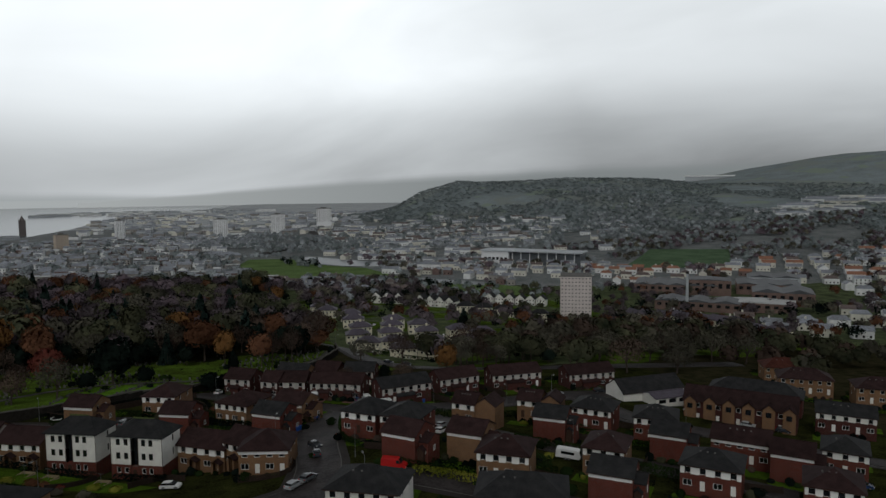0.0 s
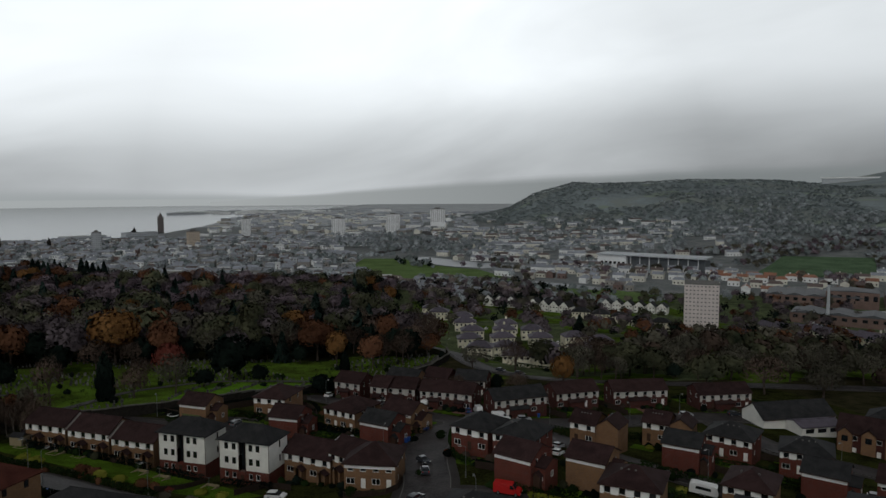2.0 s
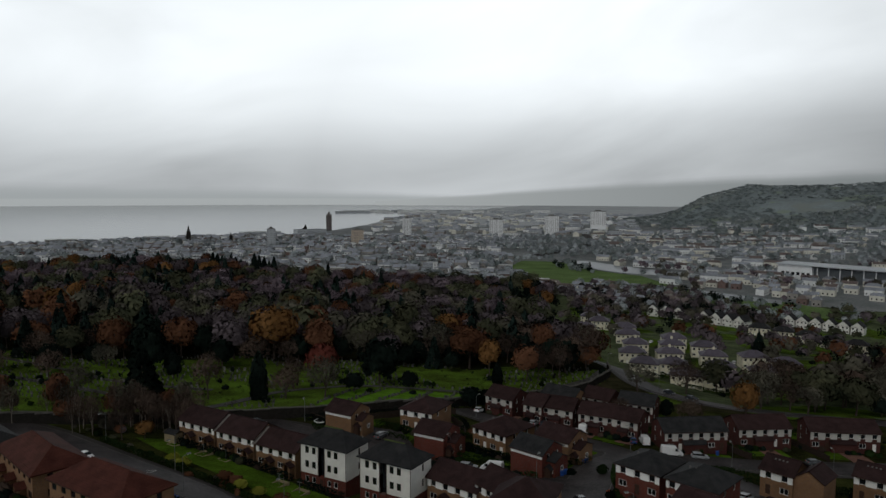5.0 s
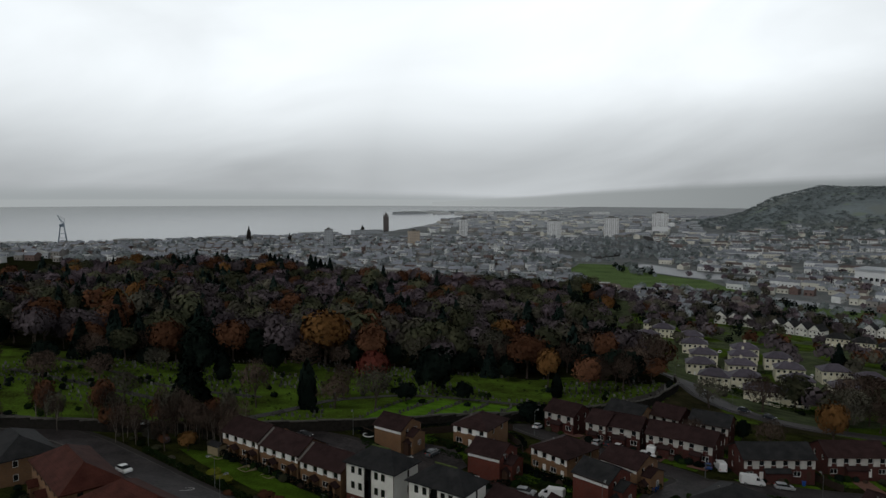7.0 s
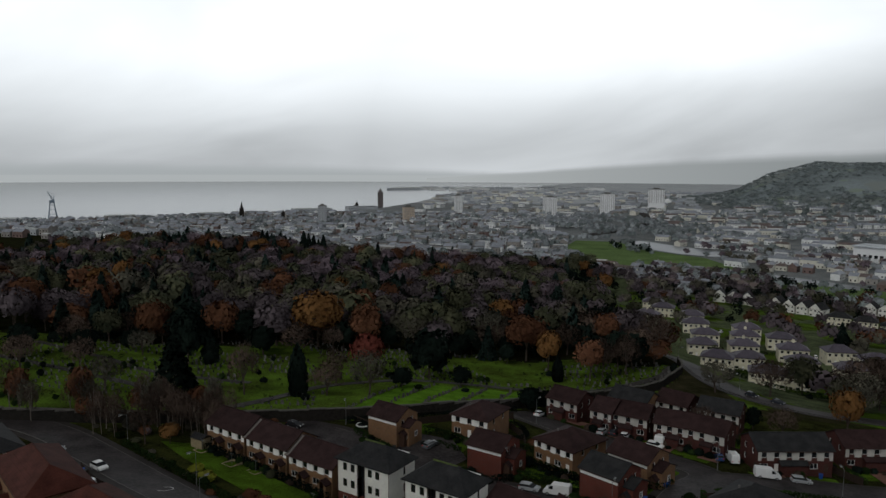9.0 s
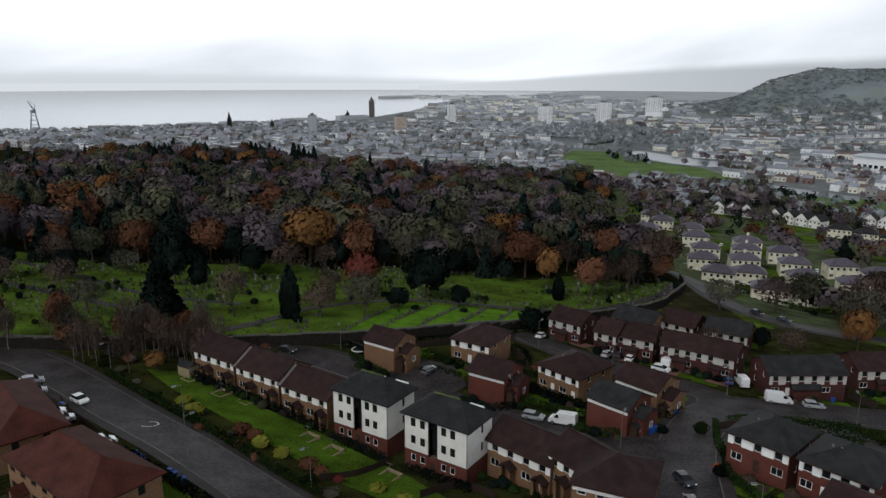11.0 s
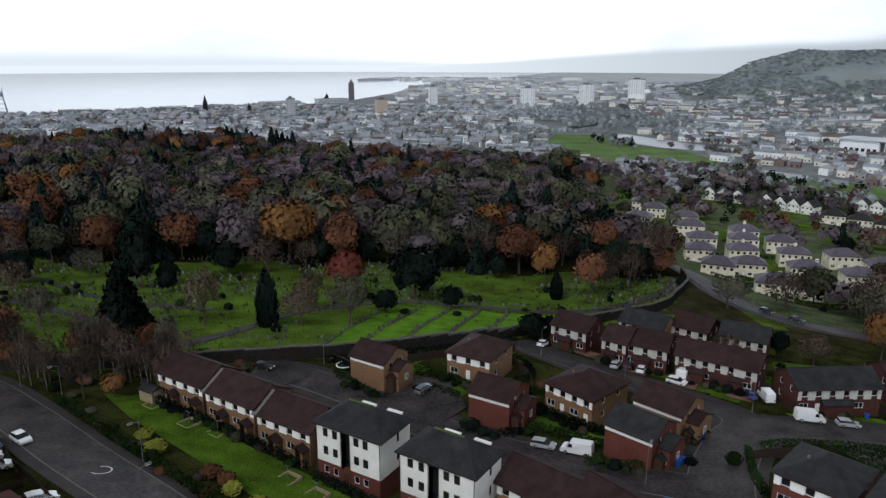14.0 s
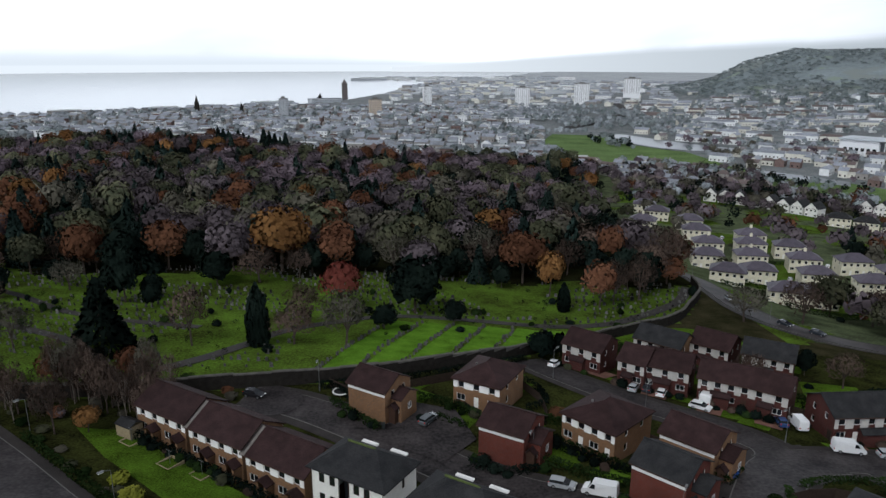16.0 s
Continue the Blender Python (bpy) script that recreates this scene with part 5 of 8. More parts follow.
for k, (bx, by) in enumerate(((74.5, 164.4), (92, 170), (134.5, 164.2), (150, 158), (154.8, 151.2), (165.8, 148.1), (172, 156), (158.8, 121.7),
                              (128, 158), (112, 160), (146, 172), (134, 182), (160, 176), (122, 186), (142, 128), (176, 116))):
    tree(("bare_green", "brown", "olive")[k % 3], bx, by, 9.5 + (k * 7 % 5), 11.0 + (k * 5 % 4), EDGE)
for k, (bx, by) in enumerate(((185.6, 142.1), (196.8, 138.8), (210.3, 134.7), (218.1, 124.9), (190, 128), (204, 150), (222, 142), (178, 160))):
    tree("bare_green", bx, by, 11.0 + (k * 3 % 4), 13.0, EDGE)
tree("yew", 146.0, 153.5, 6.6, 6.6, EDGE)
tree("yew", 162.4, 267.0, 9.3, 8.2, EDGE)
tree("conifer", 178.0, 300.0, 9.0, 7.0, EDGE)
tree("yew", 137.0, 262.0, 5.6, 4.3, EDGE)


# the wood on the cemetery hill: the nearest rows tree by tree, the rest as one growth of each kind
def wood_edge(x):
    return float(np.interp(x, [-330, -130, -100, -86, -65, -48, -33, -14, 12, 35, 55, 70], [150, 181, 177, 188, 196, 199, 190, 199, 193, 187, 185, 188])) + 2.5 * math.sin(x * 0.23)


def build_wood():
    rng = random.Random(7)
    picks = ["bare"] * 28 + ["bare_green"] * 13 + ["olive"] * 11 + ["russet"] * 11 + ["orange"] * 4 + ["yew"] * 32 + ["conifer"] * 11
    far = {}
    y = 172.0
    row = 0
    while y < 585:
        step = 10.2 + (y - 200) * 0.003
        x = -330 - (row % 2) * step / 2
        while x < 112:
            px, py = x + rng.uniform(-2.6, 2.6), y + rng.uniform(-2.6, 2.6)
            x += step
            limit = np.interp(py, [170, 182, 238, 280, 330, 405, 475, 520, 560], [62, 70, 78, 74, 68, 82, 108, 114, 100])
            if py < wood_edge(px) or px > float(limit) or (py > 540 + 30 * math.sin(px * 0.02)):
                continue
            if noise.noise((px * 0.02, py * 0.02, 3.1)) < -0.36 and py < 300:
                continue
            patchy = noise.noise((px * 0.015, py * 0.015, 9.0))
            kind = picks[rng.randrange(len(picks))]
            if px > -25 and py > 215 and rng.random() < 0.45:
                kind = ("bare_green", "olive", "yew", "yew", "bare")[rng.randrange(5)]
            if px > 38 and py < 232:
                kind = ("brown", "bare_green", "russet", "brown", "bare")[rng.randrange(5)]
            if patchy > 0.22 and rng.random() < 0.5:
                kind = "yew" if rng.random() < 0.6 else "conifer"
            # Farther back most bare crowns take the copy with painted haze.
            if kind in ("bare", "bare_green") and py > 330 and rng.random() < 0.75:
                kind = "plum"
            tall = rng.uniform(9.5, 16.5) * (1.12 if kind in ("conifer", "olive") else 1.0) * (0.8 if kind == "yew" else 1)
            wide = tall * {"conifer": 0.64, "yew": 0.95}.get(kind, 0.98) * rng.uniform(0.8, 1.15)
            if py < 268 and tree_no < 330:
                tree(kind, px, py, tall, wide)
            else:
                far.setdefault(kind, []).append((px, py, tall, wide, rng.uniform(0, 6.28), rng.randrange(3)))
        y += step * 0.86
        row += 1
    words = {"plum": "leafless purple woodland on the hill, paled by painted haze", "brown": "leafless brown woodland on the hill", "bare": "leafless purple-brown woodland on the hill", "bare_green": "leafless lichen-green woodland", "olive": "fading olive woodland",
             "russet": "russet autumn woodland", "orange": "orange autumn woodland", "yew": "dark yew woodland", "conifer": "dark conifer woodland"}
    for kind, rows in far.items():
        leaf, shape, _ = SPECIES[kind]
        n = {"bare": 190, "round": 170, "yew": 420, "conifer": 480}[shape]
        base = [crown_shape(shape, 40 + s, n) for s in range(3)]
        base = [b.mean(1, keepdims=True) + (b - b.mean(1, keepdims=True)) * (1.35 if shape != "bare" else 1.6) for b in base]
        base = [with_core(b, s, shape) for s, b in enumerate(base)]
        facing = [crown_normals(b, 0.42, seed=s) for s, b in enumerate(base)]
        out, way = [], []
        zs = height(np.array([r[0] for r in rows]), np.array([r[1] for r in rows]))
        for (px, py, tall, wide, turn, s), pz in zip(rows, zs):
            c, si = math.cos(turn), math.sin(turn)
            q = base[s] * [wide, wide, tall]
            out.append(np.stack([q[..., 0] * c - q[..., 1] * si + px, q[..., 0] * si + q[..., 1] * c + py, q[..., 2] + pz], -1))
            f = facing[s]
            way.append(np.stack([f[:, 0] * c - f[:, 1] * si, f[:, 0] * si + f[:, 1] * c, f[:, 2]], -1))
        ob = new("woodland", quads_mesh("woodland", np.concatenate(out), LEAF[leaf], np.concatenate(way), np.repeat([rng.uniform(-0.38, 0.42) for _ in out], [len(o) for o in out])))
        tagged(ob, words[kind], "woodland", kind="stuff")


build_wood()


# ---- cemetery: wall, paths, headstones, clipped bushes ----
def stone_wall(points, tall=2.5, thick=0.5):
    line = smooth_line(points, 3.0)
    t = thing("boundary_wall", pose(0, 0, 0), "dark rubble stone wall between cemetery and estate", "wall", kind="structure")
    z = height(line[:, 0], line[:, 1])
    for k in range(len(line) - 1):
        (x0, y0), (x1, y1) = line[k], line[k + 1]
        d = np.hypot(x1 - x0, y1 - y0)
        nx, ny = -(y1 - y0) / d * thick / 2, (x1 - x0) / d * thick / 2
        top = tall + 0.12 * math.sin(k * 1.7)
        g = Geo().prism([(x0 - nx, y0 - ny), (x1 - nx, y1 - ny), (x1 + nx, y1 + ny), (x0 + nx, y0 + ny)], min(z[k], z[k + 1]) - 1.5,
                        [z[k] + top, z[k + 1] + top, z[k + 1] + top, z[k] + top])
        length = part("wall_length", g, STONE_DARK, t)
        nx, ny = nx * 1.35, ny * 1.35
        c = Geo().prism([(x0 - nx, y0 - ny), (x1 - nx, y1 - ny), (x1 + nx, y1 + ny), (x0 + nx, y0 + ny)], min(z[k], z[k + 1]) + top - 0.05,
                        [z[k] + top + 0.14, z[k + 1] + top + 0.14, z[k + 1] + top + 0.14, z[k] + top + 0.14])
        part("coping", c, COPING, length, "pale weathered coping stones")


stone_wall(WALL_LINE)
ribbon("cemetery_path", [(-58, 110.5), (-46.3, 120.7), (-38.6, 131.5), (-34, 140), (-24, 149), (-10.8, 157), (8.6, 156.9), (26.4, 155.6), (40, 159), (46.3, 163.3), (56, 171.5), (64, 181), (71, 196)], 2.9, PAVING, 0.12,
       "grey tarmac cemetery path", "path", 3)
ribbon("cemetery_path", [(-58, 113), (-72, 128), (-96, 138), (-128, 150)], 2.4, PAVING, 0.12, "grey tarmac cemetery path", "path", 3)
ribbon("cemetery_path", [(-128, 172), (-100, 158), (-80, 146), (-52, 142)], 2.2, PAVING, 0.12, "grey tarmac cemetery path", "path", 3)


def headstones():
    rng = random.Random(21)
    near, stuff = 0, Geo()
    shapes = []
    for s in range(4):
        g, w, h = Geo(), 0.72 + 0.1 * s, 0.95 + 0.14 * s
        g.box(-w / 2 - 0.12, w / 2 + 0.12, -0.22, 0.22, -0.3, 0.16)
        arc = [(-w / 2, 0.16), (w / 2, 0.16), (w / 2, h * 0.82), (w * 0.3, h), (-w * 0.3, h), (-w / 2, h * 0.82)]
        k = len(g.v)
        g.v += [(x, -0.08, z) for x, z in arc] + [(x, 0.08, z) for x, z in arc]
        g.f += [tuple(k + i for i in range(6)), tuple(k + 11 - i for i in range(6))]
        g.f += [(k + (i + 1) % 6, k + i, k + 6 + i, k + 6 + (i + 1) % 6) for i in range(6)]
        g.m += [0] * 8
        shapes.append((g, g.mesh("headstone", GRANITE)))
    def place(x, y):
        nonlocal near
        s = rng.randrange(4)
        sc = rng.uniform(0.42, 0.80)
        m = pose(x, y, 0, rng.uniform(-4, 4), rng.uniform(-4, 4), -20 + rng.uniform(-12, 12)) @ Matrix.Scale(sc, 4)
        z = ground_at(x, y)
        if y < 180 and near < 298 and x > -95:
            near += 1
            m.translation.z = z
            ob = new("headstone", shapes[s][1])
            ob.matrix_basis = m
            tagged(ob, "weathered grey headstone standing on cemetery grass", "headstone", "headstones of the cemetery")
        else:
            k = len(stuff.v)
            stuff.v.extend(tuple(m @ Vector(v) + Vector((0, 0, z))) for v in shapes[s][0].v)
            stuff.f.extend(tuple(k + i for i in f) for f in shapes[s][0].f)
            stuff.m.extend([0] * len(shapes[s][0].f))

    # straight rows with mown strips between them on the newer ground
    for k in range(1, 8):
        c = -28.3 + k * 7.0
        line = [(c + 0.3 * (y - 120), y) for y in np.arange(112, 172, 2.0)]
        line = [(x, float(y)) for x, y in line if wall_y(x + 3.5) + 2.0 < y < 153.5]
        if len(line) < 4:
            continue
        ribbon("mown_strip", [(x + 3.5, y) for x, y in line], 5.5, MOWN, 0.05, "bright mown grass strip between rows of graves", "grass", 3)
        y = line[0][1]
        while y < line[-1][1]:
            place(c + 0.3 * (y - 120) + rng.uniform(-0.4, 0.4), y)
            y += rng.uniform(0.8, 2.2)
    # older stones stand in rows that follow the slope
    for row in range(0, 34):
        y0 = 112 + row * 3.5
        x = -135.0
        while x < 66:
            x += rng.uniform(1.0, 2.7)
            y = y0 + 0.16 * x * (1 if x > -20 else -0.4) + rng.uniform(-0.4, 0.4)
            if y < wall_y(x) + 3 or y > wood_edge(x) + 8 or noise.noise((x * 0.035, y * 0.05, 1.0)) < -0.12:
                continue
            if -30 < x < 46 and y < 157.5:
                continue
            place(x, y)
    tagged(new("headstones", stuff.mesh("headstones", GRANITE)), "rows of weathered grey headstones on grass", "headstones", kind="stuff")


headstones()

BUSH = {}


def bush(x, y, tall, wide, kind="hedge", label="clipped evergreen bush", group="bushes", name="bush"):
    key = (kind, int(abs(x * 7 + y * 3)) % 3)
    if key not in BUSH:
        q = crown_shape("bush", 5 + key[1], 520)
        inner = crown_shape("bush", 15 + key[1], 90)
        mid = inner.mean(1, keepdims=True)
        q = np.concatenate([q, mid * [0.7, 0.7, 0.8] + (inner - mid) * 3])
        BUSH[key] = quads_mesh("bush", q, LEAF[kind], crown_normals(q, 0.2, 0.3))
    ob = new(name, BUSH[key])
    ob.matrix_basis = pose(x, y, ground_at(x, y) - 0.1, 0, 0, (x * 31 + y * 17) % 360) @ Matrix.Diagonal((wide, wide, tall, 1))
    return tagged(ob, label, "bush", group)


rng = random.Random(3)
low_growth = []
for k in range(420):
    x = rng.uniform(-130, 52)
    y = float(wall_y(x)) + rng.uniform(4, 72)
    if y > wood_edge(x) or (-30 < x < 14 and y < 150 and k % 4):
        continue
    if k % 5 == 0:
        bush(float(x), float(y), rng.uniform(1.0, 2.2), rng.uniform(1.4, 2.8), "yew" if rng.random() < 0.6 else "hedge", "dark clipped evergreen bush among graves", "cemetery bushes")
    else:
        wide = rng.uniform(0.6, 1.7)
        low_growth.append(crown_shape("bush", k % 7, 60) * [wide, wide, wide * rng.uniform(0.6, 1.1)] * 1.15 + [x, y, ground_at(x, y) - 0.1])
tagged(new("grave_shrubs", quads_mesh("grave_shrubs", np.concatenate(low_growth), LEAF["yew"])), "small dark shrubs planted among the graves", "shrubs", kind="stuff")


# ---- the valley: cream houses, white rows, tower block, school, works ----
CREAM_LABEL = "cream harled semi-detached houses under a purple-grey slate hipped roof"
CREAMS = ((101, 264, -12), (108, 282, -10), (110, 303, -14), (115, 326, -12), (132, 297, -8), (126, 283, -10), (120, 268, -8), (115, 250, -14), (98, 238, -24),
          (104, 206, -20), (140, 280, -16), (138, 263, -14), (134, 245, -12), (154, 256, -6), (146, 230, -10), (160, 240, -8), (109, 381, -16), (107, 352, -20), (90, 318, -24),
          (118, 214, -12))
for x, y, a in CREAMS:
    house(x - 5.5, y - 3, a, 11.5, 8.0, CREAM_LABEL, CREAM, ROOF_SLATE, "hip", eaves=5.2, rise=2.3, upper="", group="cream houses of the valley", vents=False, chimney=(x % 3 == 0), plain=("back", "right"))


def row_of(points, w, d, label, wall, roof, shape="gable", ridge="x", eaves=5.2, rise=2.6, group="white rows of the valley", gap=1.0):
    """Houses side by side along a line."""
    line = smooth_line(points, 1.0)
    s = np.concatenate([[0], np.cumsum(np.hypot(*np.diff(line, axis=0).T))])
    t = 0.0
    while t + w < s[-1]:
        x0, y0 = np.interp(t, s, line[:, 0]), np.interp(t, s, line[:, 1])
        x1, y1 = np.interp(t + w, s, line[:, 0]), np.interp(t + w, s, line[:, 1])
        house(float(x0), float(y0), math.degrees(math.atan2(y1 - y0, x1 - x0)), w, d, label, wall, roof, shape, eaves=eaves, rise=rise, ridge=ridge,
              upper="", group=group, vents=False, plain=("back", "right"))
        t += w + gap


WHITE_GABLE = "white harled house with a steep grey gable"
row_of([(165, 442), (196, 428), (218, 400)], 7.6, 9.0, WHITE_GABLE, HARL, ROOF_GREY, "gable", "y", rise=3.4)
row_of([(256, 428), (294, 392)], 7.4, 8.5, WHITE_GABLE, HARL, ROOF_GREY, "gable", "y", rise=3.2)
row_of([(206, 372), (240, 353), (264, 338)], 12.0, 7.5, "cream harled terrace under a grey roof", CREAM, ROOF_GREY, "hip")
row_of([(300, 306), (300, 283), (306, 225), (300, 200)], 13.0, 7.5, "cream harled terrace under a slate roof", CREAM, ROOF_SLATE)
row_of([(286, 190), (281, 150)], 13.0, 7.5, "cream harled terrace under a slate roof", CREAM, ROOF_SLATE)


def tower(x, y, z, ang, w, d, tall, storeys, across, wall, label, name="tower_block", single=False, crown=True):
    """A slab of flats with rows of windows, each storey marked."""
    t = thing(name, pose(x, y, z, 0, 0, ang), label, "tower block", "tower blocks of the town")
    body = Geo().box(-w / 2, w / 2, -d / 2, d / 2, -8, tall)
    part("wall", body, wall, t)
    part("parapet", Geo().box(-w / 2 - 0.2, w / 2 + 0.2, -d / 2 - 0.2, d / 2 + 0.2, tall, tall + 0.7), KERB, t)
    if crown:
        part("plant_room", Geo().box(-w * 0.22, w * 0.18, -d * 0.2, d * 0.2, tall + 0.7, tall + 3.2), KERB, t)
    h = tall / storeys
    faces = (((-w / 2, -d / 2), 0, w), ((w / 2, -d / 2), 90, d), ((-w / 2, d / 2), -90, d))
    pane = Geo().box(-0.55, 0.55, -0.09, -0.03, 0, h * 0.32).mesh("window", TOWER_GLASS)
    for (px, py), turn, length in faces:
        m = Matrix.Translation((px, py, 0)) @ Matrix.Rotation(radians(turn), 4, "Z")
        n = max(int(across * length / w), 2)
        g = Geo()
        for s in range(storeys):
            for k in range(n):
                cx = length * (k + 0.5) / n
                if single:
                    part("window", pane, None, t, at=m @ Matrix.Translation((cx, 0, s * h + h * 0.35)))
                else:
                    g.box(cx - length / n * 0.3, cx + length / n * 0.3, -0.09, -0.03, s * h + h * 0.3, s * h + h * 0.75)
        if not single:
            tagged(part("glazing", g, TOWER_GLASS, t, at=m), kind="stuff")
        for k in range(1, 3):
            part("pilaster", Geo().box(length * k / 3 - 0.4, length * k / 3 + 0.4, -0.35, 0, -8, tall), wall, t, at=m)
    return t


# Window glass lightened to carry the distance haze in its colour.
TOWER_GLASS = material("hazed_tower_glass", (0.17, 0.165, 0.17), 0.35, 0.3, 3.0, bump=0, spec=0.4)
PINK = material("pink_grey_render", (0.56, 0.50, 0.48), 0.85, 0.12, 4.0)
TOWER_WHITE = material("white_cladding", (0.66, 0.67, 0.68), 0.7, 0.08, 5.0)
TOWER_TAN = material("tan_cladding", (0.47, 0.39, 0.31), 0.8, 0.12, 5.0)
TOWER_GREY = material("grey_cladding", (0.36, 0.38, 0.40), 0.8, 0.1, 5.0)
tower(271, 321, -27, -33, 20, 17, 36.5, 15, 9, PINK, "pinkish rendered fifteen-storey tower block above the valley", single=True, crown=False)
tower(-227, 1027, -22, 10, 12, 12, 31, 11, 5, TOWER_GREY, "pale grey slender tower block in the town")
tower(-103, 1095, -22, 20, 17, 14, 26, 10, 6, TOWER_TAN, "tan and white tower block in the town")
tower(-30, 1358, -22, 15, 15, 14, 34, 14, 5, TOWER_WHITE, "white slender tower block in the town")
tower(146, 1332, -25, -8, 26, 16, 36, 15, 7, TOWER_WHITE, "white slab tower block in the town")
tower(259, 1355, -17, -10, 27, 16, 34, 15, 7, TOWER_WHITE, "white slab tower block in the town")
tower(357, 1374, -1, -14, 30, 16, 27, 13, 7, TOWER_WHITE, "white slab tower block on the hillside")


CLOCK_STONE = material("brown_grey_sandstone", (0.115, 0.100, 0.098), 0.85, 0.25, 3.0)


def spire(x, y, z, w, tall, label, name="church_spire", mat=STONE_DARK, share=0.55):
    t = thing(name, pose(x, y, z, 0, 0, 20), label, "church", "spires of the town")
    part("tower", Geo().box(-w / 2, w / 2, -w / 2, w / 2, -4, tall * share), mat, t)
    g = Geo()
    n = 8
    ring = [(w * 0.5 * math.cos(2 * math.pi * (k + 0.5) / n), w * 0.5 * math.sin(2 * math.pi * (k + 0.5) / n), tall * share) for k in range(n)]
    for k in range(n):
        g.poly([ring[k], ring[(k + 1) % n], (0, 0, tall)])
    part("spire", g, mat, t)
    for sx in (-1, 1):
        for sy in (-1, 1):
            part("pinnacle", Geo().tube((sx * w * 0.45, sy * w * 0.45, tall * share), (sx * w * 0.45, sy * w * 0.45, tall * (share + 0.12)), w * 0.07, 0.05, 5), mat, t)
    if name == "church_spire":
        part("nave", Geo().box(-w * 0.5, w * 0.5, w * 0.5, w * 3.5, -4, tall * 0.28).poly([(-w * 0.6, w * 0.5, tall * 0.28), (w * 0.6, w * 0.5, tall * 0.28), (0, w * 0.5, tall * 0.42)])
             .poly([(-w * 0.6, w * 0.5, tall * 0.28), (0, w * 0.5, tall * 0.42), (0, w * 3.5, tall * 0.42), (-w * 0.6, w * 3.5, tall * 0.28)])
             .poly([(0, w * 0.5, tall * 0.42), (w * 0.6, w * 0.5, tall * 0.28), (w * 0.6, w * 3.5, tall * 0.28), (0, w * 3.5, tall * 0.42)]), mat, t)


spire(-387, 1134, -22, 7.0, 31, "dark stone church with a tall steeple")
spire(-317, 1134, -22, 5.0, 20, "dark stone church with a small steeple")
spire(-256, 1506, -23, 6.0, 16, "dark stone church tower near the shore")
spire(-221, 1628, -23, 11.0, 41, "tall brown stone municipal clock tower by the water", "clock_tower", CLOCK_STONE, 0.72)


def crane(x, y, z):
    t = thing("dock_crane", pose(x, y, z, 0, 0, 25), "blue-grey steel hammerhead dock crane on the quay", "crane")
    s = material("crane_steel", (0.16, 0.20, 0.25), 0.6, 0.2, 3.0)
    for sx in (-1, 1):
        for sy in (-1, 1):
            part("leg", Geo().tube((sx * 7, sy * 5, -3), (sx * 3, sy * 2.5, 26), 0.7, 0.6, 6), s, t)
    for k, zz in enumerate((6, 14, 22)):
        r = 7 - (zz / 26) * 4
        part("brace", Geo().box(-r, r, -0.4, 0.4, zz, zz + 0.8).box(-0.4, 0.4, -r * 0.75, r * 0.75, zz, zz + 0.8), s, t)
    part("machine_house", Geo().box(-4, 4, -3, 3, 26, 31), s, t)
    part("jib", Geo().tube((2, 0, 29), (-7, 0, 47), 0.8, 0.5, 6).tube((4, 0, 31), (-7, 0, 47), 0.35, 0.3, 5), s, t)
    part("mast", Geo().tube((2, 0, 30), (4, 0, 40), 0.6, 0.4, 6).tube((4, 0, 40), (-7, 0, 47), 0.2, 0.2, 4), s, t)


crane(-736, 1172, -24)

# the school on the rise: a long white and grey range
sc = thing("school", pose(372, 668, -21, 0, 0, -50), "long modern school with white end and grey roof", "school")
part("end_block", Geo().box(0, 34, 0, 26, -6, 15), TOWER_WHITE, sc, "white rendered end block")
part("range", Geo().box(34, 118, 4, 24, -6, 13), material("dark_curtain_wall", (0.10, 0.11, 0.12), 0.4, 0.2, 6.0), sc, "dark glazed range")
part("roof", Geo().box(-1, 120, -2, 28, 15.2, 16.4), material("pale_metal_roof", (0.42, 0.45, 0.48), 0.5, 0.1, 8.0), sc, "pale metal roof")
for k in range(6):
    part("window", Geo().box(4 + k * 5, 7 + k * 5, -0.1, 0, 5, 8), GLASS, sc)
for k in range(8):
    part("column", Geo().box(38 + k * 10.5, 38.8 + k * 10.5, 1, 2, -6, 15), TOWER_WHITE, sc)

# the works in the valley
SHED_WALL = material("works_brick", (0.16, 0.11, 0.095), 0.85, 0.25, 6.0)
SHED_ROOF = material("works_roof_sheet", (0.075, 0.080, 0.088), 0.5, 0.3, 10.0, 30, spec=0.2)
SHED_PALE = material("works_pale_roof", (0.42, 0.43, 0.43), 0.6, 0.15, 10.0, 30)


def shed(x, y, ang, w, d, tall, rise, wall, roof, label, n=1):
    t = thing("works_shed", pose(x, y, ground_at(x, y), 0, 0, ang), label, "industrial shed", "sheds of the works")
    part("wall", Geo().box(0, w, 0, d, -6, tall), wall, t)
    g = Geo()
    for k in range(n):
        a, b = w * k / n, w * (k + 1) / n
        m = (a + b) / 2
        g.poly([(a, -0.3, tall), (m, -0.3, tall + rise), (m, d + 0.3, tall + rise), (a, d + 0.3, tall)][::-1])
        g.poly([(m, -0.3, tall + rise), (b, -0.3, tall), (b, d + 0.3, tall), (m, d + 0.3, tall + rise)][::-1])
        g.poly([(a, -0.3, tall), (b, -0.3, tall), (m, -0.3, tall + rise)])
        g.poly([(b, d + 0.3, tall), (a, d + 0.3, tall), (m, d + 0.3, tall + rise)])
    part("roof", g, roof, t)
    for k in range(int(w / 6)):
        part("window", Geo().box(2 + k * 6, 5 + k * 6, -0.1, -0.02, tall * 0.5, tall * 0.8), GLASS, t)


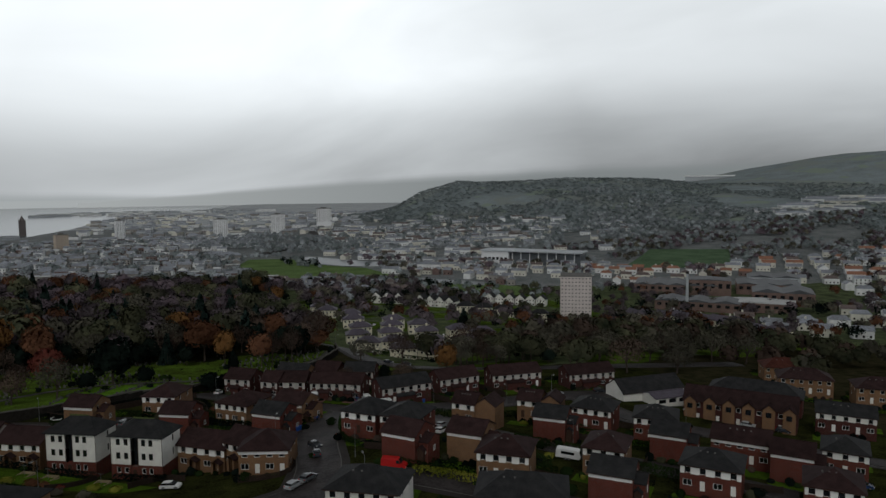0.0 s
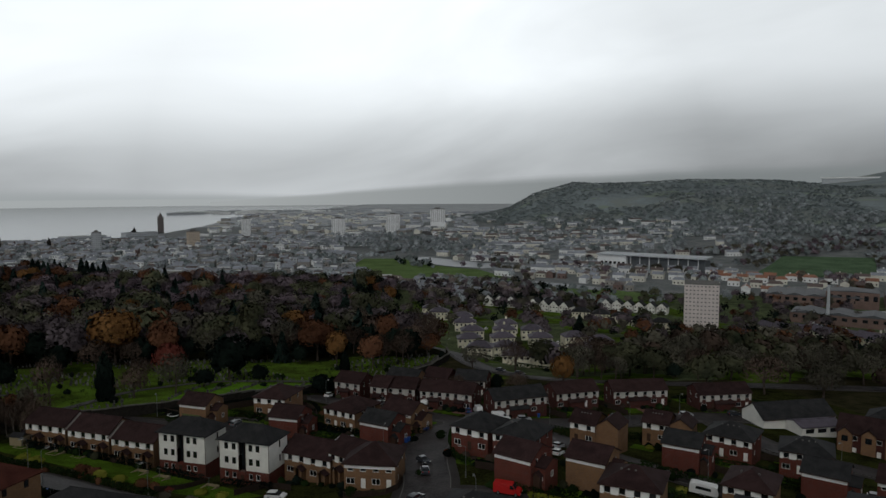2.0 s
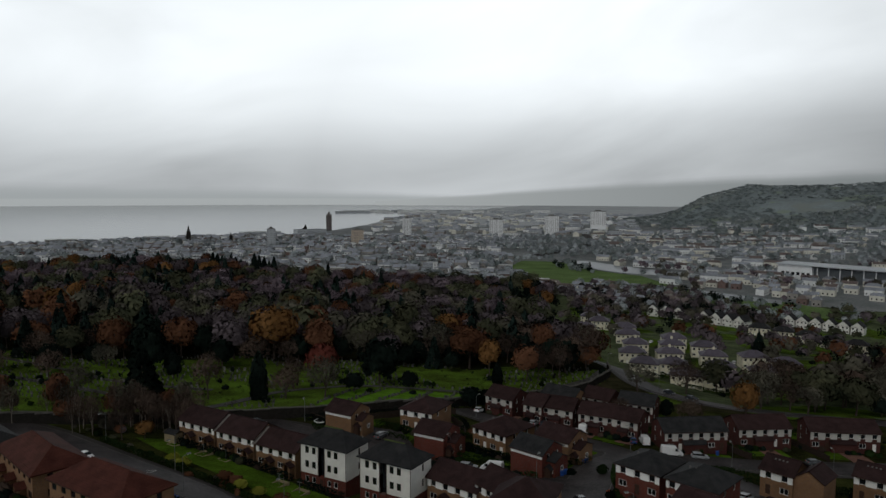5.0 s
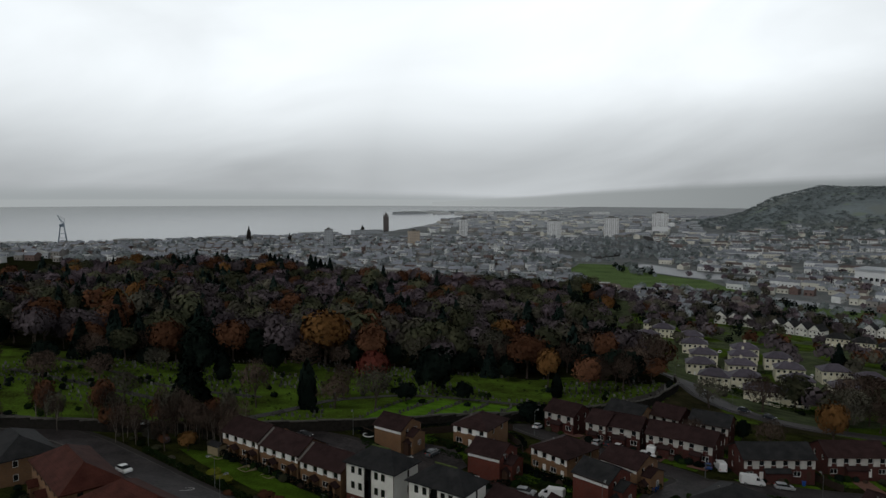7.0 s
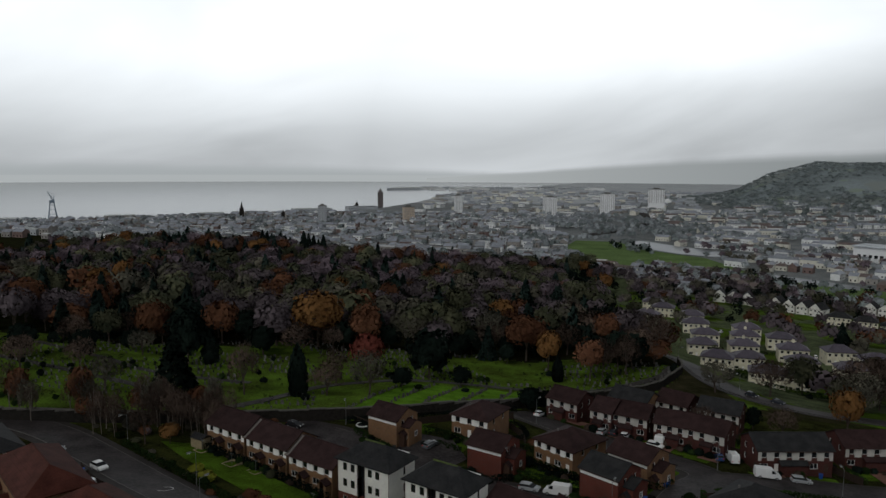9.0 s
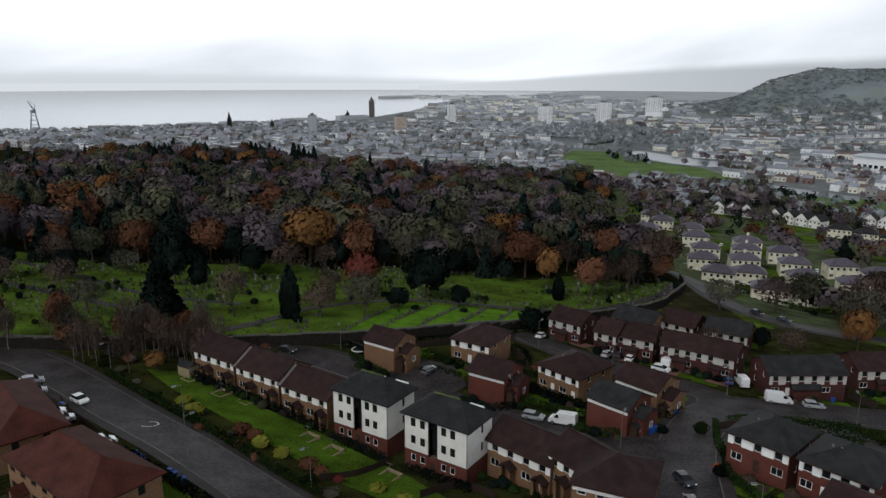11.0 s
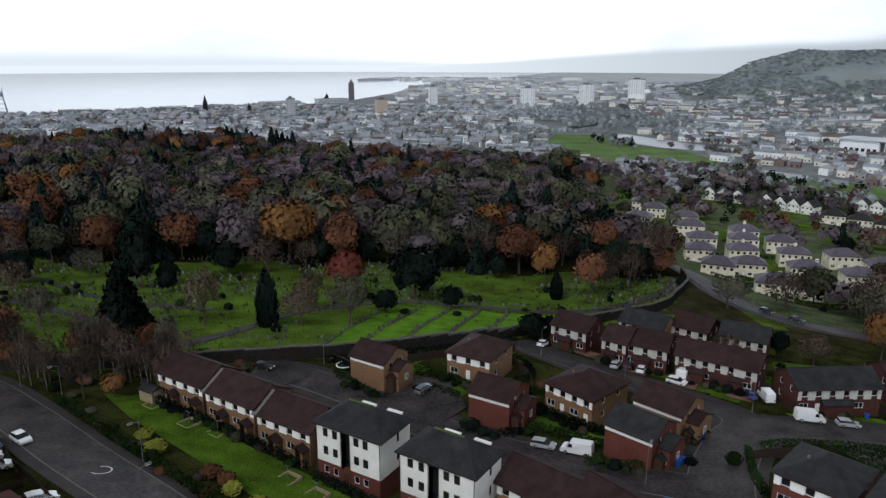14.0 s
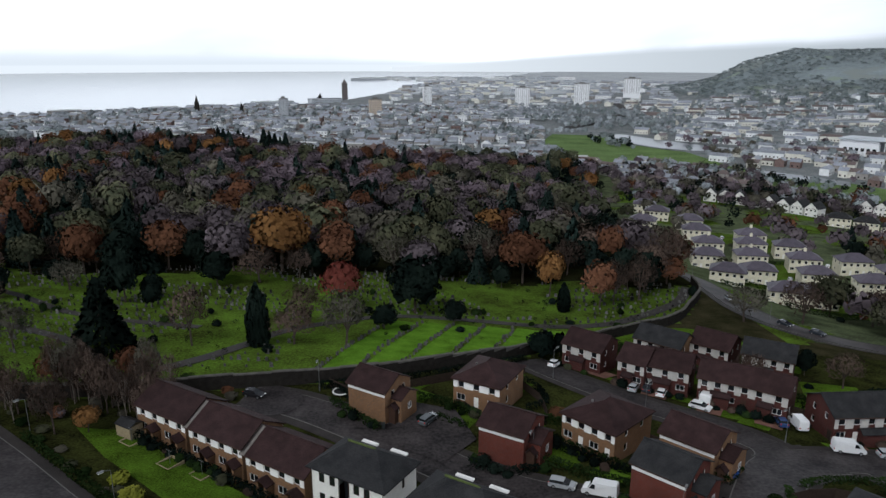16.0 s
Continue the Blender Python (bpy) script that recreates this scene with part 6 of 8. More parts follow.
shed(398, 420, -42, 70, 40, 8, 2, SHED_WALL, SHED_ROOF, "brick works with multi-ridged grey roof", 5)
shed(360, 348, -48, 60, 26, 7, 2, SHED_WALL, SHED_ROOF, "long low brick works building", 3)
shed(402, 318, -50, 46, 24, 7, 1.0, SHED_WALL, SHED_PALE, "works building with a pale flat roof", 1)
shed(440, 330, -46, 44, 34, 10, 3, SHED_WALL, SHED_ROOF, "brick works with grey roof", 2)
shed(470, 375, -44, 50, 36, 9, 1.5, SHED_WALL, SHED_ROOF, "brick works with a low grey roof", 3)
shed(430, 392, -44, 36, 24, 13, 1, SHED_WALL, SHED_ROOF, "tall brick works block", 1)
shed(520, 410, -44, 44, 30, 8, 2, TOWER_GREY, SHED_ROOF, "grey clad works shed", 2)
ch = thing("works_chimney", pose(364, 318, ground_at(364, 318)), "slender pale works chimney", "chimney")
part("shaft", Geo().tube((0, 0, -2), (0, 0, 7 - ground_at(364, 318)), 1.3, 0.8, 12), TOWER_GREY, ch)
part("rim", Geo().tube((0, 0, 5.4 - ground_at(364, 318)), (0, 0, 7.2 - ground_at(364, 318)), 0.95, 0.95, 12), STONE_DARK, ch)

# parks, playing fields and the reservoir
PARK = [(112, 625), (99, 700), (110, 780), (129, 842), (172, 829), (186, 815), (188, 770), (196, 736), (214, 702), (233, 681), (237, 640), (241, 590), (264, 560),
                     (300, 522), (334, 480), (302, 455), (271, 472), (240, 505), (226, 548), (205, 575), (170, 600)]
patch("park_grass", PARK, PARK_GRASS, 0.35, "green park by the reservoir", "grass", 12.0)
patch("playing_field", [(482, 548), (587, 492), (703, 616), (624, 674)], PITCH, 0.6, "green playing field", "grass", 16.0)
patch("meadow", [(190, 205), (250, 245), (236, 290), (200, 280)], CEMETERY, 0.3, "green slope below the tower block", "grass", 8.0)
patch("meadow", [(150, 470), (250, 410), (300, 440), (220, 520)], ROUGH_GRASS, 0.4, "green strip along the burn", "grass", 12.0)
RESERVOIR = [(190, 802), (196, 828), (206, 838), (218, 822), (234, 788), (254, 748), (280, 716), (304, 690), (284, 680), (262, 684), (240, 687), (216, 707), (200, 738), (194, 772)]
patch("reservoir", RESERVOIR, POND, 0.7, "grey still reservoir below the park", "water", 14.0)
patch("pond", [(240, 556), (296, 508), (304, 524), (248, 580)], POND, 0.6, "narrow pond along the burn", "water", 14.0)
ribbon("town_road", [(150, 905), (230, 1020), (300, 1180), (330, 1380)], 14, PAVING, 0.8, "grey street climbing through the town", "road", 3)
ribbon("town_road", [(60, 860), (110, 1000), (150, 1180)], 9, PAVING, 0.8, "grey street through the town", "road", 3)


# ---- streets of the town, as far as the shore ----
# Far walls: the low contrast of distance haze is put into these colours.
TOWN_CREAM = material("hazed_cream_render", (0.56, 0.545, 0.48), 0.9, 0.16, 6.0)
TOWN_WHITE = material("hazed_white_render", (0.64, 0.65, 0.65), 0.9, 0.16, 6.0)
TOWN_WALLS = [TOWN_CREAM, TOWN_WHITE, STONE_PALE, SANDSTONE_RED, TOWER_GREY, STONE_PALE]
TOWN_ROOFS = [TOWN_SLATE, TOWN_GREY_ROOF, TOWN_BROWN_ROOF, SHED_ROOF, TOWN_ORANGE_ROOF, SHED_PALE]


def town(name, label, spots, kinds, roofs, size, seed, single=""):
    """Small buildings: walls, windows and pitched roofs, in one growth or, with a group named, each a thing of its own."""
    rng = random.Random(seed)
    mats = TOWN_WALLS + TOWN_ROOFS + [GLASS]
    g = Geo()
    zs = height(np.array([s[0] for s in spots]), np.array([s[1] for s in spots]))
    for (x, y, ang), z in zip(spots, zs):
        if single:
            g = Geo()
        w, d, tall = (rng.uniform(*r) * (1.0 if name == "quay_sheds" else 0.82) for r in size)
        wall, roof = rng.choice(kinds), 6 + rng.choice(roofs)
        rise = min(d * 0.34, 3.2) if roof < 9 or roof == 10 else 0.8
        c, s = math.cos(ang), math.sin(ang)
        at = lambda px, py, pz: (x + px * c - py * s, y + px * s + py * c, z + pz)
        k = len(g.v)
        g.v += [at(px, py, pz) for pz in (-5, tall) for px, py in ((-w / 2, -d / 2), (w / 2, -d / 2), (w / 2, d / 2), (-w / 2, d / 2))]
        for i in range(4):
            j = (i + 1) % 4
            g.f.append((k + i, k + j, k + 4 + j, k + 4 + i))
            g.m.append(wall)
        hip = rng.choice((0, 0, d * 0.4))
        e = 0.4
        g.v += [at(px, py, tall) for px, py in ((-w / 2 - e, -d / 2 - e), (w / 2 + e, -d / 2 - e), (w / 2 + e, d / 2 + e), (-w / 2 - e, d / 2 + e))]
        g.v += [at(-w / 2 - e + hip, 0, tall + rise), at(w / 2 + e - hip, 0, tall + rise)]
        b = k + 8
        for f, m in (((b, b + 1, b + 5, b + 4), roof), ((b + 2, b + 3, b + 4, b + 5), roof), ((b + 1, b + 2, b + 5), roof if hip else wall), ((b + 3, b, b + 4), roof if hip else wall)):
            g.f.append(f)
            g.m.append(m)
        n = max(int(w / 3.2), 2)
        for st in range(max(int(tall / 2.9), 1)):
            for i in range(n):
                u, v = -w / 2 + w * (i + 0.5) / n, st * 2.9 + 1.0
                g.poly([at(u - 0.55, -d / 2 - 0.05, v), at(u + 0.55, -d / 2 - 0.05, v), at(u + 0.55, -d / 2 - 0.05, v + 1.3), at(u - 0.55, -d / 2 - 0.05, v + 1.3)], 12)
        if rng.random() < 0.5:
            k = len(g.v)
            g.v += [at(px, py, pz) for pz in (tall, tall + rise + 1.1) for px, py in ((-w * 0.1 - 0.5, -0.4), (-w * 0.1 + 0.5, -0.4), (-w * 0.1 + 0.5, 0.4), (-w * 0.1 - 0.5, 0.4))]
            for q in ((0, 1, 5, 4), (1, 2, 6, 5), (2, 3, 7, 6), (3, 0, 4, 7), (4, 5, 6, 7)):
                g.f.append(tuple(k + i for i in q))
                g.m.append(wall)
        if single:
            t = thing("house", pose(x, y, z), label, "house", single)
            for piece, slots in (("wall", range(0, 6)), ("roof", range(6, 12)), ("glazing", (12,))):
                q = Geo()
                for f, m in zip(g.f, g.m):
                    if m in slots:
                        q.poly([(g.v[i][0] - x, g.v[i][1] - y, g.v[i][2] - z) for i in f], m)
                used = sorted(set(q.m))
                q.m = [used.index(m) for m in q.m]
                tagged(part(piece, q, [mats[m] for m in used], t), kind="stuff" if piece == "glazing" else "")
    if not single:
        tagged(new(name, g.mesh(name, *mats)), label, "town houses", kind="stuff")


def streets(x0, x1, y0, y1, turn, along, between, seed, keep=0.85, inside=None):
    """Building places along parallel streets in a turned box."""
    rng = random.Random(seed)
    cx, cy, a = (x0 + x1) / 2, (y0 + y1) / 2, radians(turn)
    out, r = [], math.hypot(x1 - x0, y1 - y0) / 2
    v = -r
    while v < r:
        u = -r + rng.uniform(0, along)
        while u < r:
            x, y = cx + u * math.cos(a) - v * math.sin(a), cy + u * math.sin(a) + v * math.cos(a)
            if x0 < x < x1 and y0 < y < y1 and rng.random() < keep and (inside is None or inside(x, y)):
                out.append((x, y, a + rng.choice((0, 0, 0, 0, 0, 0, math.pi / 2)) + rng.uniform(-0.06, 0.06)))
            u += along * rng.uniform(0.9, 1.25)
        v += between * rng.uniform(0.85, 1.15)
    return out


def inside(outline, x, y):
    hit = False
    for (ax, ay), (bx, by) in zip(outline, outline[1:] + outline[:1]):
        if (ay > y) != (by > y) and x < ax + (y - ay) / (by - ay) * (bx - ax):
            hit = not hit
    return hit


FIELD = [(482, 548), (587, 492), (703, 616), (624, 674)]
open_land = lambda x, y: inside(PARK, x, y) or inside(FIELD, x, y) or inside(RESERVOIR, x, y)
dry = lambda x, y: y < np.interp(x, COAST_X, COAST_Y) - 25
clear = lambda x, y: dry(x, y) and not open_land(x, y) and not (x < 105 and y < 600 + 0.1 * x)
town("town_terraces", "grey slate tenements and terraces of the old town", streets(-760, 120, 600, 1300, -14, 15, 25, 1, 0.8, clear), [2, 2, 3, 4, 5, 1, 1], [0, 0, 1, 1, 3, 3, 5], ((9, 19), (8, 11), (5, 9)), 1)
town("town_terraces", "stone terraced house under grey slate below the wood", streets(60, 330, 480, 600, -38, 10.5, 24, 2, 0.85, lambda x, y: x + y > 632 and not open_land(x, y) and not (225 < x < 310 and 500 < y < 585)), [2, 2, 3, 0], [0, 1, 2], ((8, 12), (8, 9.5), (5.0, 7)), 2, "terraces below the wood")
town("town_houses", "white and cream terraces on the rise", streets(20, 180, 1050, 1290, 12, 15, 26, 3, 0.85), [0, 1, 1], [1, 0, 3], ((10, 18), (8, 9), (6, 8)), 3)
town("town_houses", "white harled rows beyond the reservoir", streets(300, 760, 860, 1330, -12, 27, 50, 4, 0.75, lambda x, y: ground_at(x, y) < 4), [0, 1, 1], [1, 0, 2], ((24, 36), (8, 9), (5.5, 8)), 4)
town("town_houses", "cream rendered terraced house beside the burn", streets(300, 470, 520, 700, -42, 17, 27, 5, 0.85), [0, 0, 1], [2, 1, 0], ((12, 18), (8, 9), (5.5, 6.5)), 5, "cream rows along the burn")
town("town_houses", "cream rendered house with an orange tile roof", streets(420, 560, 440, 560, -42, 16, 25, 6, 0.85, lambda x, y: not open_land(x, y)), [0, 1, 3], [4, 4, 2], ((11, 16), (8, 9), (5.2, 6)), 6, "orange roofed houses")
town("town_houses", "cream houses on the far side of the works", streets(560, 900, 200, 520, -40, 25, 33, 7, 0.85), [0, 0, 1], [1, 2, 4, 0, 0], ((15, 21), (9, 11), (6.2, 7.4)), 7)
town("town_houses", "cream houses down the valley slope", streets(300, 560, 90, 290, -42, 18, 30, 8, 0.7, lambda x, y: not (350 < x < 480 and y > 270)), [0, 0, 1], [1, 2, 0], ((10, 15), (8, 9), (5.2, 6)), 8)
town("town_houses", "white and cream rows above the reservoir", streets(215, 420, 590, 900, -35, 25, 44, 21, 0.7, clear), [0, 1, 1], [1, 0, 2], ((20, 32), (8, 9), (5.5, 7)), 21)
town("town_houses", "pale houses of the outer town", streets(420, 1300, 700, 1500, -20, 30, 64, 9, 0.6, lambda x, y: ground_at(x, y) < -4 and y > 1.05 * x + 60), [0, 1, 2, 4], [0, 1, 2], ((12, 24), (8, 10), (5, 8)), 9)
town("town_houses", "pale buildings along the far shore", streets(-120, 900, 1300, 2500, -25, 30, 60, 10, 0.6, lambda x, y: dry(x, y) and ground_at(x, y) < -8), [0, 1, 2, 4, 4], [0, 1, 3, 5], ((14, 40), (9, 18), (5, 9)), 10)
town("town_houses", "white estate rows on the hillside", streets(985, 1420, 740, 1000, -40, 74, 34, 11, 0.85, lambda x, y: abs(y - 760 - 0.36 * (x - 985)) < 70), [0, 1, 1], [1, 0, 5], ((56, 84), (10, 12), (6, 7.5)), 11)
town("quay_sheds", "pale roofed sheds along the quays", streets(-900, -150, 950, 1650, 28, 70, 60, 12, 0.55, lambda x, y: 25 < np.interp(x, COAST_X, COAST_Y) - y < 110), [4, 1, 2], [5, 5, 3], ((40, 80), (20, 34), (7, 10)), 12)
town("quay_sheds", "pale sheds on the low point", streets(-320, 500, 2780, 3020, 8, 80, 50, 13, 0.6), [4, 1], [5, 3], ((40, 80), (20, 34), (7, 10)), 13)
ff = thing("hill_farm_shed", pose(1669, 1650, ground_at(1669, 1650) - 2, 0, 0, -42), "long white roofed building on the moor", "shed")
part("wall", Geo().box(-80, 80, -18, 18, -20, 9), TOWER_GREY, ff)
part("roof", Geo().prism([(-84, -20), (84, -20), (84, 20), (-84, 20)], 9.1, [9.4, 9.4, 14, 14]), TOWER_WHITE, ff)


# trees among the houses, each kind as one growth
def scatter_trees(spots, kind, seed, label, tall=(7, 12), leaves=150, swell=2.3, wide=0.95, core=48):
    rng = random.Random(seed)
    leaf, shape, _ = SPECIES[kind]
    base = [crown_shape(shape, 60 + s, leaves) for s in range(3)]
    base = [b.mean(1, keepdims=True) + (b - b.mean(1, keepdims=True)) * swell for b in base]
    base = [with_core(b, s, shape, core, 0.085) for s, b in enumerate(base)]
    facing = [crown_normals(b, 0.4, seed=s) for s, b in enumerate(base)]
    zs = height(np.array([s[0] for s in spots]), np.array([s[1] for s in spots]))
    out, way = [], []
    for (x, y), z in zip(spots, zs):
        t, k = rng.uniform(*tall), rng.randrange(3)
        q = base[k] * [t * wide, t * wide, t]
        out.append(q + [x, y, z - 0.3])
        way.append(facing[k])
    tagged(new("town_trees", quads_mesh("town_trees", np.concatenate(out), LEAF[leaf], np.concatenate(way), np.repeat([rng.uniform(-0.3, 0.35) for _ in out], [len(o) for o in out]))), label, "trees", kind="stuff")


rng = random.Random(11)
spots = {"bare": [], "plum": [], "yew": [], "bare_green": [], "russet": [], "olive": [], "grey": [], "pale_green": []}
for k in range(9500):
    x, y = rng.uniform(70, 1000), rng.uniform(130, 1300)
    if (k % 3 == 0):
        x, y = rng.uniform(-700, 300), rng.uniform(600, 1250)
    if k % 4 == 1:
        r, a = rng.uniform(880, 1350), radians(rng.uniform(33, 60))
        x, y = r * math.sin(a), r * math.cos(a) - 40
    if not dry(x, y) or (x < 118 and y < 600) or open_land(x, y) or (x < 200 and y < 200) or noise.noise((x * 0.012, y * 0.012, 2.0)) < -0.08:
        continue
    if any(abs(x - c[0]) < 9 and abs(y - c[1]) < 8 for c in CREAMS) or (x < 230 and y < 340 and k % 2):
        continue
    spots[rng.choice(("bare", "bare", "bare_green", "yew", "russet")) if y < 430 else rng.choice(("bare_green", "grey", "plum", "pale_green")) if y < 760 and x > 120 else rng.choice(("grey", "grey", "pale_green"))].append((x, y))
# gardens of the cream houses, the belt beyond them, the park's clumps
for k in range(260):
    x, y = rng.uniform(86, 330), rng.uniform(176, 480)
    if any(abs(x - c[0]) < 9.5 and abs(y - c[1]) < 8.5 for c in CREAMS) or noise.noise((x * 0.03, y * 0.03, 6.0)) < -0.12 or abs(x - 271) + abs(y - 321) < 34:
        continue
    if abs(np.interp(y, [160, 222, 270, 330], [86, 80, 72, 62]) - x) < 9:
        continue
    spots[rng.choice(("bare", "bare", "bare_green", "yew", "russet", "olive"))].append((x, y))
for k in range(170):
    spots[rng.choice(("bare", "bare", "bare_green", "yew"))].append((rng.uniform(112, 250), rng.uniform(440, 560)))
for k in range(60):
    t = rng.random()
    spots["pale_green" if k % 3 else "yew"].append((rng.uniform(160, 190), 690 + 90 * t) if k < 26 else (140 + 150 * t + rng.uniform(-6, 6), 590 - 110 * t + rng.uniform(-8, 8)))
for kind, label in (("olive", "fading trees in the gardens"), ("bare", "leafless trees among the houses"), ("plum", "purple bare trees below the wood, paled by painted haze"), ("yew", "dark evergreens among the houses"), ("bare_green", "mossy leafless trees among the houses"), ("russet", "russet trees among the houses"), ("grey", "leafless trees of the town, paled by painted haze"), ("pale_green", "grey-green trees of the town, paled by painted haze")):
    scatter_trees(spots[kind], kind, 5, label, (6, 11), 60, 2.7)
belt = random.Random(51)
for kind, words in (("bare_green", "lichened bare trees below the tower block"), ("brown", "brown bare trees below the tower block"), ("olive", "fading trees below the tower block")):
    places = []
    for k in range(34):
        u, v = belt.random(), belt.random()
        places.append((152 + u * 118, 168 - u * 52 + v * 74) if k < 27 else (belt.uniform(206, 300), belt.uniform(60, 125)))
    scatter_trees(places, kind, 9, words, (8, 13), 260, 1.8, 0.95, 90)
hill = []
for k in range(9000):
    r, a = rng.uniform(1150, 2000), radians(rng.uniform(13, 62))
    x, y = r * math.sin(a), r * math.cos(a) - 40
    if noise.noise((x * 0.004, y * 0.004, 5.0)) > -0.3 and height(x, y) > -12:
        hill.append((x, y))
# Crowns carry the hill's painted haze in their colour.
scatter_trees(hill, "pale_green", 6, "grey-green woods on the hillside, paled by painted haze", (3.5, 6.5), 10, 5.0, 2.0, 26)

# ---- far shores and ridges as a glowing painted haze, beyond where anything shifts ----
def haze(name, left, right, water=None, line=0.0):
    """Distance with the haze put into its emission, the sky's grey: one tone to the west, another to the east, water up
    to a line, dissolving at its top.
    """
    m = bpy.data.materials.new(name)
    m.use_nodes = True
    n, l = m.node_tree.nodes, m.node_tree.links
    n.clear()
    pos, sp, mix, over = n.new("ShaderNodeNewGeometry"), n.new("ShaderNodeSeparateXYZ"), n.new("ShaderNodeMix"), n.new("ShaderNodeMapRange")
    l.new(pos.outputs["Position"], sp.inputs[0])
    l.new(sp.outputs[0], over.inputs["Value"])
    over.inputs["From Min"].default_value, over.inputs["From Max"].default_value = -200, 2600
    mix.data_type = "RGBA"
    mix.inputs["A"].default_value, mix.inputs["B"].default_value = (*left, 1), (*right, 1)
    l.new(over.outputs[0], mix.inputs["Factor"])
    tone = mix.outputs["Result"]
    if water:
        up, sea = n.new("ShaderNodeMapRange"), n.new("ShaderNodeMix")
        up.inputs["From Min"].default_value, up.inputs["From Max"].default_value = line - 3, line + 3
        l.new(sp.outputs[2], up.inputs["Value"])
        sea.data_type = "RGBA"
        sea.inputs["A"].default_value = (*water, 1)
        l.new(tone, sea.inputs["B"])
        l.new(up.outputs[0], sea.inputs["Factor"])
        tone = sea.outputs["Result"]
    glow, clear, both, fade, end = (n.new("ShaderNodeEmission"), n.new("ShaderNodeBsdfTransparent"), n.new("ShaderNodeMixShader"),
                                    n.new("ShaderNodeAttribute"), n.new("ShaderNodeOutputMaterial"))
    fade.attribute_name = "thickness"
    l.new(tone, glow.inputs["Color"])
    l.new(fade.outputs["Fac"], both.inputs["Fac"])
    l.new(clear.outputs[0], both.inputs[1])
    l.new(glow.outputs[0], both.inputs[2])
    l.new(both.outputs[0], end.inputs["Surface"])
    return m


def ridge_line(name, r, a0, a1, low, profile, solid, mat, label):
    n, rows = 160, 5
    v, f, thick = [], [], []
    for k in range(n + 1):
        a = a0 + (a1 - a0) * k / n
        t = radians(a)
        x, y = r * math.sin(t), r * math.cos(t)
        top = profile(a) + 5 * noise.noise((a * 0.35, r * 0.01, 0.0)) + 2.5 * noise.noise((a * 1.3, 1.0, 0.0))
        base = low + (top - low) * solid
        v += [(x, y, low)] + [(x, y, base + (top - base) * i / (rows - 2)) for i in range(rows - 1)]
        thick += [1.0] + [1 - ease(i / (rows - 2)) for i in range(rows - 1)]
    for k in range(n):
        for i in range(rows - 1):
            q = k * rows + i
            f.append((q, q + rows, q + rows + 1, q + 1))
    me = bpy.data.meshes.new(name)
    me.from_pydata(v, [], f)
    me.attributes.new("thickness", "FLOAT", "POINT").data.foreach_set("value", np.array(thick, np.float32))
    me.materials.append(mat)
    tagged(new(name, me), label, "backdrop", kind="structure")


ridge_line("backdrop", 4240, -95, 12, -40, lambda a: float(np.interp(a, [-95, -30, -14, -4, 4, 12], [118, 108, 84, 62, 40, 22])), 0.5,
           haze("far_shore_haze_glow", (0.70, 0.735, 0.76), (0.76, 0.78, 0.79), (0.76, 0.79, 0.81), 13.0 * SCALE), "far shore hills beyond the firth, painted as glowing haze")
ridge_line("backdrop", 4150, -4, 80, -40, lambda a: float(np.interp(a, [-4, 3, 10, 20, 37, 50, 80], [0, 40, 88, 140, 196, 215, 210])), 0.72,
           haze("far_ridge_haze_glow", (0.74, 0.765, 0.78), (0.42, 0.45, 0.465)), "far moorland ridge, painted as glowing haze")


# ---- cars, vans, lamps, hedges, fences, bins ----
PAINT = {}


def paint(name, colour):
    if name not in PAINT:
        PAINT[name] = material(name + "_car_paint", colour, 0.25, 0.05, 1.0, bump=0, spec=0.6)
    return PAINT[name]


PAINTS = {"white": (0.72, 0.73, 0.74), "silver": (0.36, 0.38, 0.40), "grey": (0.10, 0.11, 0.12), "black": (0.015, 0.015, 0.018), "blue": (0.03, 0.06, 0.16),
          "red": (0.42, 0.015, 0.015), "dark": (0.03, 0.035, 0.045)}
VEHICLES = {}


def loft(sections, half):
    """A body from side outlines (x, z) that narrow towards the top by the given half widths."""
    g = Geo()
    n = len(sections)
    k = len(g.v)
    for s in (-1, 1):
        g.v += [(x, s * w, z) for (x, z), w in zip(sections, half)]
    g.f += [tuple(k + i for i in range(n)), tuple(k + n + i for i in reversed(range(n)))]
    g.f += [(k + (i + 1) % n, k + i, k + n + i, k + n + (i + 1) % n) for i in range(n)]
    g.m = [0] * len(g.f)
    return g


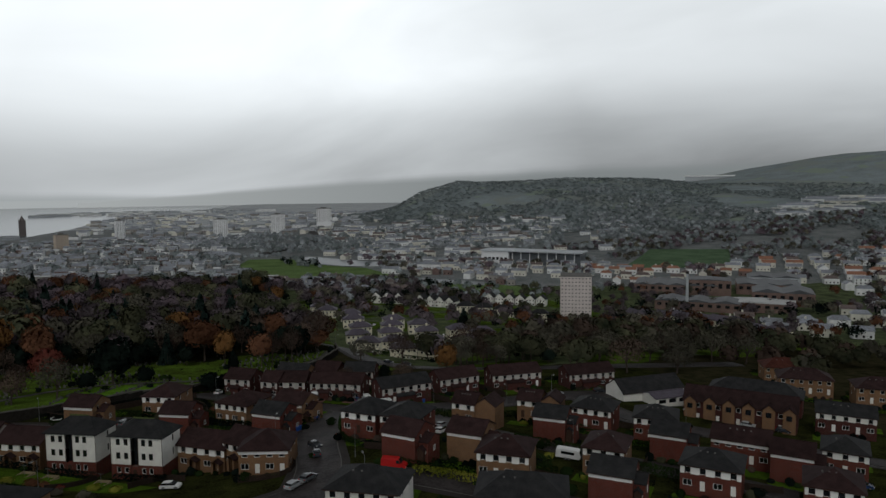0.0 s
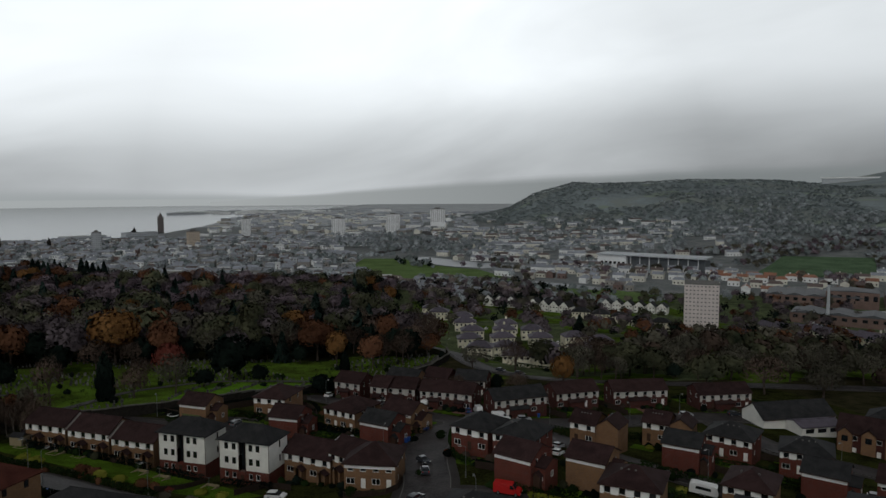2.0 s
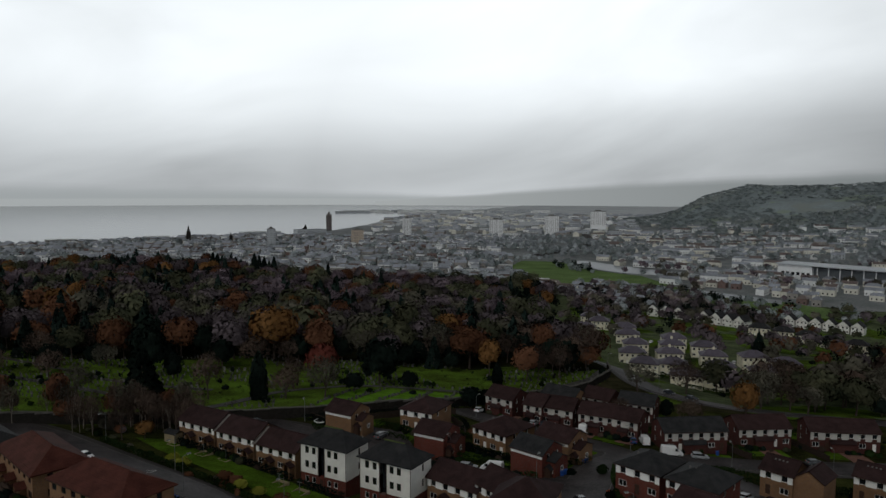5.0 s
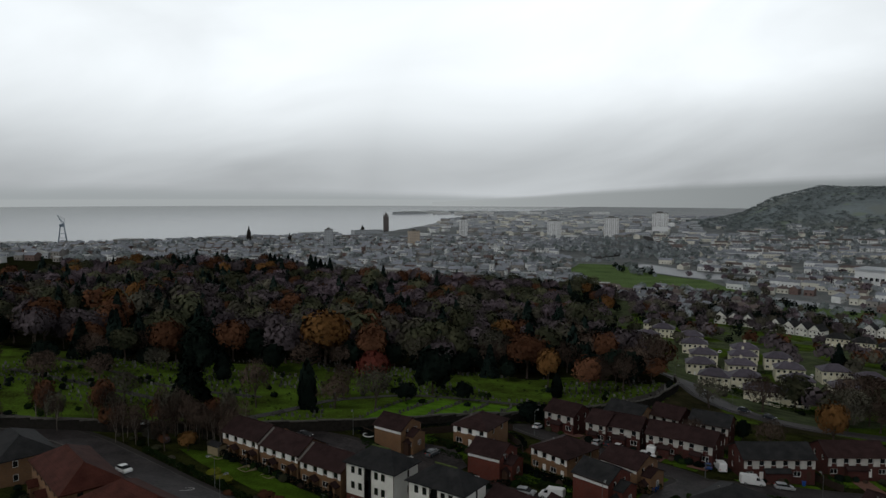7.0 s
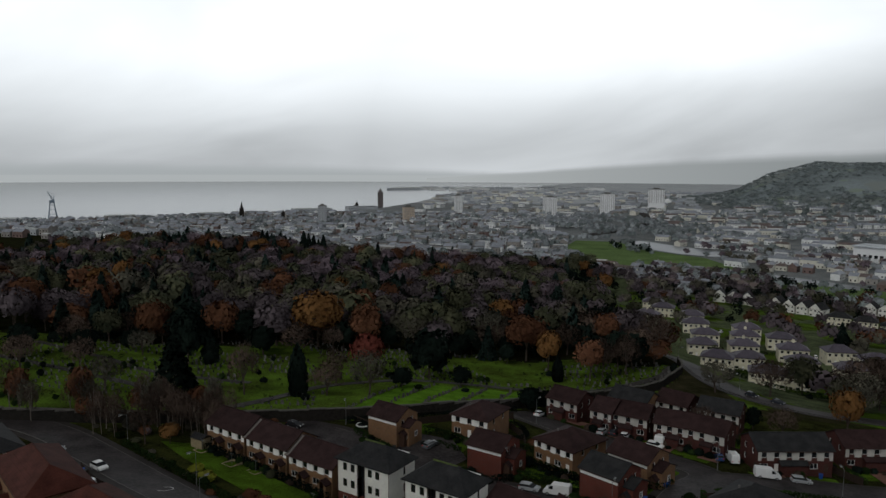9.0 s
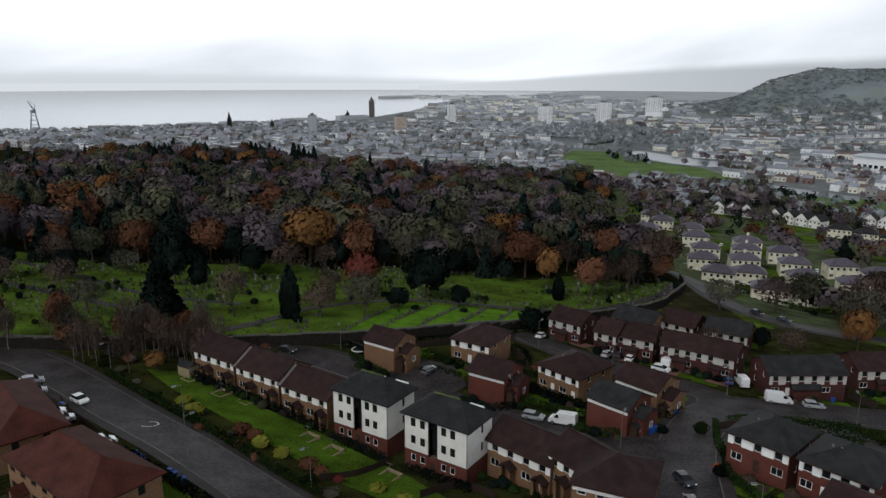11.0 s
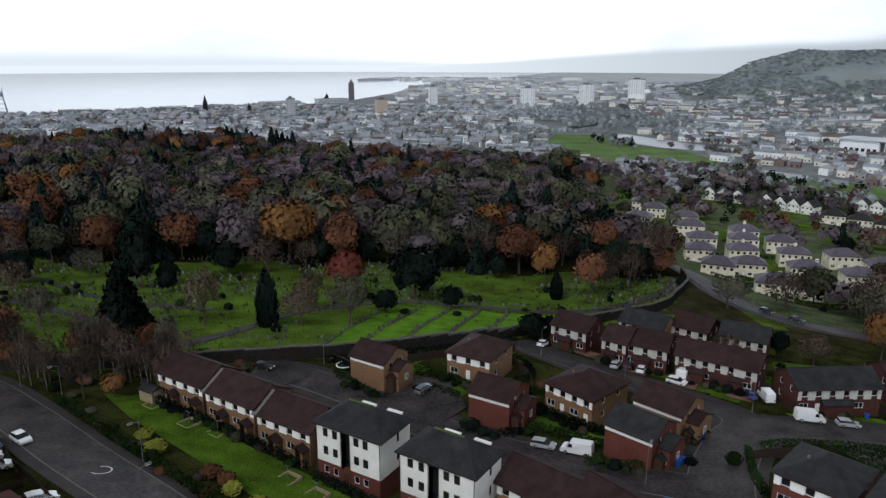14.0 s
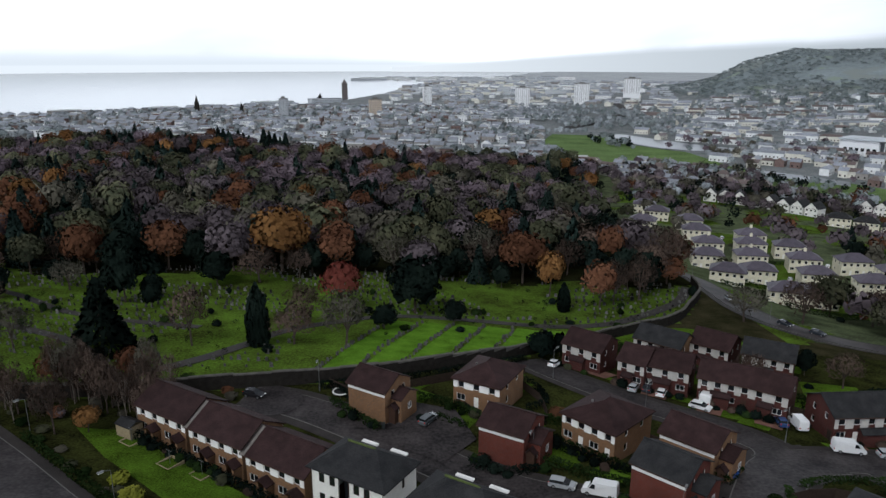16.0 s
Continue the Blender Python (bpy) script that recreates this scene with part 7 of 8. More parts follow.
def vehicle_parts(kind, colour):
    if (kind, colour) in VEHICLES:
        return VEHICLES[kind, colour]
    p = paint(colour, PAINTS[colour])
    parts = []
    if kind == "van":
        L, W, H = 5.4, 0.98, 2.3
        body = [(-2.7, 0.35), (2.6, 0.35), (2.7, 0.8), (2.45, 1.15), (1.55, 1.4), (1.0, 2.2), (0.8, 2.3), (-2.6, 2.3), (-2.7, 2.0)]
        parts.append(("body", loft(body, [0.92, 0.92, 0.94, 0.96, 0.97, 0.86, 0.84, 0.84, 0.9]).mesh("body", p)))
        parts.append(("windscreen", loft([(1.60, 1.42), (1.66, 1.42), (1.12, 2.16), (1.06, 2.16)], [0.88, 0.88, 0.76, 0.76]).mesh("windscreen", GLASS)))
        parts.append(("side_window", loft([(0.55, 1.4), (1.45, 1.4), (1.02, 2.05), (0.55, 2.05)], [0.985, 0.985, 0.90, 0.90]).mesh("side_window", GLASS)))
        axle, r = (1.75, -1.7), 0.35
    elif kind == "caravan":
        L, W, H = 5.6, 1.1, 2.5
        body = [(-2.8, 0.5), (2.6, 0.5), (2.9, 1.2), (2.5, 2.3), (2.1, 2.5), (-2.4, 2.5), (-2.8, 2.2)]
        parts.append(("body", loft(body, [1.08, 1.08, 1.1, 1.08, 1.02, 1.02, 1.08]).mesh("body", p)))
        parts.append(("front_window", loft([(2.86, 1.35), (2.92, 1.35), (2.62, 2.15), (2.56, 2.15)], [0.9, 0.9, 0.9, 0.9]).mesh("front_window", GLASS)))
        parts.append(("side_window", loft([(-1.6, 1.4), (1.4, 1.4), (1.4, 2.0), (-1.6, 2.0)], [1.12, 1.12, 1.09, 1.09]).mesh("side_window", GLASS)))
        axle, r = (0.3, -0.5), 0.33
    else:
        L, W, H = 4.2, 0.87, 1.45
        est = 0.35 if kind == "estate" else 0.0
        body = [(-2.1, 0.3), (2.0, 0.28), (2.1, 0.55), (1.95, 0.78), (1.05, 0.95), (-1.95, 0.98), (-2.12, 0.8)]
        parts.append(("body", loft(body, [0.84, 0.84, 0.80, 0.84, 0.87, 0.87, 0.84]).mesh("body", p)))
        cab = [(-1.95, 0.95), (1.15, 0.93), (0.25, 1.43), (-0.9 - est, 1.47), (-1.6 - est * 0.8, 1.35)]
        parts.append(("glasshouse", loft(cab, [0.83, 0.83, 0.63, 0.63, 0.66]).mesh("glasshouse", GLASS)))
        parts.append(("roof_panel", loft([(0.30, 1.41), (0.25, 1.455), (-0.9 - est, 1.495), (-1.62 - est * 0.8, 1.375), (-1.55 - est * 0.8, 1.34)], [0.65, 0.64, 0.64, 0.67, 0.67]).mesh("roof_panel", p)))
        axle, r = (1.3, -1.25), 0.31
    for s in (-1, 1):
        parts.append(("tail_light", Geo().box(-L / 2 - 0.03, -L / 2 + 0.1, s * W * 0.75 - 0.12, s * W * 0.75 + 0.12, 0.72, 0.92).mesh("tail_light", LIGHT_RED)))
        parts.append(("headlight", Geo().box(L / 2 - 0.22, L / 2 + 0.0, s * W * 0.72 - 0.16, s * W * 0.72 + 0.16, 0.58, 0.74).mesh("headlight", LAMP_GLASS)))
    wheel = []
    for ax in axle:
        for s in (-1, 1):
            wheel.append((Geo().tube((ax, s * (W - 0.2), r), (ax, s * (W + 0.01), r), r, r, 14).mesh("wheel", RUBBER),
                          Geo().tube((ax, s * (W + 0.0), r), (ax, s * (W + 0.03), r), r * 0.6, r * 0.58, 10).mesh("rim", CHROME)))
    VEHICLES[kind, colour] = (parts, wheel)
    return VEHICLES[kind, colour]


def vehicle(kind, colour, x, y, ang, label=None):
    words = {"van": "panel van", "car": "hatchback car", "estate": "estate car", "caravan": "touring caravan"}
    parts, wheels = vehicle_parts(kind, colour)
    d = Vector((math.cos(radians(ang)), math.sin(radians(ang)), 0))
    slope = math.degrees(math.atan2(ground_at(x + d.x, y + d.y) - ground_at(x - d.x, y - d.y), 2))
    t = thing({"van": "van", "caravan": "caravan"}.get(kind, "car"), pose(x, y, ground_at(x, y) + 0.28, 0, -slope, ang) @ Matrix.Scale(0.86, 4),
              label or colour + " " + words[kind] + " parked at the kerb", {"van": "van", "caravan": "caravan"}.get(kind, "car"), "parked vehicles")
    for name, me in parts:
        part(name, me, None, t)
    for tyre, rim in wheels:
        w = part("wheel", tyre, None, t)
        part("rim", rim, None, w)


vehicle("car", "white", -53.6, 71.7, -38, "white hatchback car on the hill road")
vehicle("car", "silver", -62.5, 74.6, 40)
vehicle("car", "white", -54.0, 65.2, 40)
vehicle("car", "white", -51.2, 62.6, 40)
vehicle("car", "white", -41.4, 54.8, 45)
vehicle("car", "silver", -66.0, 79.5, 40)
vehicle("car", "black", -30.7, 104.9, -20, "black hatchback car in the turning head")
vehicle("estate", "grey", -2.2, 98.3, 55, "grey estate car in the parking court")
vehicle("estate", "silver", 15.9, 82.3, -24)
vehicle("van", "white", 20.4, 80.2, 154, "white panel van parked at the kerb")
vehicle("car", "dark", 33.2, 58.4, -75, "dark hatchback car on the main road")
vehicle("car", "white", 21.3, 124.9, 60)
vehicle("estate", "silver", 34.0, 115.4, 62)
vehicle("car", "dark", 36.6, 115.6, 62)
vehicle("car", "white", 38.6, 113.9, 62)
vehicle("caravan", "white", 45.9, 111.6, 55, "white touring caravan on a driveway")
vehicle("car", "white", 43.6, 108.6, -38)
vehicle("car", "blue", 55.1, 103.8, 80)
vehicle("van", "white", 57.6, 103.3, 85, "small white van on a driveway")
vehicle("van", "white", 60.8, 94.6, -6, "large white panel van at the kerb")
vehicle("estate", "silver", 66.6, 93.6, -4)
vehicle("car", "white", 59.4, 60.2, 40)
vehicle("van", "red", 43.1, 38.9, -32, "bright red panel van on the estate road")
vehicle("caravan", "white", 78.9, 37.4, -40, "cream camper van beside a house")
vehicle("car", "white", 6.0, 52.0, -25)
vehicle("car", "grey", 27.9, 40.7, 40)
vehicle("car", "silver", 25.0, 38.6, 40)
vehicle("car", "dark", 32.2, 52.7, 82)
vehicle("estate", "silver", 62.8, 63.6, 45)
vehicle("car", "white", 60.2, 57.8, 45)
vehicle("car", "dark", 84.3, 163.5, -60)
vehicle("car", "silver", 79.4, 186.0, -88)
vehicle("car", "dark", 89.0, 157.0, -50)
vehicle("estate", "silver", 112.0, 93.4, -3)
vehicle("car", "dark", 126.0, 92.5, -8)
vehicle("car", "grey", 92.0, 94.0, 0)
vehicle("car", "blue", 124.0, 8.0, -45)
vehicle("car", "white", 113.0, 34.0, -45)
vehicle("car", "black", 105.0, 22.0, -50)
vehicle("car", "silver", 142.0, 52.0, -52)
vehicle("car", "dark", 147.5, 46.0, -52)
for k, (cx, cy) in enumerate(((118, 240), (126, 256), (112, 291), (146, 268), (121, 310), (128, 230), (133, 272), (104, 294))):
    vehicle("car", ("white", "silver", "dark", "white")[k % 4], cx + 3, cy - 5, 60, ("white", "silver", "dark", "white")[k % 4] + " car among the cream houses")


def street_lamp(x, y, ang, tall=5.6):
    t = thing("street_lamp", pose(x, y, ground_at(x, y), 0, 0, ang), "grey steel street lamp with a short arm", "street lamp", "street lamps of the estate")
    part("pole", Geo().tube((0, 0, -0.4), (0, 0, 1.2), 0.1, 0.09, 8).tube((0, 0, 1.2), (0, 0, tall), 0.045, 0.035, 8), STEEL, t)
    part("arm", Geo().tube((0, 0, tall), (0.9, 0, tall + 0.25), 0.035, 0.03, 6), STEEL, t)
    head = part("lantern", Geo().box(0.75, 1.45, -0.13, 0.13, tall + 0.2, tall + 0.34), STEEL, t)
    part("diffuser", Geo().box(0.8, 1.4, -0.1, 0.1, tall + 0.12, tall + 0.2), LAMP_GLASS, head, "pale lantern glass")


for lx, ly, la in ((-30.5, 55.0, 50), (-57.5, 88.5, -130), (-36.8, 69.2, -130), (-14.5, 53.5, -130), (27.6, 70.8, 60), (12.6, 88.0, -120), (-9.0, 104.0, -90), (-20.5, 107.5, -90),
                   (70.5, 86.6, 90), (52.5, 97.0, -150), (33.0, 104.6, 50), (20.0, 118.0, 50), (38.5, 48.0, 180), (36.0, 33.5, 90), (92.0, 87.0, 90), (112.0, 96.5, -90),
                   (86.5, 47.0, 200), (101.0, 18.0, 200), (122.0, 52.0, 200), (82.5, 168.0, 200), (75.5, 205.0, 0)):
    street_lamp(lx, ly, la)


def hedge(points, wide, tall, leaf="hedge", label="dark clipped privet hedge along a garden"):
    """Leaves over and inside a long clipped box that follows the ground."""
    line = smooth_line(points, 0.5)
    seg = np.hypot(*np.diff(line, axis=0).T)
    n = int(seg.sum() * 46 * max(tall, 0.8))
    g = np.random.default_rng(int(abs(points[0][0] * 10 + points[0][1])))
    s = np.concatenate([[0], np.cumsum(seg)])
    t = g.uniform(0, s[-1], n)
    px, py = np.interp(t, s, line[:, 0]), np.interp(t, s, line[:, 1])
    tx, ty = np.gradient(line[:, 0]), np.gradient(line[:, 1])
    l = np.hypot(tx, ty)
    nx, ny = np.interp(t, s, -ty / l), np.interp(t, s, tx / l)
    w = g.uniform(-0.5, 0.5, n) * wide
    z = g.uniform(0, 1, n) * tall
    face = g.uniform(0, 1, n)
    w = np.where(face < 0.35, np.sign(w) * wide / 2, w)
    z = np.where(face > 0.65, tall, z) + g.normal(size=n) * 0.07
    base = height(px, py)
    c = np.stack([px + nx * w, py + ny * w, base + z], -1)
    ob = new("hedge", quads_mesh("hedge", loose_quads(g, c, 0.13), LEAF[leaf]))
    tagged(ob, label, "hedge", "garden hedges")


def fence(points, tall=1.5, mat=FENCE_WOOD, label="weathered timber garden fence", bay=2.4):
    line = smooth_line(points, bay)
    t = thing("fence", pose(0, 0, 0), label, "fence", "garden fences")
    z = height(line[:, 0], line[:, 1])
    for k in range(len(line)):
        x, y = line[k]
        part("post", Geo().box(x - 0.06, x + 0.06, y - 0.06, y + 0.06, z[k] - 0.4, z[k] + tall + 0.08), mat, t)
        if k + 1 < len(line):
            x1, y1 = line[k + 1]
            d = math.hypot(x1 - x, y1 - y)
            ux, uy = -(y1 - y) / d * 0.02, (x1 - x) / d * 0.02
            g = Geo()
            m = int(d / 0.16)
            for b in range(m):
                f0, f1 = (b + 0.06) / m, (b + 0.94) / m
                q = [(x + (x1 - x) * f0 - ux, y + (y1 - y) * f0 - uy), (x + (x1 - x) * f1 - ux, y + (y1 - y) * f1 - uy),
                     (x + (x1 - x) * f1 + ux, y + (y1 - y) * f1 + uy), (x + (x1 - x) * f0 + ux, y + (y1 - y) * f0 + uy)]
                zz = z[k] + (z[k + 1] - z[k]) * (f0 + f1) / 2
                g.prism(q, zz + 0.05, zz + tall)
            tagged(part("fence_panel", g, mat, t), kind="stuff")


# hedges of the gardens between the cul-de-sac and the upper road
hedge([(6, 92.5), (11.5, 90), (17.5, 86), (22.4, 82.6), (26.0, 79.8)], 1.1, 1.5)
hedge([(12.5, 97.5), (18, 92.5), (24.5, 86.5), (30, 81.5)], 1.0, 1.3)
hedge([(15.9, 100.5), (20.5, 98), (26, 98.5)], 0.9, 1.2)
hedge([(-18, 103.5), (-13, 98.5), (-9.5, 95.5)], 0.9, 1.2)
hedge([(-4, 105), (2, 102.5), (8, 98)], 0.9, 1.4)
hedge([(29.5, 78.5), (34.2, 80.5), (40.2, 88.4), (42.5, 93)], 0.9, 1.0)
hedge([(36.5, 82), (40.5, 86.5)], 2.4, 1.3)
hedge([(44.5, 80), (42, 72), (41, 66), (39.5, 60), (41, 53)], 0.8, 1.2)
hedge([(46.8, 81.5), (52, 83.5), (60, 84.5), (70, 84.5)], 0.8, 1.0)
hedge([(57, 80), (64, 80.5), (70, 79), (74, 73)], 2.2, 1.6)
hedge([(45.5, 35.8), (52, 31.5), (58, 24)], 1.4, 1.5, "lime", "yellow-green hedge along a garden")
hedge([(43, 44), (47, 38), (51, 34.5)], 1.2, 1.4)
hedge([(75, 52), (82, 44), (88, 40)], 1.0, 1.5)
hedge([(90, 66), (97, 58), (104, 56)], 1.0, 1.4)
hedge([(62, 47), (68, 41), (73, 34)], 1.6, 1.8)
hedge([(85, 34), (92, 24), (96, 16)], 1.8, 1.8)
hedge([(75, 78), (84, 76), (96, 74)], 1.0, 1.5)
hedge([(98, 42), (104, 36), (110, 28)], 1.0, 1.5)
hedge([(62, 112), (74, 116), (88, 118), (104, 117)], 1.2, 1.6)
hedge([(29, 137.4), (36, 139.5), (44, 137)], 1.4, 1.8)
hedge([(120, 110), (134, 107), (146, 100)], 1.4, 2.0)
hedge([(100, 196), (112, 190), (124, 196)], 1.4, 1.6)
hedge([(92, 224), (100, 218), (112, 222)], 1.4, 1.6)
hedge([(100, 252), (112, 240), (126, 238)], 1.2, 1.4)
hedge([(118, 278), (130, 270), (146, 268)], 1.2, 1.4)
hedge([(-58, 87.8), (-45, 76.6), (-36, 69.4), (-28, 62.9), (-20, 56.4), (-13, 51.4)], 1.1, 1.0, label='dark clipped hedge along the hill road')
# fences
fence([(-64, 76.5), (-57, 70.5), (-48, 62.5), (-41, 56), (-34, 50), (-27, 45)], 1.1, label="dark timber fence along the hill road")
fence([(-9.5, 109.6), (-6, 108.8), (2, 113), (8, 116.5), (15, 119.5)], 1.6)
fence([(-19, 109), (-16, 106.4), (-13, 103.5)], 1.6)
fence([(13, 113), (16, 107), (16.5, 101)], 1.5)
fence([(28.5, 97.5), (33, 92), (38, 88)], 1.5)
fence([(53, 116), (58, 110), (60.5, 107.5), (60.5, 99)], 1.7)
fence([(30, 137), (36, 130), (34, 126)], 1.6)
fence([(44, 133), (49, 127), (58, 122), (64, 118)], 1.6)
fence([(76, 103), (78, 98), (79, 96)], 1.5)
fence([(94, 112), (96, 104), (97, 97)], 1.5)
fence([(43.5, 77), (50, 79), (57, 74.5), (62, 68)], 1.5)
fence([(41.5, 52), (46.5, 47.5), (50, 43.5)], 1.4)
fence([(62, 36), (66, 31), (70, 27)], 1.5)
fence([(90, 52), (94, 47), (99, 44)], 1.5)
fence([(100, 64), (108, 58), (114, 52)], 1.5)
fence([(84, 24), (89, 28), (94, 32)], 1.5)
fence([(104, 26), (100, 16), (106, 10)], 1.5)
fence([(118, 24), (124, 26), (130, 22)], 1.5)
fence([(8.6, 57), (4, 60.5), (-1, 56)], 1.2)
fence([(-6.5, 65.8), (-10, 60), (-14, 56.5)], 1.0)
fence([(17, 48), (24, 46), (27.5, 50), (27, 58), (25.5, 63)], 1.1)

# shrubs on the bank below the hill road
rng = random.Random(17)
bank = smooth_line([(-68, 96), (-56, 86), (-45, 76.5), (-36, 69.5), (-28, 63), (-20.5, 56.5), (-13, 51.5), (-4, 47)], 1.0)
for k, (x, y) in enumerate(bank):
    if k % 4 == 0:
        kind = rng.choice(("hedge", "olive", "russet", "hedge", "bare_green", "olive"))
        bush(float(x + rng.uniform(-1, 2.2)), float(y + rng.uniform(-0.6, 2.2)), rng.uniform(0.7, 1.6), rng.uniform(1.2, 2.4), kind,
             {"hedge": "dark green shrub on the bank", "olive": "olive brown shrub on the bank", "russet": "russet shrub on the bank", "bare_green": "leafless mossy shrub on the bank"}[kind], "shrubs on the bank")
for x, y, w in ((-36.7, 72.4, 3.6), (-24.1, 64.4, 3.0), (-20.5, 61.8, 2.8), (-6.5, 56.5, 2.6), (-3.0, 54.4, 2.4), (-40, 77, 3.0)):
    bush(x, y, w * 0.55, w, "lime", "rounded yellow-green shrub beside the lawn", "shrubs on the bank")
for x, y, w in ((-27.8, 67.8, 3.2), (-25.6, 66.6, 2.8), (-16.3, 59.6, 3.0), (-14.3, 58.4, 2.4)):
    bush(x, y, w * 0.6, w, "russet", "dark russet shrub beside the lawn", "shrubs on the bank")
bush(-11.7, 57.2, 1.2, 1.6, "red", "bright red shrub beside the lawn", "shrubs on the bank")
bush(18.0, 101.5, 2.2, 2.8, "russet", "russet garden shrub by the drive", "garden shrubs")
for k in range(30):
    x, y = rng.uniform(40, 118), rng.uniform(5, 80)
    bush(x, y, rng.uniform(0.8, 2.4), rng.uniform(1.2, 3.4), rng.choice(("hedge", "hedge", "olive", "lime", "yew")), "leafy garden shrub between the houses", "garden shrubs")
for k in range(40):
    x = rng.uniform(84, 190)
    bush(x, rng.uniform(175, 300), rng.uniform(1.0, 3.0), rng.uniform(2, 4), rng.choice(("hedge", "olive", "bare_green", "yew")), "garden shrub among the cream houses", "garden shrubs")
for k in range(26):
    x = -62 + k * 1.1 + rng.uniform(-0.5, 0.5)
    y = float(wall_y(x)) - rng.uniform(2, 9)
    bush(x, y, rng.uniform(1.0, 2.6), rng.uniform(1.4, 2.8), rng.choice(("russet", "olive", "bare_green", "bare")), "scrubby undergrowth below the cemetery wall", "undergrowth")


def bin_at(x, y, ang, mat):
    t = thing("wheelie_bin", pose(x, y, ground_at(x, y), 0, 0, ang), ("blue" if mat is BIN_BLUE else "dark") + " plastic wheelie bin outdoors", "bin", "wheelie bins")
    part("body", loft([(-0.25, 0.0), (0.25, 0.0), (0.33, 0.95), (-0.33, 0.95)], [0.22, 0.22, 0.28, 0.28]), mat, t)
    part("lid", Geo().box(-0.36, 0.38, -0.3, 0.3, 0.95, 1.03), mat, t)
    for s in (-1, 1):
        part("wheel", Geo().tube((-0.26, s * 0.2, 0.1), (-0.26, s * 0.27, 0.1), 0.1, 0.1, 8), RUBBER, t)


for k, (x, y) in enumerate(((28.8, 65.5), (29.6, 65.0), (30.4, 64.6), (39.4, 84.0), (40.0, 84.8), (38.6, 83.4), (-54.8, 68.9), (-54.0, 68.3), (-35.7, 52.0), (-35.0, 51.4), (-34.2, 50.8),
                            (-29.0, 47.7), (-28.3, 47.2), (-27.6, 46.7), (-29.8, 48.3), (12.6, 88.6), (13.2, 88.0), (54.0, 106.0), (62.5, 97.6), (72.2, 97.9), (33.2, 75.4), (34.0, 76.2), (-9.0, 96.2), (60.2, 64.5))):
    bin_at(x, y, k * 37, BIN_BLUE if k % 5 != 2 else BIN_DARK)


def drying_green(x, y, ang, size=2.6):
    t = thing("drying_plot", pose(x, y, ground_at(x, y), 0, 0, ang), "square plot edged with pale timber on the lawn", "drying plot", "drying plots on the lawn")
    h = size / 2
    for sx0, sx1, sy0, sy1 in ((-h, h, -h, -h + 0.14), (-h, h, h - 0.14, h), (-h, -h + 0.14, -h + 0.14, h - 0.14), (h - 0.14, h, -h + 0.14, h - 0.14)):
        part("edging", Geo().box(sx0, sx1, sy0, sy1, -0.5, 0.32), TIMBER_PALE, t)
    part("clothes_pole", Geo().tube((0, 0, -0.3), (0, 0, 2.1), 0.04, 0.035, 6).box(-0.5, 0.5, -0.03, 0.03, 2.0, 2.07), STEEL, t)


for x, y in ((-31.3, 81.2), (-36.2, 83.2), (-18.8, 70.4), (-14.6, 67.2), (-5.6, 61.8), (-43.6, 88.8)):
    drying_green(x, y, -33)
gs = thing("garden_shed", pose(-46.5, 90.5, ground_at(-46.5, 90.5), 0, 0, -30), "small timber shed beside the terrace", "shed")
part("wall", Geo().box(0, 3.0, 0, 2.2, -0.8, 1.9), TIMBER_PALE, gs)
part("roof", gable_roof(3.0, 2.2, 1.9, 0.5, 0.15, 0.08), ROOF_GREY, gs)

# driveways, paths and worn paint
for outline in ([(26, 124), (30, 120.5), (33, 123), (29, 126.5)], [(36, 116.8), (40, 114.6), (38.6, 111.8), (35, 114.2)], [(44.5, 111.5), (48, 109.6), (46, 106), (42.6, 108)],
                [(52, 106.5), (55.8, 104), (54.2, 101.5), (50.8, 104)], [(62, 98.4), (65, 98.4), (65, 96), (62, 96)], [(84, 104), (88, 104.2), (88, 96), (84, 96)],
                [(27, 66.5), (31, 63.8), (28, 57.5), (24.5, 60)], [(103, 105), (108, 104.2), (107.5, 97), (102.5, 97)]):
    patch("driveway", outline, MONOBLOCK, 0.22, "red monoblock paved driveway", "driveway", 1.0)


def roundel(x, y, r, ang):
    t = thing("road_roundel", pose(x, y, ground_at(x, y) + 0.34, 0, 0, ang), "worn white roundel painted on the asphalt", "road marking", kind="structure")
    n = 28
    g = Geo()
    for k in range(n):
        a, b = 2 * math.pi * k / n, 2 * math.pi * (k + 1) / n
        q = [(rr * math.cos(tt), rr * 1.8 * math.sin(tt)) for rr, tt in ((r, a), (r, b), (r - 0.14, b), (r - 0.14, a))]
        g.poly([(px, py, ground_at(x + px, y + py) - ground_at(x, y)) for px, py in q])
    part("ring", g, LINE, t)


roundel(-39.8, 64.6, 1.1, 52)


def off_road(x, y, gap=2.4):
    return all(np.hypot(*(line - (x, y)).T).min() > wide / 2 + gap for line, wide in ROAD_LINES)


ROAD_LINES = [(smooth_line(points), wide) for points, wide in ROADS.values()]

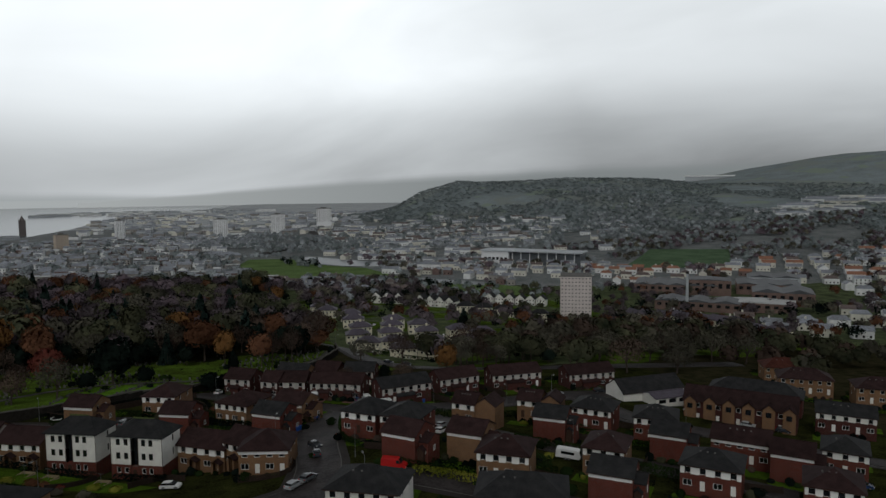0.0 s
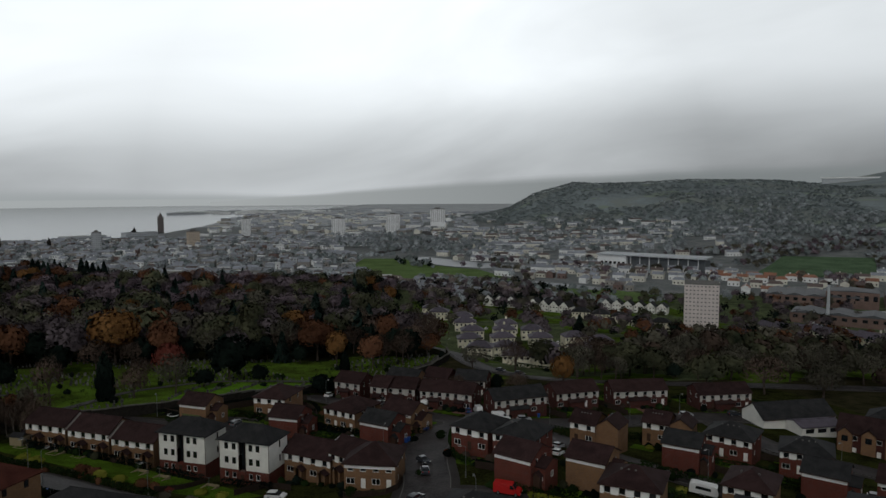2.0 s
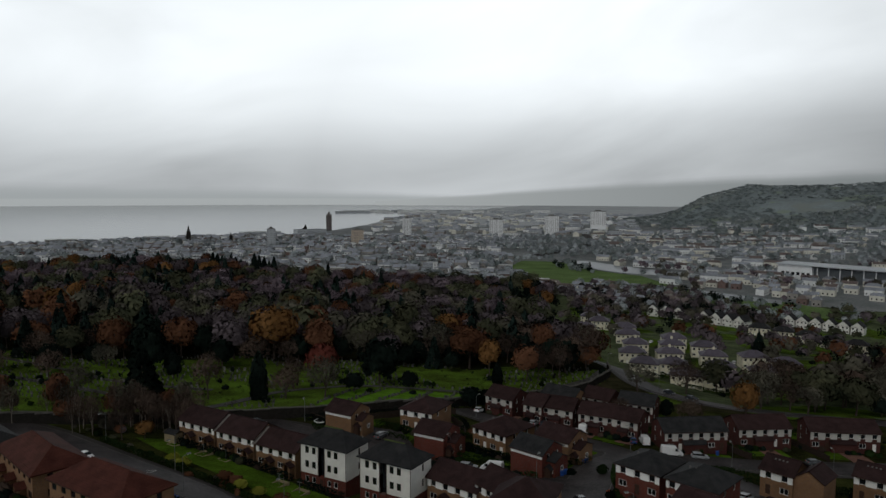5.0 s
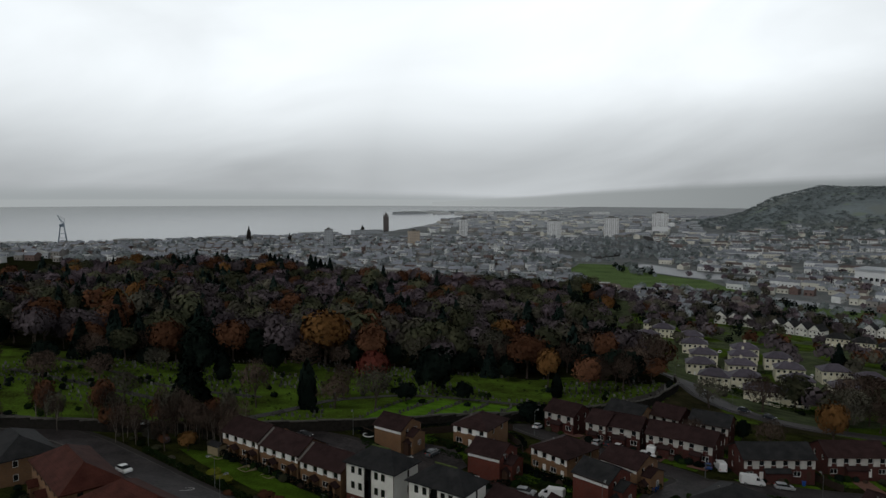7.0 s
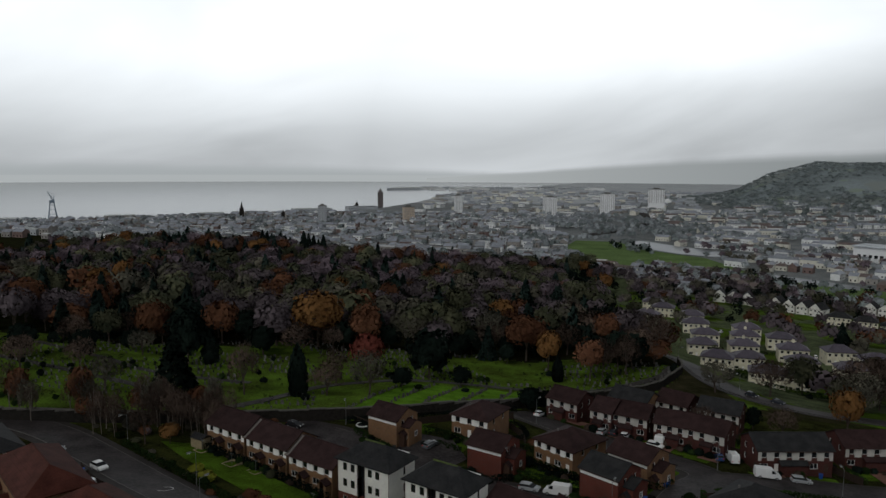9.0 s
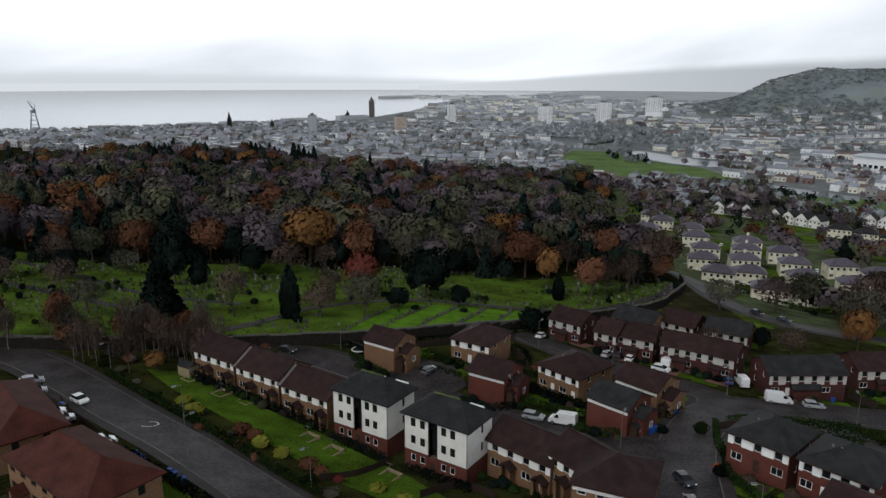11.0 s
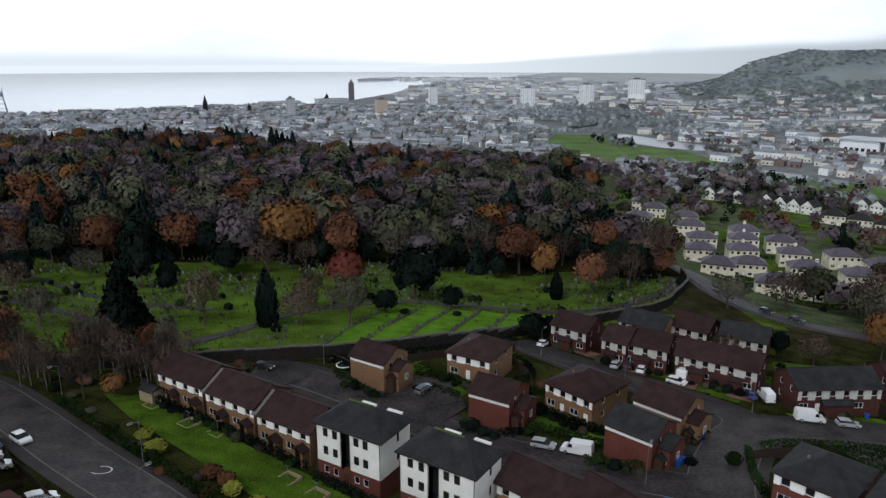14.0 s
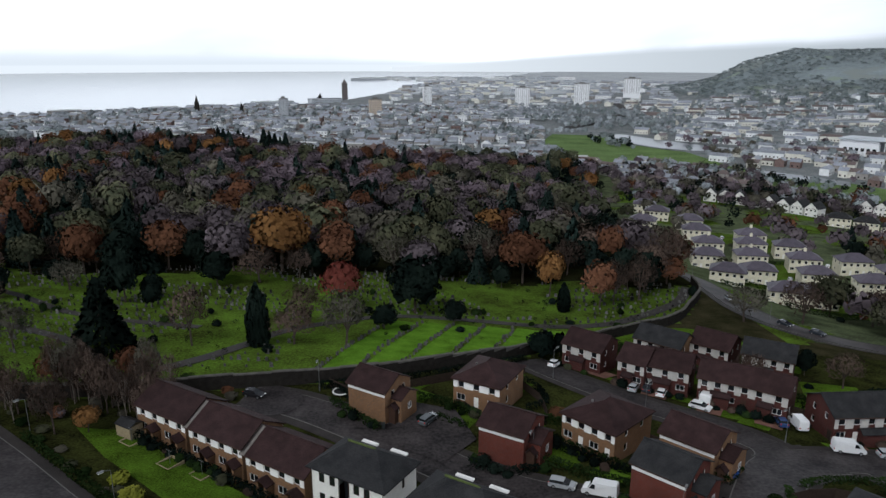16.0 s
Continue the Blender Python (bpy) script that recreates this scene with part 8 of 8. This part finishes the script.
# a lawn before and behind each house, some with a hedge at their end
rng = random.Random(61)
for k, (px, py, ang, w, d) in enumerate(PLOTS):
    if px < 18 and 48 < py < 94 and px + py < 76:
        continue
    turn = pose(0, 0, 0, 0, 0, ang)
    at = lambda u, v: (Vector((px, py, 0)) + turn @ Vector((u, v, 0))).xy
    for side, (v0, v1) in enumerate(((-rng.uniform(4.5, 6.5), -0.5), (d + 0.5, d + rng.uniform(4.5, 7)))):
        u0, u1 = rng.uniform(-2.0, 0.5), w + rng.uniform(0.0, 2.6)
        if rng.random() < 0.5:
            u1 -= (u1 - u0) * rng.uniform(0.25, 0.45)
        corners = [at(u0, v0), at(u1, v0), at(u1, v1), at(u0, v1)]
        if sum(off_road(c.x, c.y, 0.5) for c in corners) < 3:
            continue
        patch("lawn", [tuple(c) for c in corners], LAWN, 0.055 + 0.004 * ((2 * k + side) % 8), "small garden lawn beside a house", "grass", 3.0)
        far = v0 if side == 0 else v1
        ends = [at(u0, far), at((u0 + u1) / 2, far), at(u1, far)]
        if rng.random() < 0.6 and all(off_road(c.x, c.y) for c in ends):
            hedge([tuple(c) for c in ends], 0.8, rng.uniform(0.8, 1.4), rng.choice(("yew", "hedge")))

# planting at the foot of the houses
rng = random.Random(29)
for px, py, ang, w, d in PLOTS:
    turn = pose(0, 0, 0, 0, 0, ang)
    along = 0.4
    while along < w:
        if rng.random() < 0.75:
            q = Vector((px, py, 0)) + turn @ Vector((along, rng.uniform(-2.4, -1.5), 0))
            size = rng.uniform(1.3, 2.4)
            kind = rng.choice(("yew", "yew", "hedge", "hedge", "olive", "brown"))
            bush(q.x, q.y, size * rng.uniform(0.6, 0.95), size, kind, {"yew": "dark evergreen shrub below a house wall", "hedge": "green leafy shrub below a house wall"}.get(kind, "brown fading shrub below a house wall"), "foundation shrubs", "shrub")
        along += rng.uniform(1.2, 2.4)
    for k in range(2):
        if rng.random() < 0.6:
            q = Vector((px, py, 0)) + turn @ Vector((w + rng.uniform(2.6, 3.6), rng.uniform(0, d), 0))
            bush(q.x, q.y, rng.uniform(0.8, 1.5), rng.uniform(1.0, 2.2), rng.choice(("yew", "hedge")), "dark evergreen shrub beside a house", "foundation shrubs", "shrub")
# dark hedges that bound the gardens
for line in ([(-19, 109), (-15, 104.5), (-12, 100.5), (-8.5, 98)], [(-14, 109.6), (-4, 112.6), (4, 117.4), (12, 123.4), (16, 127)], [(20.8, 77.6), (24.5, 75.8), (29.5, 75.2), (33, 77)], [(3.5, 88), (8.5, 85.8), (13.5, 86.5)],
             [(2, 103.5), (6, 99.8), (10.5, 98.2)], [(13.5, 103), (17, 106), (16, 112)], [(16, 93), (20, 89.5), (27, 84.5), (30.5, 86.5)], [(-21, 108.2), (-14, 109.8), (-9, 111.4)],
             [(-44, 90.2), (-35, 84.5), (-26, 78.9), (-17, 73.6)], [(-15.5, 71.6), (-10.5, 68.6), (-6.8, 66.4)], [(-3.5, 64.4), (1.0, 61.6), (5.4, 58.9)], [(68, 101), (68, 95.4)], [(79, 103), (79.5, 96)],
             [(56, 71), (60, 76), (66, 76)], [(48, 58), (52, 53), (57, 50)], [(64, 58), (68, 52), (76, 50)], [(92, 56), (98, 53), (102, 47)], [(60, 36), (66, 36), (72, 30)]):
    hedge(line, 0.9, 1.25, "yew" if line[0][0] < 20 else "hedge")
for line in ([(-57, 72.5), (-52, 66.5), (-47.5, 61)], [(-53.5, 68.4), (-55.6, 66.2)], [(-49.6, 63.2), (-51.6, 61)], [(-45.6, 58.8), (-47.6, 56.6)], [(-41, 55.4), (-42.6, 53)], [(-36.6, 51.8), (-38, 49.4)], [(-32.4, 48.6), (-33.6, 46.4)]):
    fence(line, 0.9, label="low timber fence between front gardens")

barrier = thing("traffic_barrier", pose(38.5, 62.2, ground_at(38.5, 62.2) + 0.2, 0, 0, 30), "orange plastic traffic barrier on the pavement", "barrier")
ORANGE = material("orange_plastic", (0.50, 0.09, 0.02), 0.5, 0.1, 0.4, bump=0.02)
part("panel", Geo().box(-0.5, 0.5, -0.04, 0.04, 0.15, 0.9), ORANGE, barrier)
for side in (-0.4, 0.4):
    part("foot", Geo().box(side - 0.06, side + 0.06, -0.3, 0.3, 0.0, 0.12), ORANGE, barrier)

tramp = thing("trampoline", pose(-16.7, 106.2, ground_at(-16.7, 106.2), 0, 0, 0), "round garden trampoline with a pale padded rim", "trampoline")
part("mat", Geo().tube((0, 0, 0.62), (0, 0, 0.66), 1.25, 1.25, 20), RUBBER, tramp)
rim = Geo()
for k in range(20):
    a, b = 2 * math.pi * k / 20, 2 * math.pi * (k + 1) / 20
    rim.tube((1.35 * math.cos(a), 1.35 * math.sin(a), 0.66), (1.35 * math.cos(b), 1.35 * math.sin(b), 0.66), 0.13, 0.13, 6)
part("rim", rim, UPVC, tramp, "pale padded rim")
for k in range(4):
    part("leg", Geo().tube((1.3 * math.cos(k * 1.571), 1.3 * math.sin(k * 1.571), -0.2), (1.3 * math.cos(k * 1.571), 1.3 * math.sin(k * 1.571), 0.62), 0.04, 0.04, 6), STEEL, tramp)


# ---- from plan units to metres ----
for ob in list(scene.objects):
    if ob.parent is None and ob.type in ("MESH", "EMPTY"):
        ob.matrix_basis = Matrix.Scale(SCALE, 4) @ ob.matrix_basis
